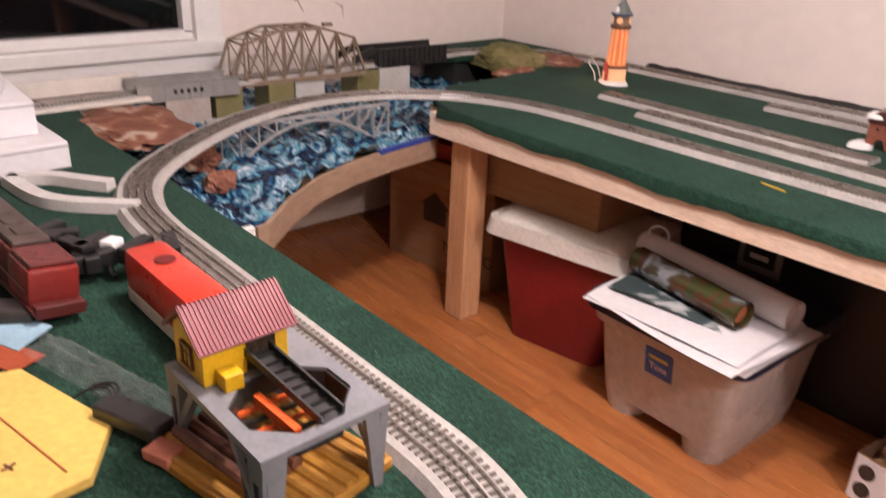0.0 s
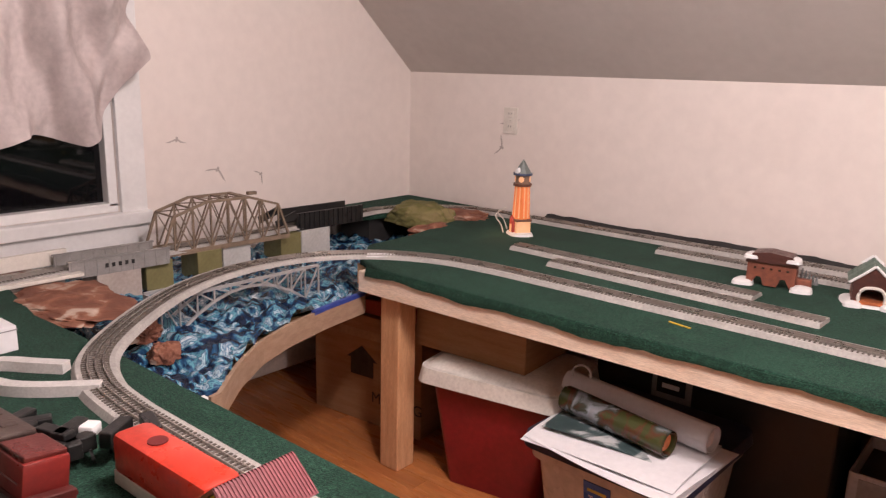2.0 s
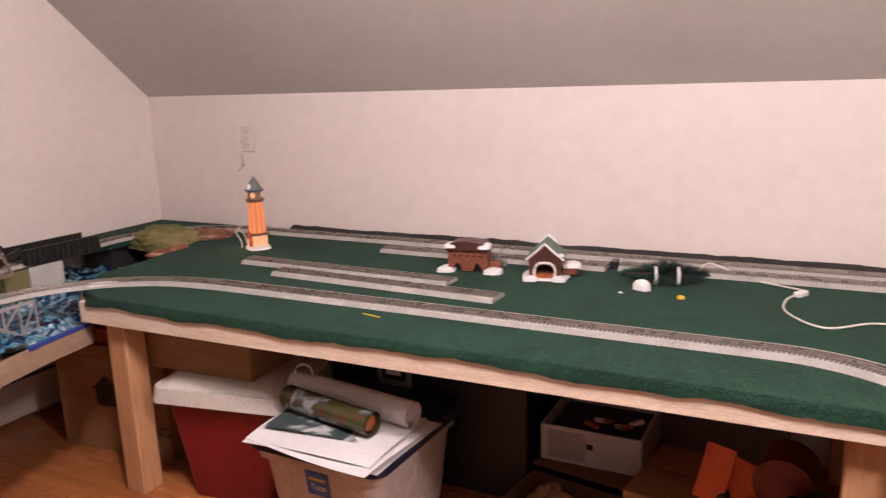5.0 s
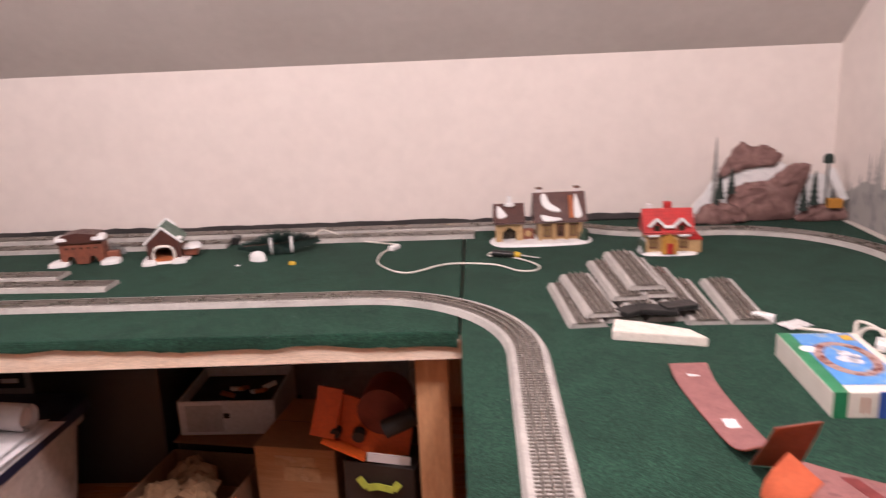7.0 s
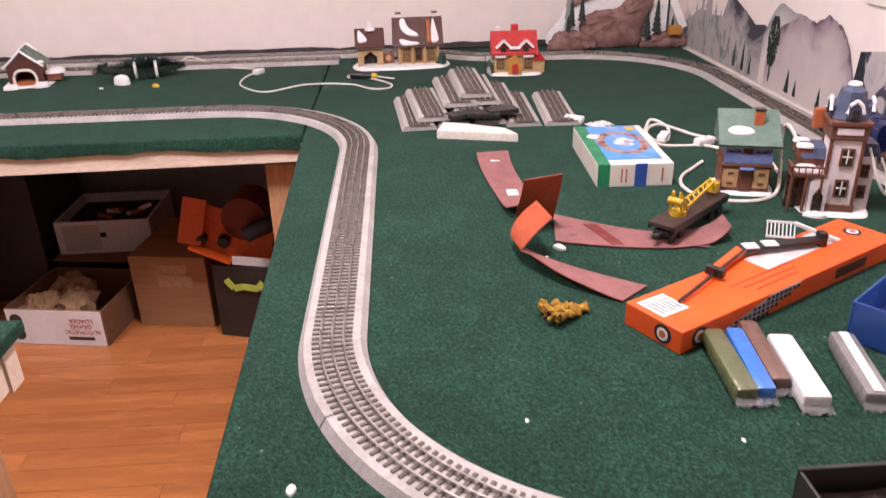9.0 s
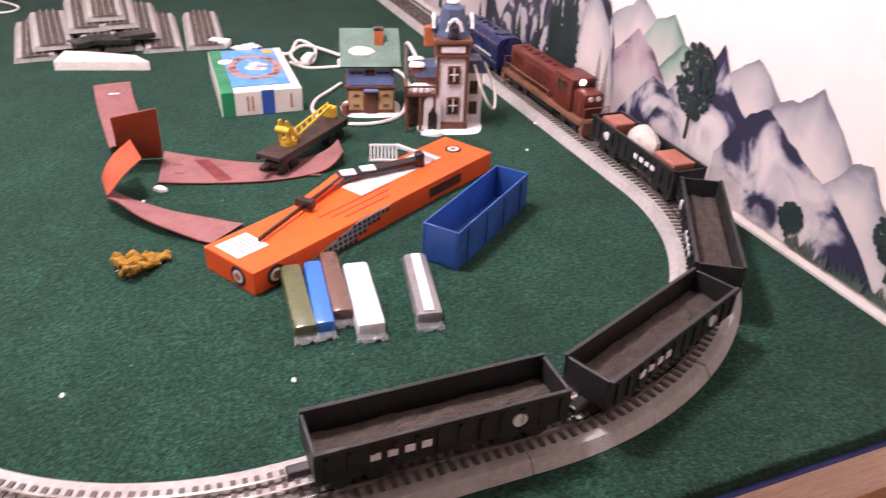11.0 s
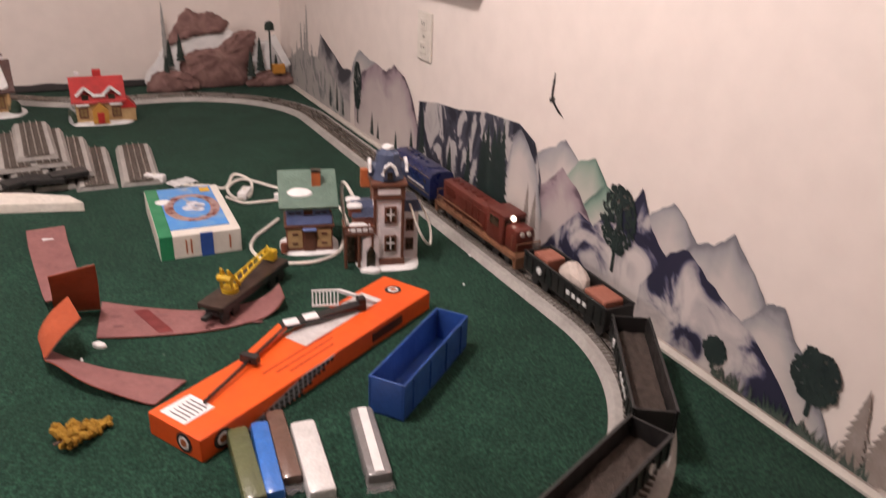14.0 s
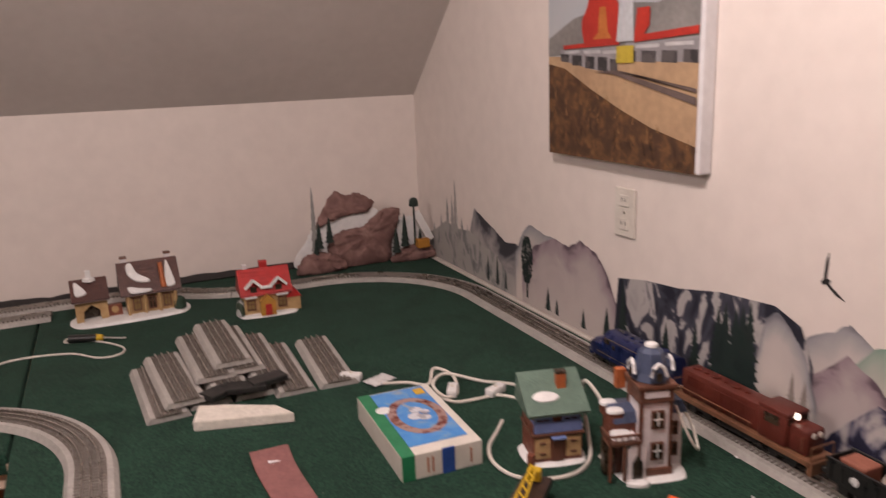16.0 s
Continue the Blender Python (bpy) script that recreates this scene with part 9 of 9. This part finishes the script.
    paint([(0.31, 0.44), (0.375, 0.44), (0.37, 0.60), (0.32, 0.60)], mat("painted_haze", (0.52, 0.55, 0.57), (0.45, 0.47, 0.5), 8, 0.6))
    paint([(0.31, 0.365), (0.375, 0.365), (0.375, 0.425), (0.31, 0.425)], mat("painted_yellow", (0.55, 0.42, 0.05), None, 12, 0.6))
    paint([(0.205, 0.60), (0.295, 0.60), (0.285, 0.635), (0.215, 0.635)], M_WINDARK)
    rail_ = mat("painted_rail", (0.10, 0.07, 0.06), (0.15, 0.11, 0.1), 20, 0.6)
    paint([(0.22, 0.335), (0.30, 0.325), (W - 0.012, 0.225), (W - 0.012, 0.25), (0.30, 0.34)], rail_)
    paint([(0.30, 0.338), (0.33, 0.337), (W - 0.012, 0.265), (W - 0.012, 0.278)], rail_)


painting()

# rock cut-outs and fir miniatures in the far corner
def corner_rocks():
    t = thing("rock_backdrop", "cut-out brown rock scenery with snow and firs", "scenery cutout", (0, 0, TOP))
    mr_ = flow("brown_rock_print", [(0, (0.09, 0.045, 0.04)), (0.42, (0.17, 0.09, 0.08)), (0.58, (0.24, 0.135, 0.12)), (0.75, (0.30, 0.19, 0.17)), (1, (0.4, 0.30, 0.28))], 26, 0.5, 0.85, 8, 0.6)
    st = Matrix.Translation((0, 4.60, 0)) @ UP_Y

    def cut(name, pts, depth, material, fwd, label="", rough=0.006):
        """A ragged, bulging piece of foam rock in front of the wall."""
        o = curve([(x, z, 0) for x, z in pts], 9, closed=True)
        c = sum((Vector(p) for p in o), Vector()) / len(o)
        bm = bmesh.new()
        rings = []
        for f, out in ((1.0, 0.0), (1.0, 0.4), (0.93, 0.75), (0.72, 1.0), (0.45, 1.05), (0.18, 1.05)):
            ring = []
            for p in o:
                x, z = c.x + (p[0] - c.x) * f, c.y + (p[1] - c.y) * f
                x += rough * (nz(x * 70, z * 70) + 0.7 * nz(x * 190, z * 190, 7)) * f
                z = max(z + rough * (nz(z * 70, x * 70, 4) + 0.7 * nz(z * 190, x * 190, 9)) * f, 0.001)
                ring.append(bm.verts.new((x, -fwd - depth * out * (1 + 0.45 * nz(x * 40, z * 40, 2)) + 4.60, z)))
            rings.append(ring)
        for r0, r1 in zip(rings, rings[1:]):
            for k in range(len(o)):
                bm.faces.new((r0[k], r0[(k + 1) % len(o)], r1[(k + 1) % len(o)], r1[k]))
        bm.faces.new(rings[0][::-1])
        bm.faces.new(rings[-1])
        part(name, bm, material, t, label, True)

    cut("snow_field", [(3.80, 0.005), (3.83, 0.13), (3.88, 0.20), (3.95, 0.27), (4.06, 0.25), (4.14, 0.20), (4.20, 0.17), (4.27, 0.17), (4.315, 0.11), (4.33, 0.005)], 0.012, M_SNOW, 0.0, "white snow field", 0.004)
    cut("rock_cut", [(3.863, 0.171), (3.888, 0.226), (3.942, 0.302), (3.99, 0.287), (4.034, 0.292), (4.075, 0.27), (4.105, 0.245), (4.075, 0.212), (4.02, 0.208), (3.959, 0.200), (3.90, 0.182)], 0.022, mr_, 0.010, "brown rock cut-out")
    cut("rock_cut", [(3.918, 0.004), (3.902, 0.06), (3.908, 0.110), (3.959, 0.148), (4.051, 0.156), (4.084, 0.182), (4.118, 0.203), (4.151, 0.221), (4.205, 0.212), (4.194, 0.156), (4.165, 0.08), (4.14, 0.004)], 0.030, mr_, 0.024, "brown rock cut-out")
    cut("rock_cut", [(3.775, 0.003), (3.79, 0.065), (3.84, 0.082), (3.893, 0.076), (3.94, 0.055), (3.955, 0.003)], 0.026, mr_, 0.058, "brown rock cut-out")
    cut("rock_cut", [(4.16, 0.003), (4.18, 0.045), (4.23, 0.064), (4.30, 0.058), (4.33, 0.045), (4.335, 0.003)], 0.026, mr_, 0.060, "brown rock cut-out")
    mgry = mat("misty_fir_grey", (0.24, 0.24, 0.23), (0.32, 0.31, 0.30), 30, 0.8)
    mfir = mat("fir_black_green", (0.012, 0.022, 0.018), (0.02, 0.035, 0.028), 40, 0.85, bump=0.8)
    for x, z0, z1, r, m_, y in ((3.855, 0.08, 0.33, 0.016, mgry, 4.585), (3.86, 0.10, 0.20, 0.018, mfir, 4.535), (3.90, 0.12, 0.22, 0.018, mfir, 4.53), (3.845, 0.06, 0.14, 0.016, mfir, 4.53), (4.165, 0.05, 0.15, 0.020, mfir, 4.51), (4.205, 0.07, 0.20, 0.020, mfir, 4.515), (4.27, 0.06, 0.13, 0.014, mfir, 4.515)):
        bm = bmesh.new()
        for k in range(6):
            f = k / 6
            rod(bm, (x, y, z0 + (z1 - z0) * f), (x, y, z0 + (z1 - z0) * min(1, f + 0.3)), r * (1 - f * 0.85), 9, 0.001)
        part("fir", bm, m_, t, "small dark fir")
    part("orange_cabin", B((4.275, 4.50, 0.075), (0.05, 0.03, 0.035), bevel=0.002), mat("amber_cabin", (0.50, 0.22, 0.03), None, 30), t, "amber cabin")
    part("round_tree", snow_blob([(-0.02, 0), (0, 0.02), (0.02, 0), (0, -0.02)], 0.03, Matrix.Translation((4.25, 4.52, 0.225))), mfir, t, "", True)
    part("tree_stem", R((4.25, 4.52, 0.06), (4.25, 4.52, 0.23), 0.004, 6), mfir, t)
    part("snow_slope", bar(bmesh.new(), (4.26, 4.525, 0.20), (4.32, 4.525, 0.08), 0.012, 0.03), M_SNOW, t)


corner_rocks()

# bunched curtain over the window
def curtain():
    t = thing("window_curtain", "bunched pinkish sheer curtain over the window", "curtain")
    mc = mat("pink_sheer", (0.56, 0.49, 0.475), (0.48, 0.415, 0.405), 5, 0.9, bump=0.3, bscale=300)

    def f(u, v):
        y = 2.24 + 0.88 * u
        low = 1.125 + 0.22 * (max(0, 0.26 - u) / 0.26) ** 1.3 + 0.03 * math.sin(u * 13 + 0.6) + 0.05 * u + 0.24 * (max(0, u - 0.74) / 0.26) ** 1.2
        z = 1.98 + (low - 1.98) * v
        fold = 0.045 * math.sin((u - 0.42) * 34 * (1.15 - 0.55 * v) + 5.0 * (u - 0.42) ** 2 * v) * (0.5 + 0.5 * v) + 0.075 * nz(u * 7, v * 3.5, 5) + 0.016 * nz(u * 20, v * 9, 1)
        puff = 0.05 * math.sin(min(1, v) * math.pi * 0.9) + (0.03 if v > 0.85 else 0) * (v - 0.85) * 6
        return Vector((XL + 0.075 + puff + fold, y + 0.02 * nz(u * 9, v * 5), z))

    part("drape", thick(shell(bmesh.new(), 130, 46, f), 0.002), mc, t, "", True)
    part("curtain_rod", R((XL + 0.07, 2.18, 1.99), (XL + 0.07, 3.24, 1.99), 0.008, 10), M_WHITE, t)


curtain()
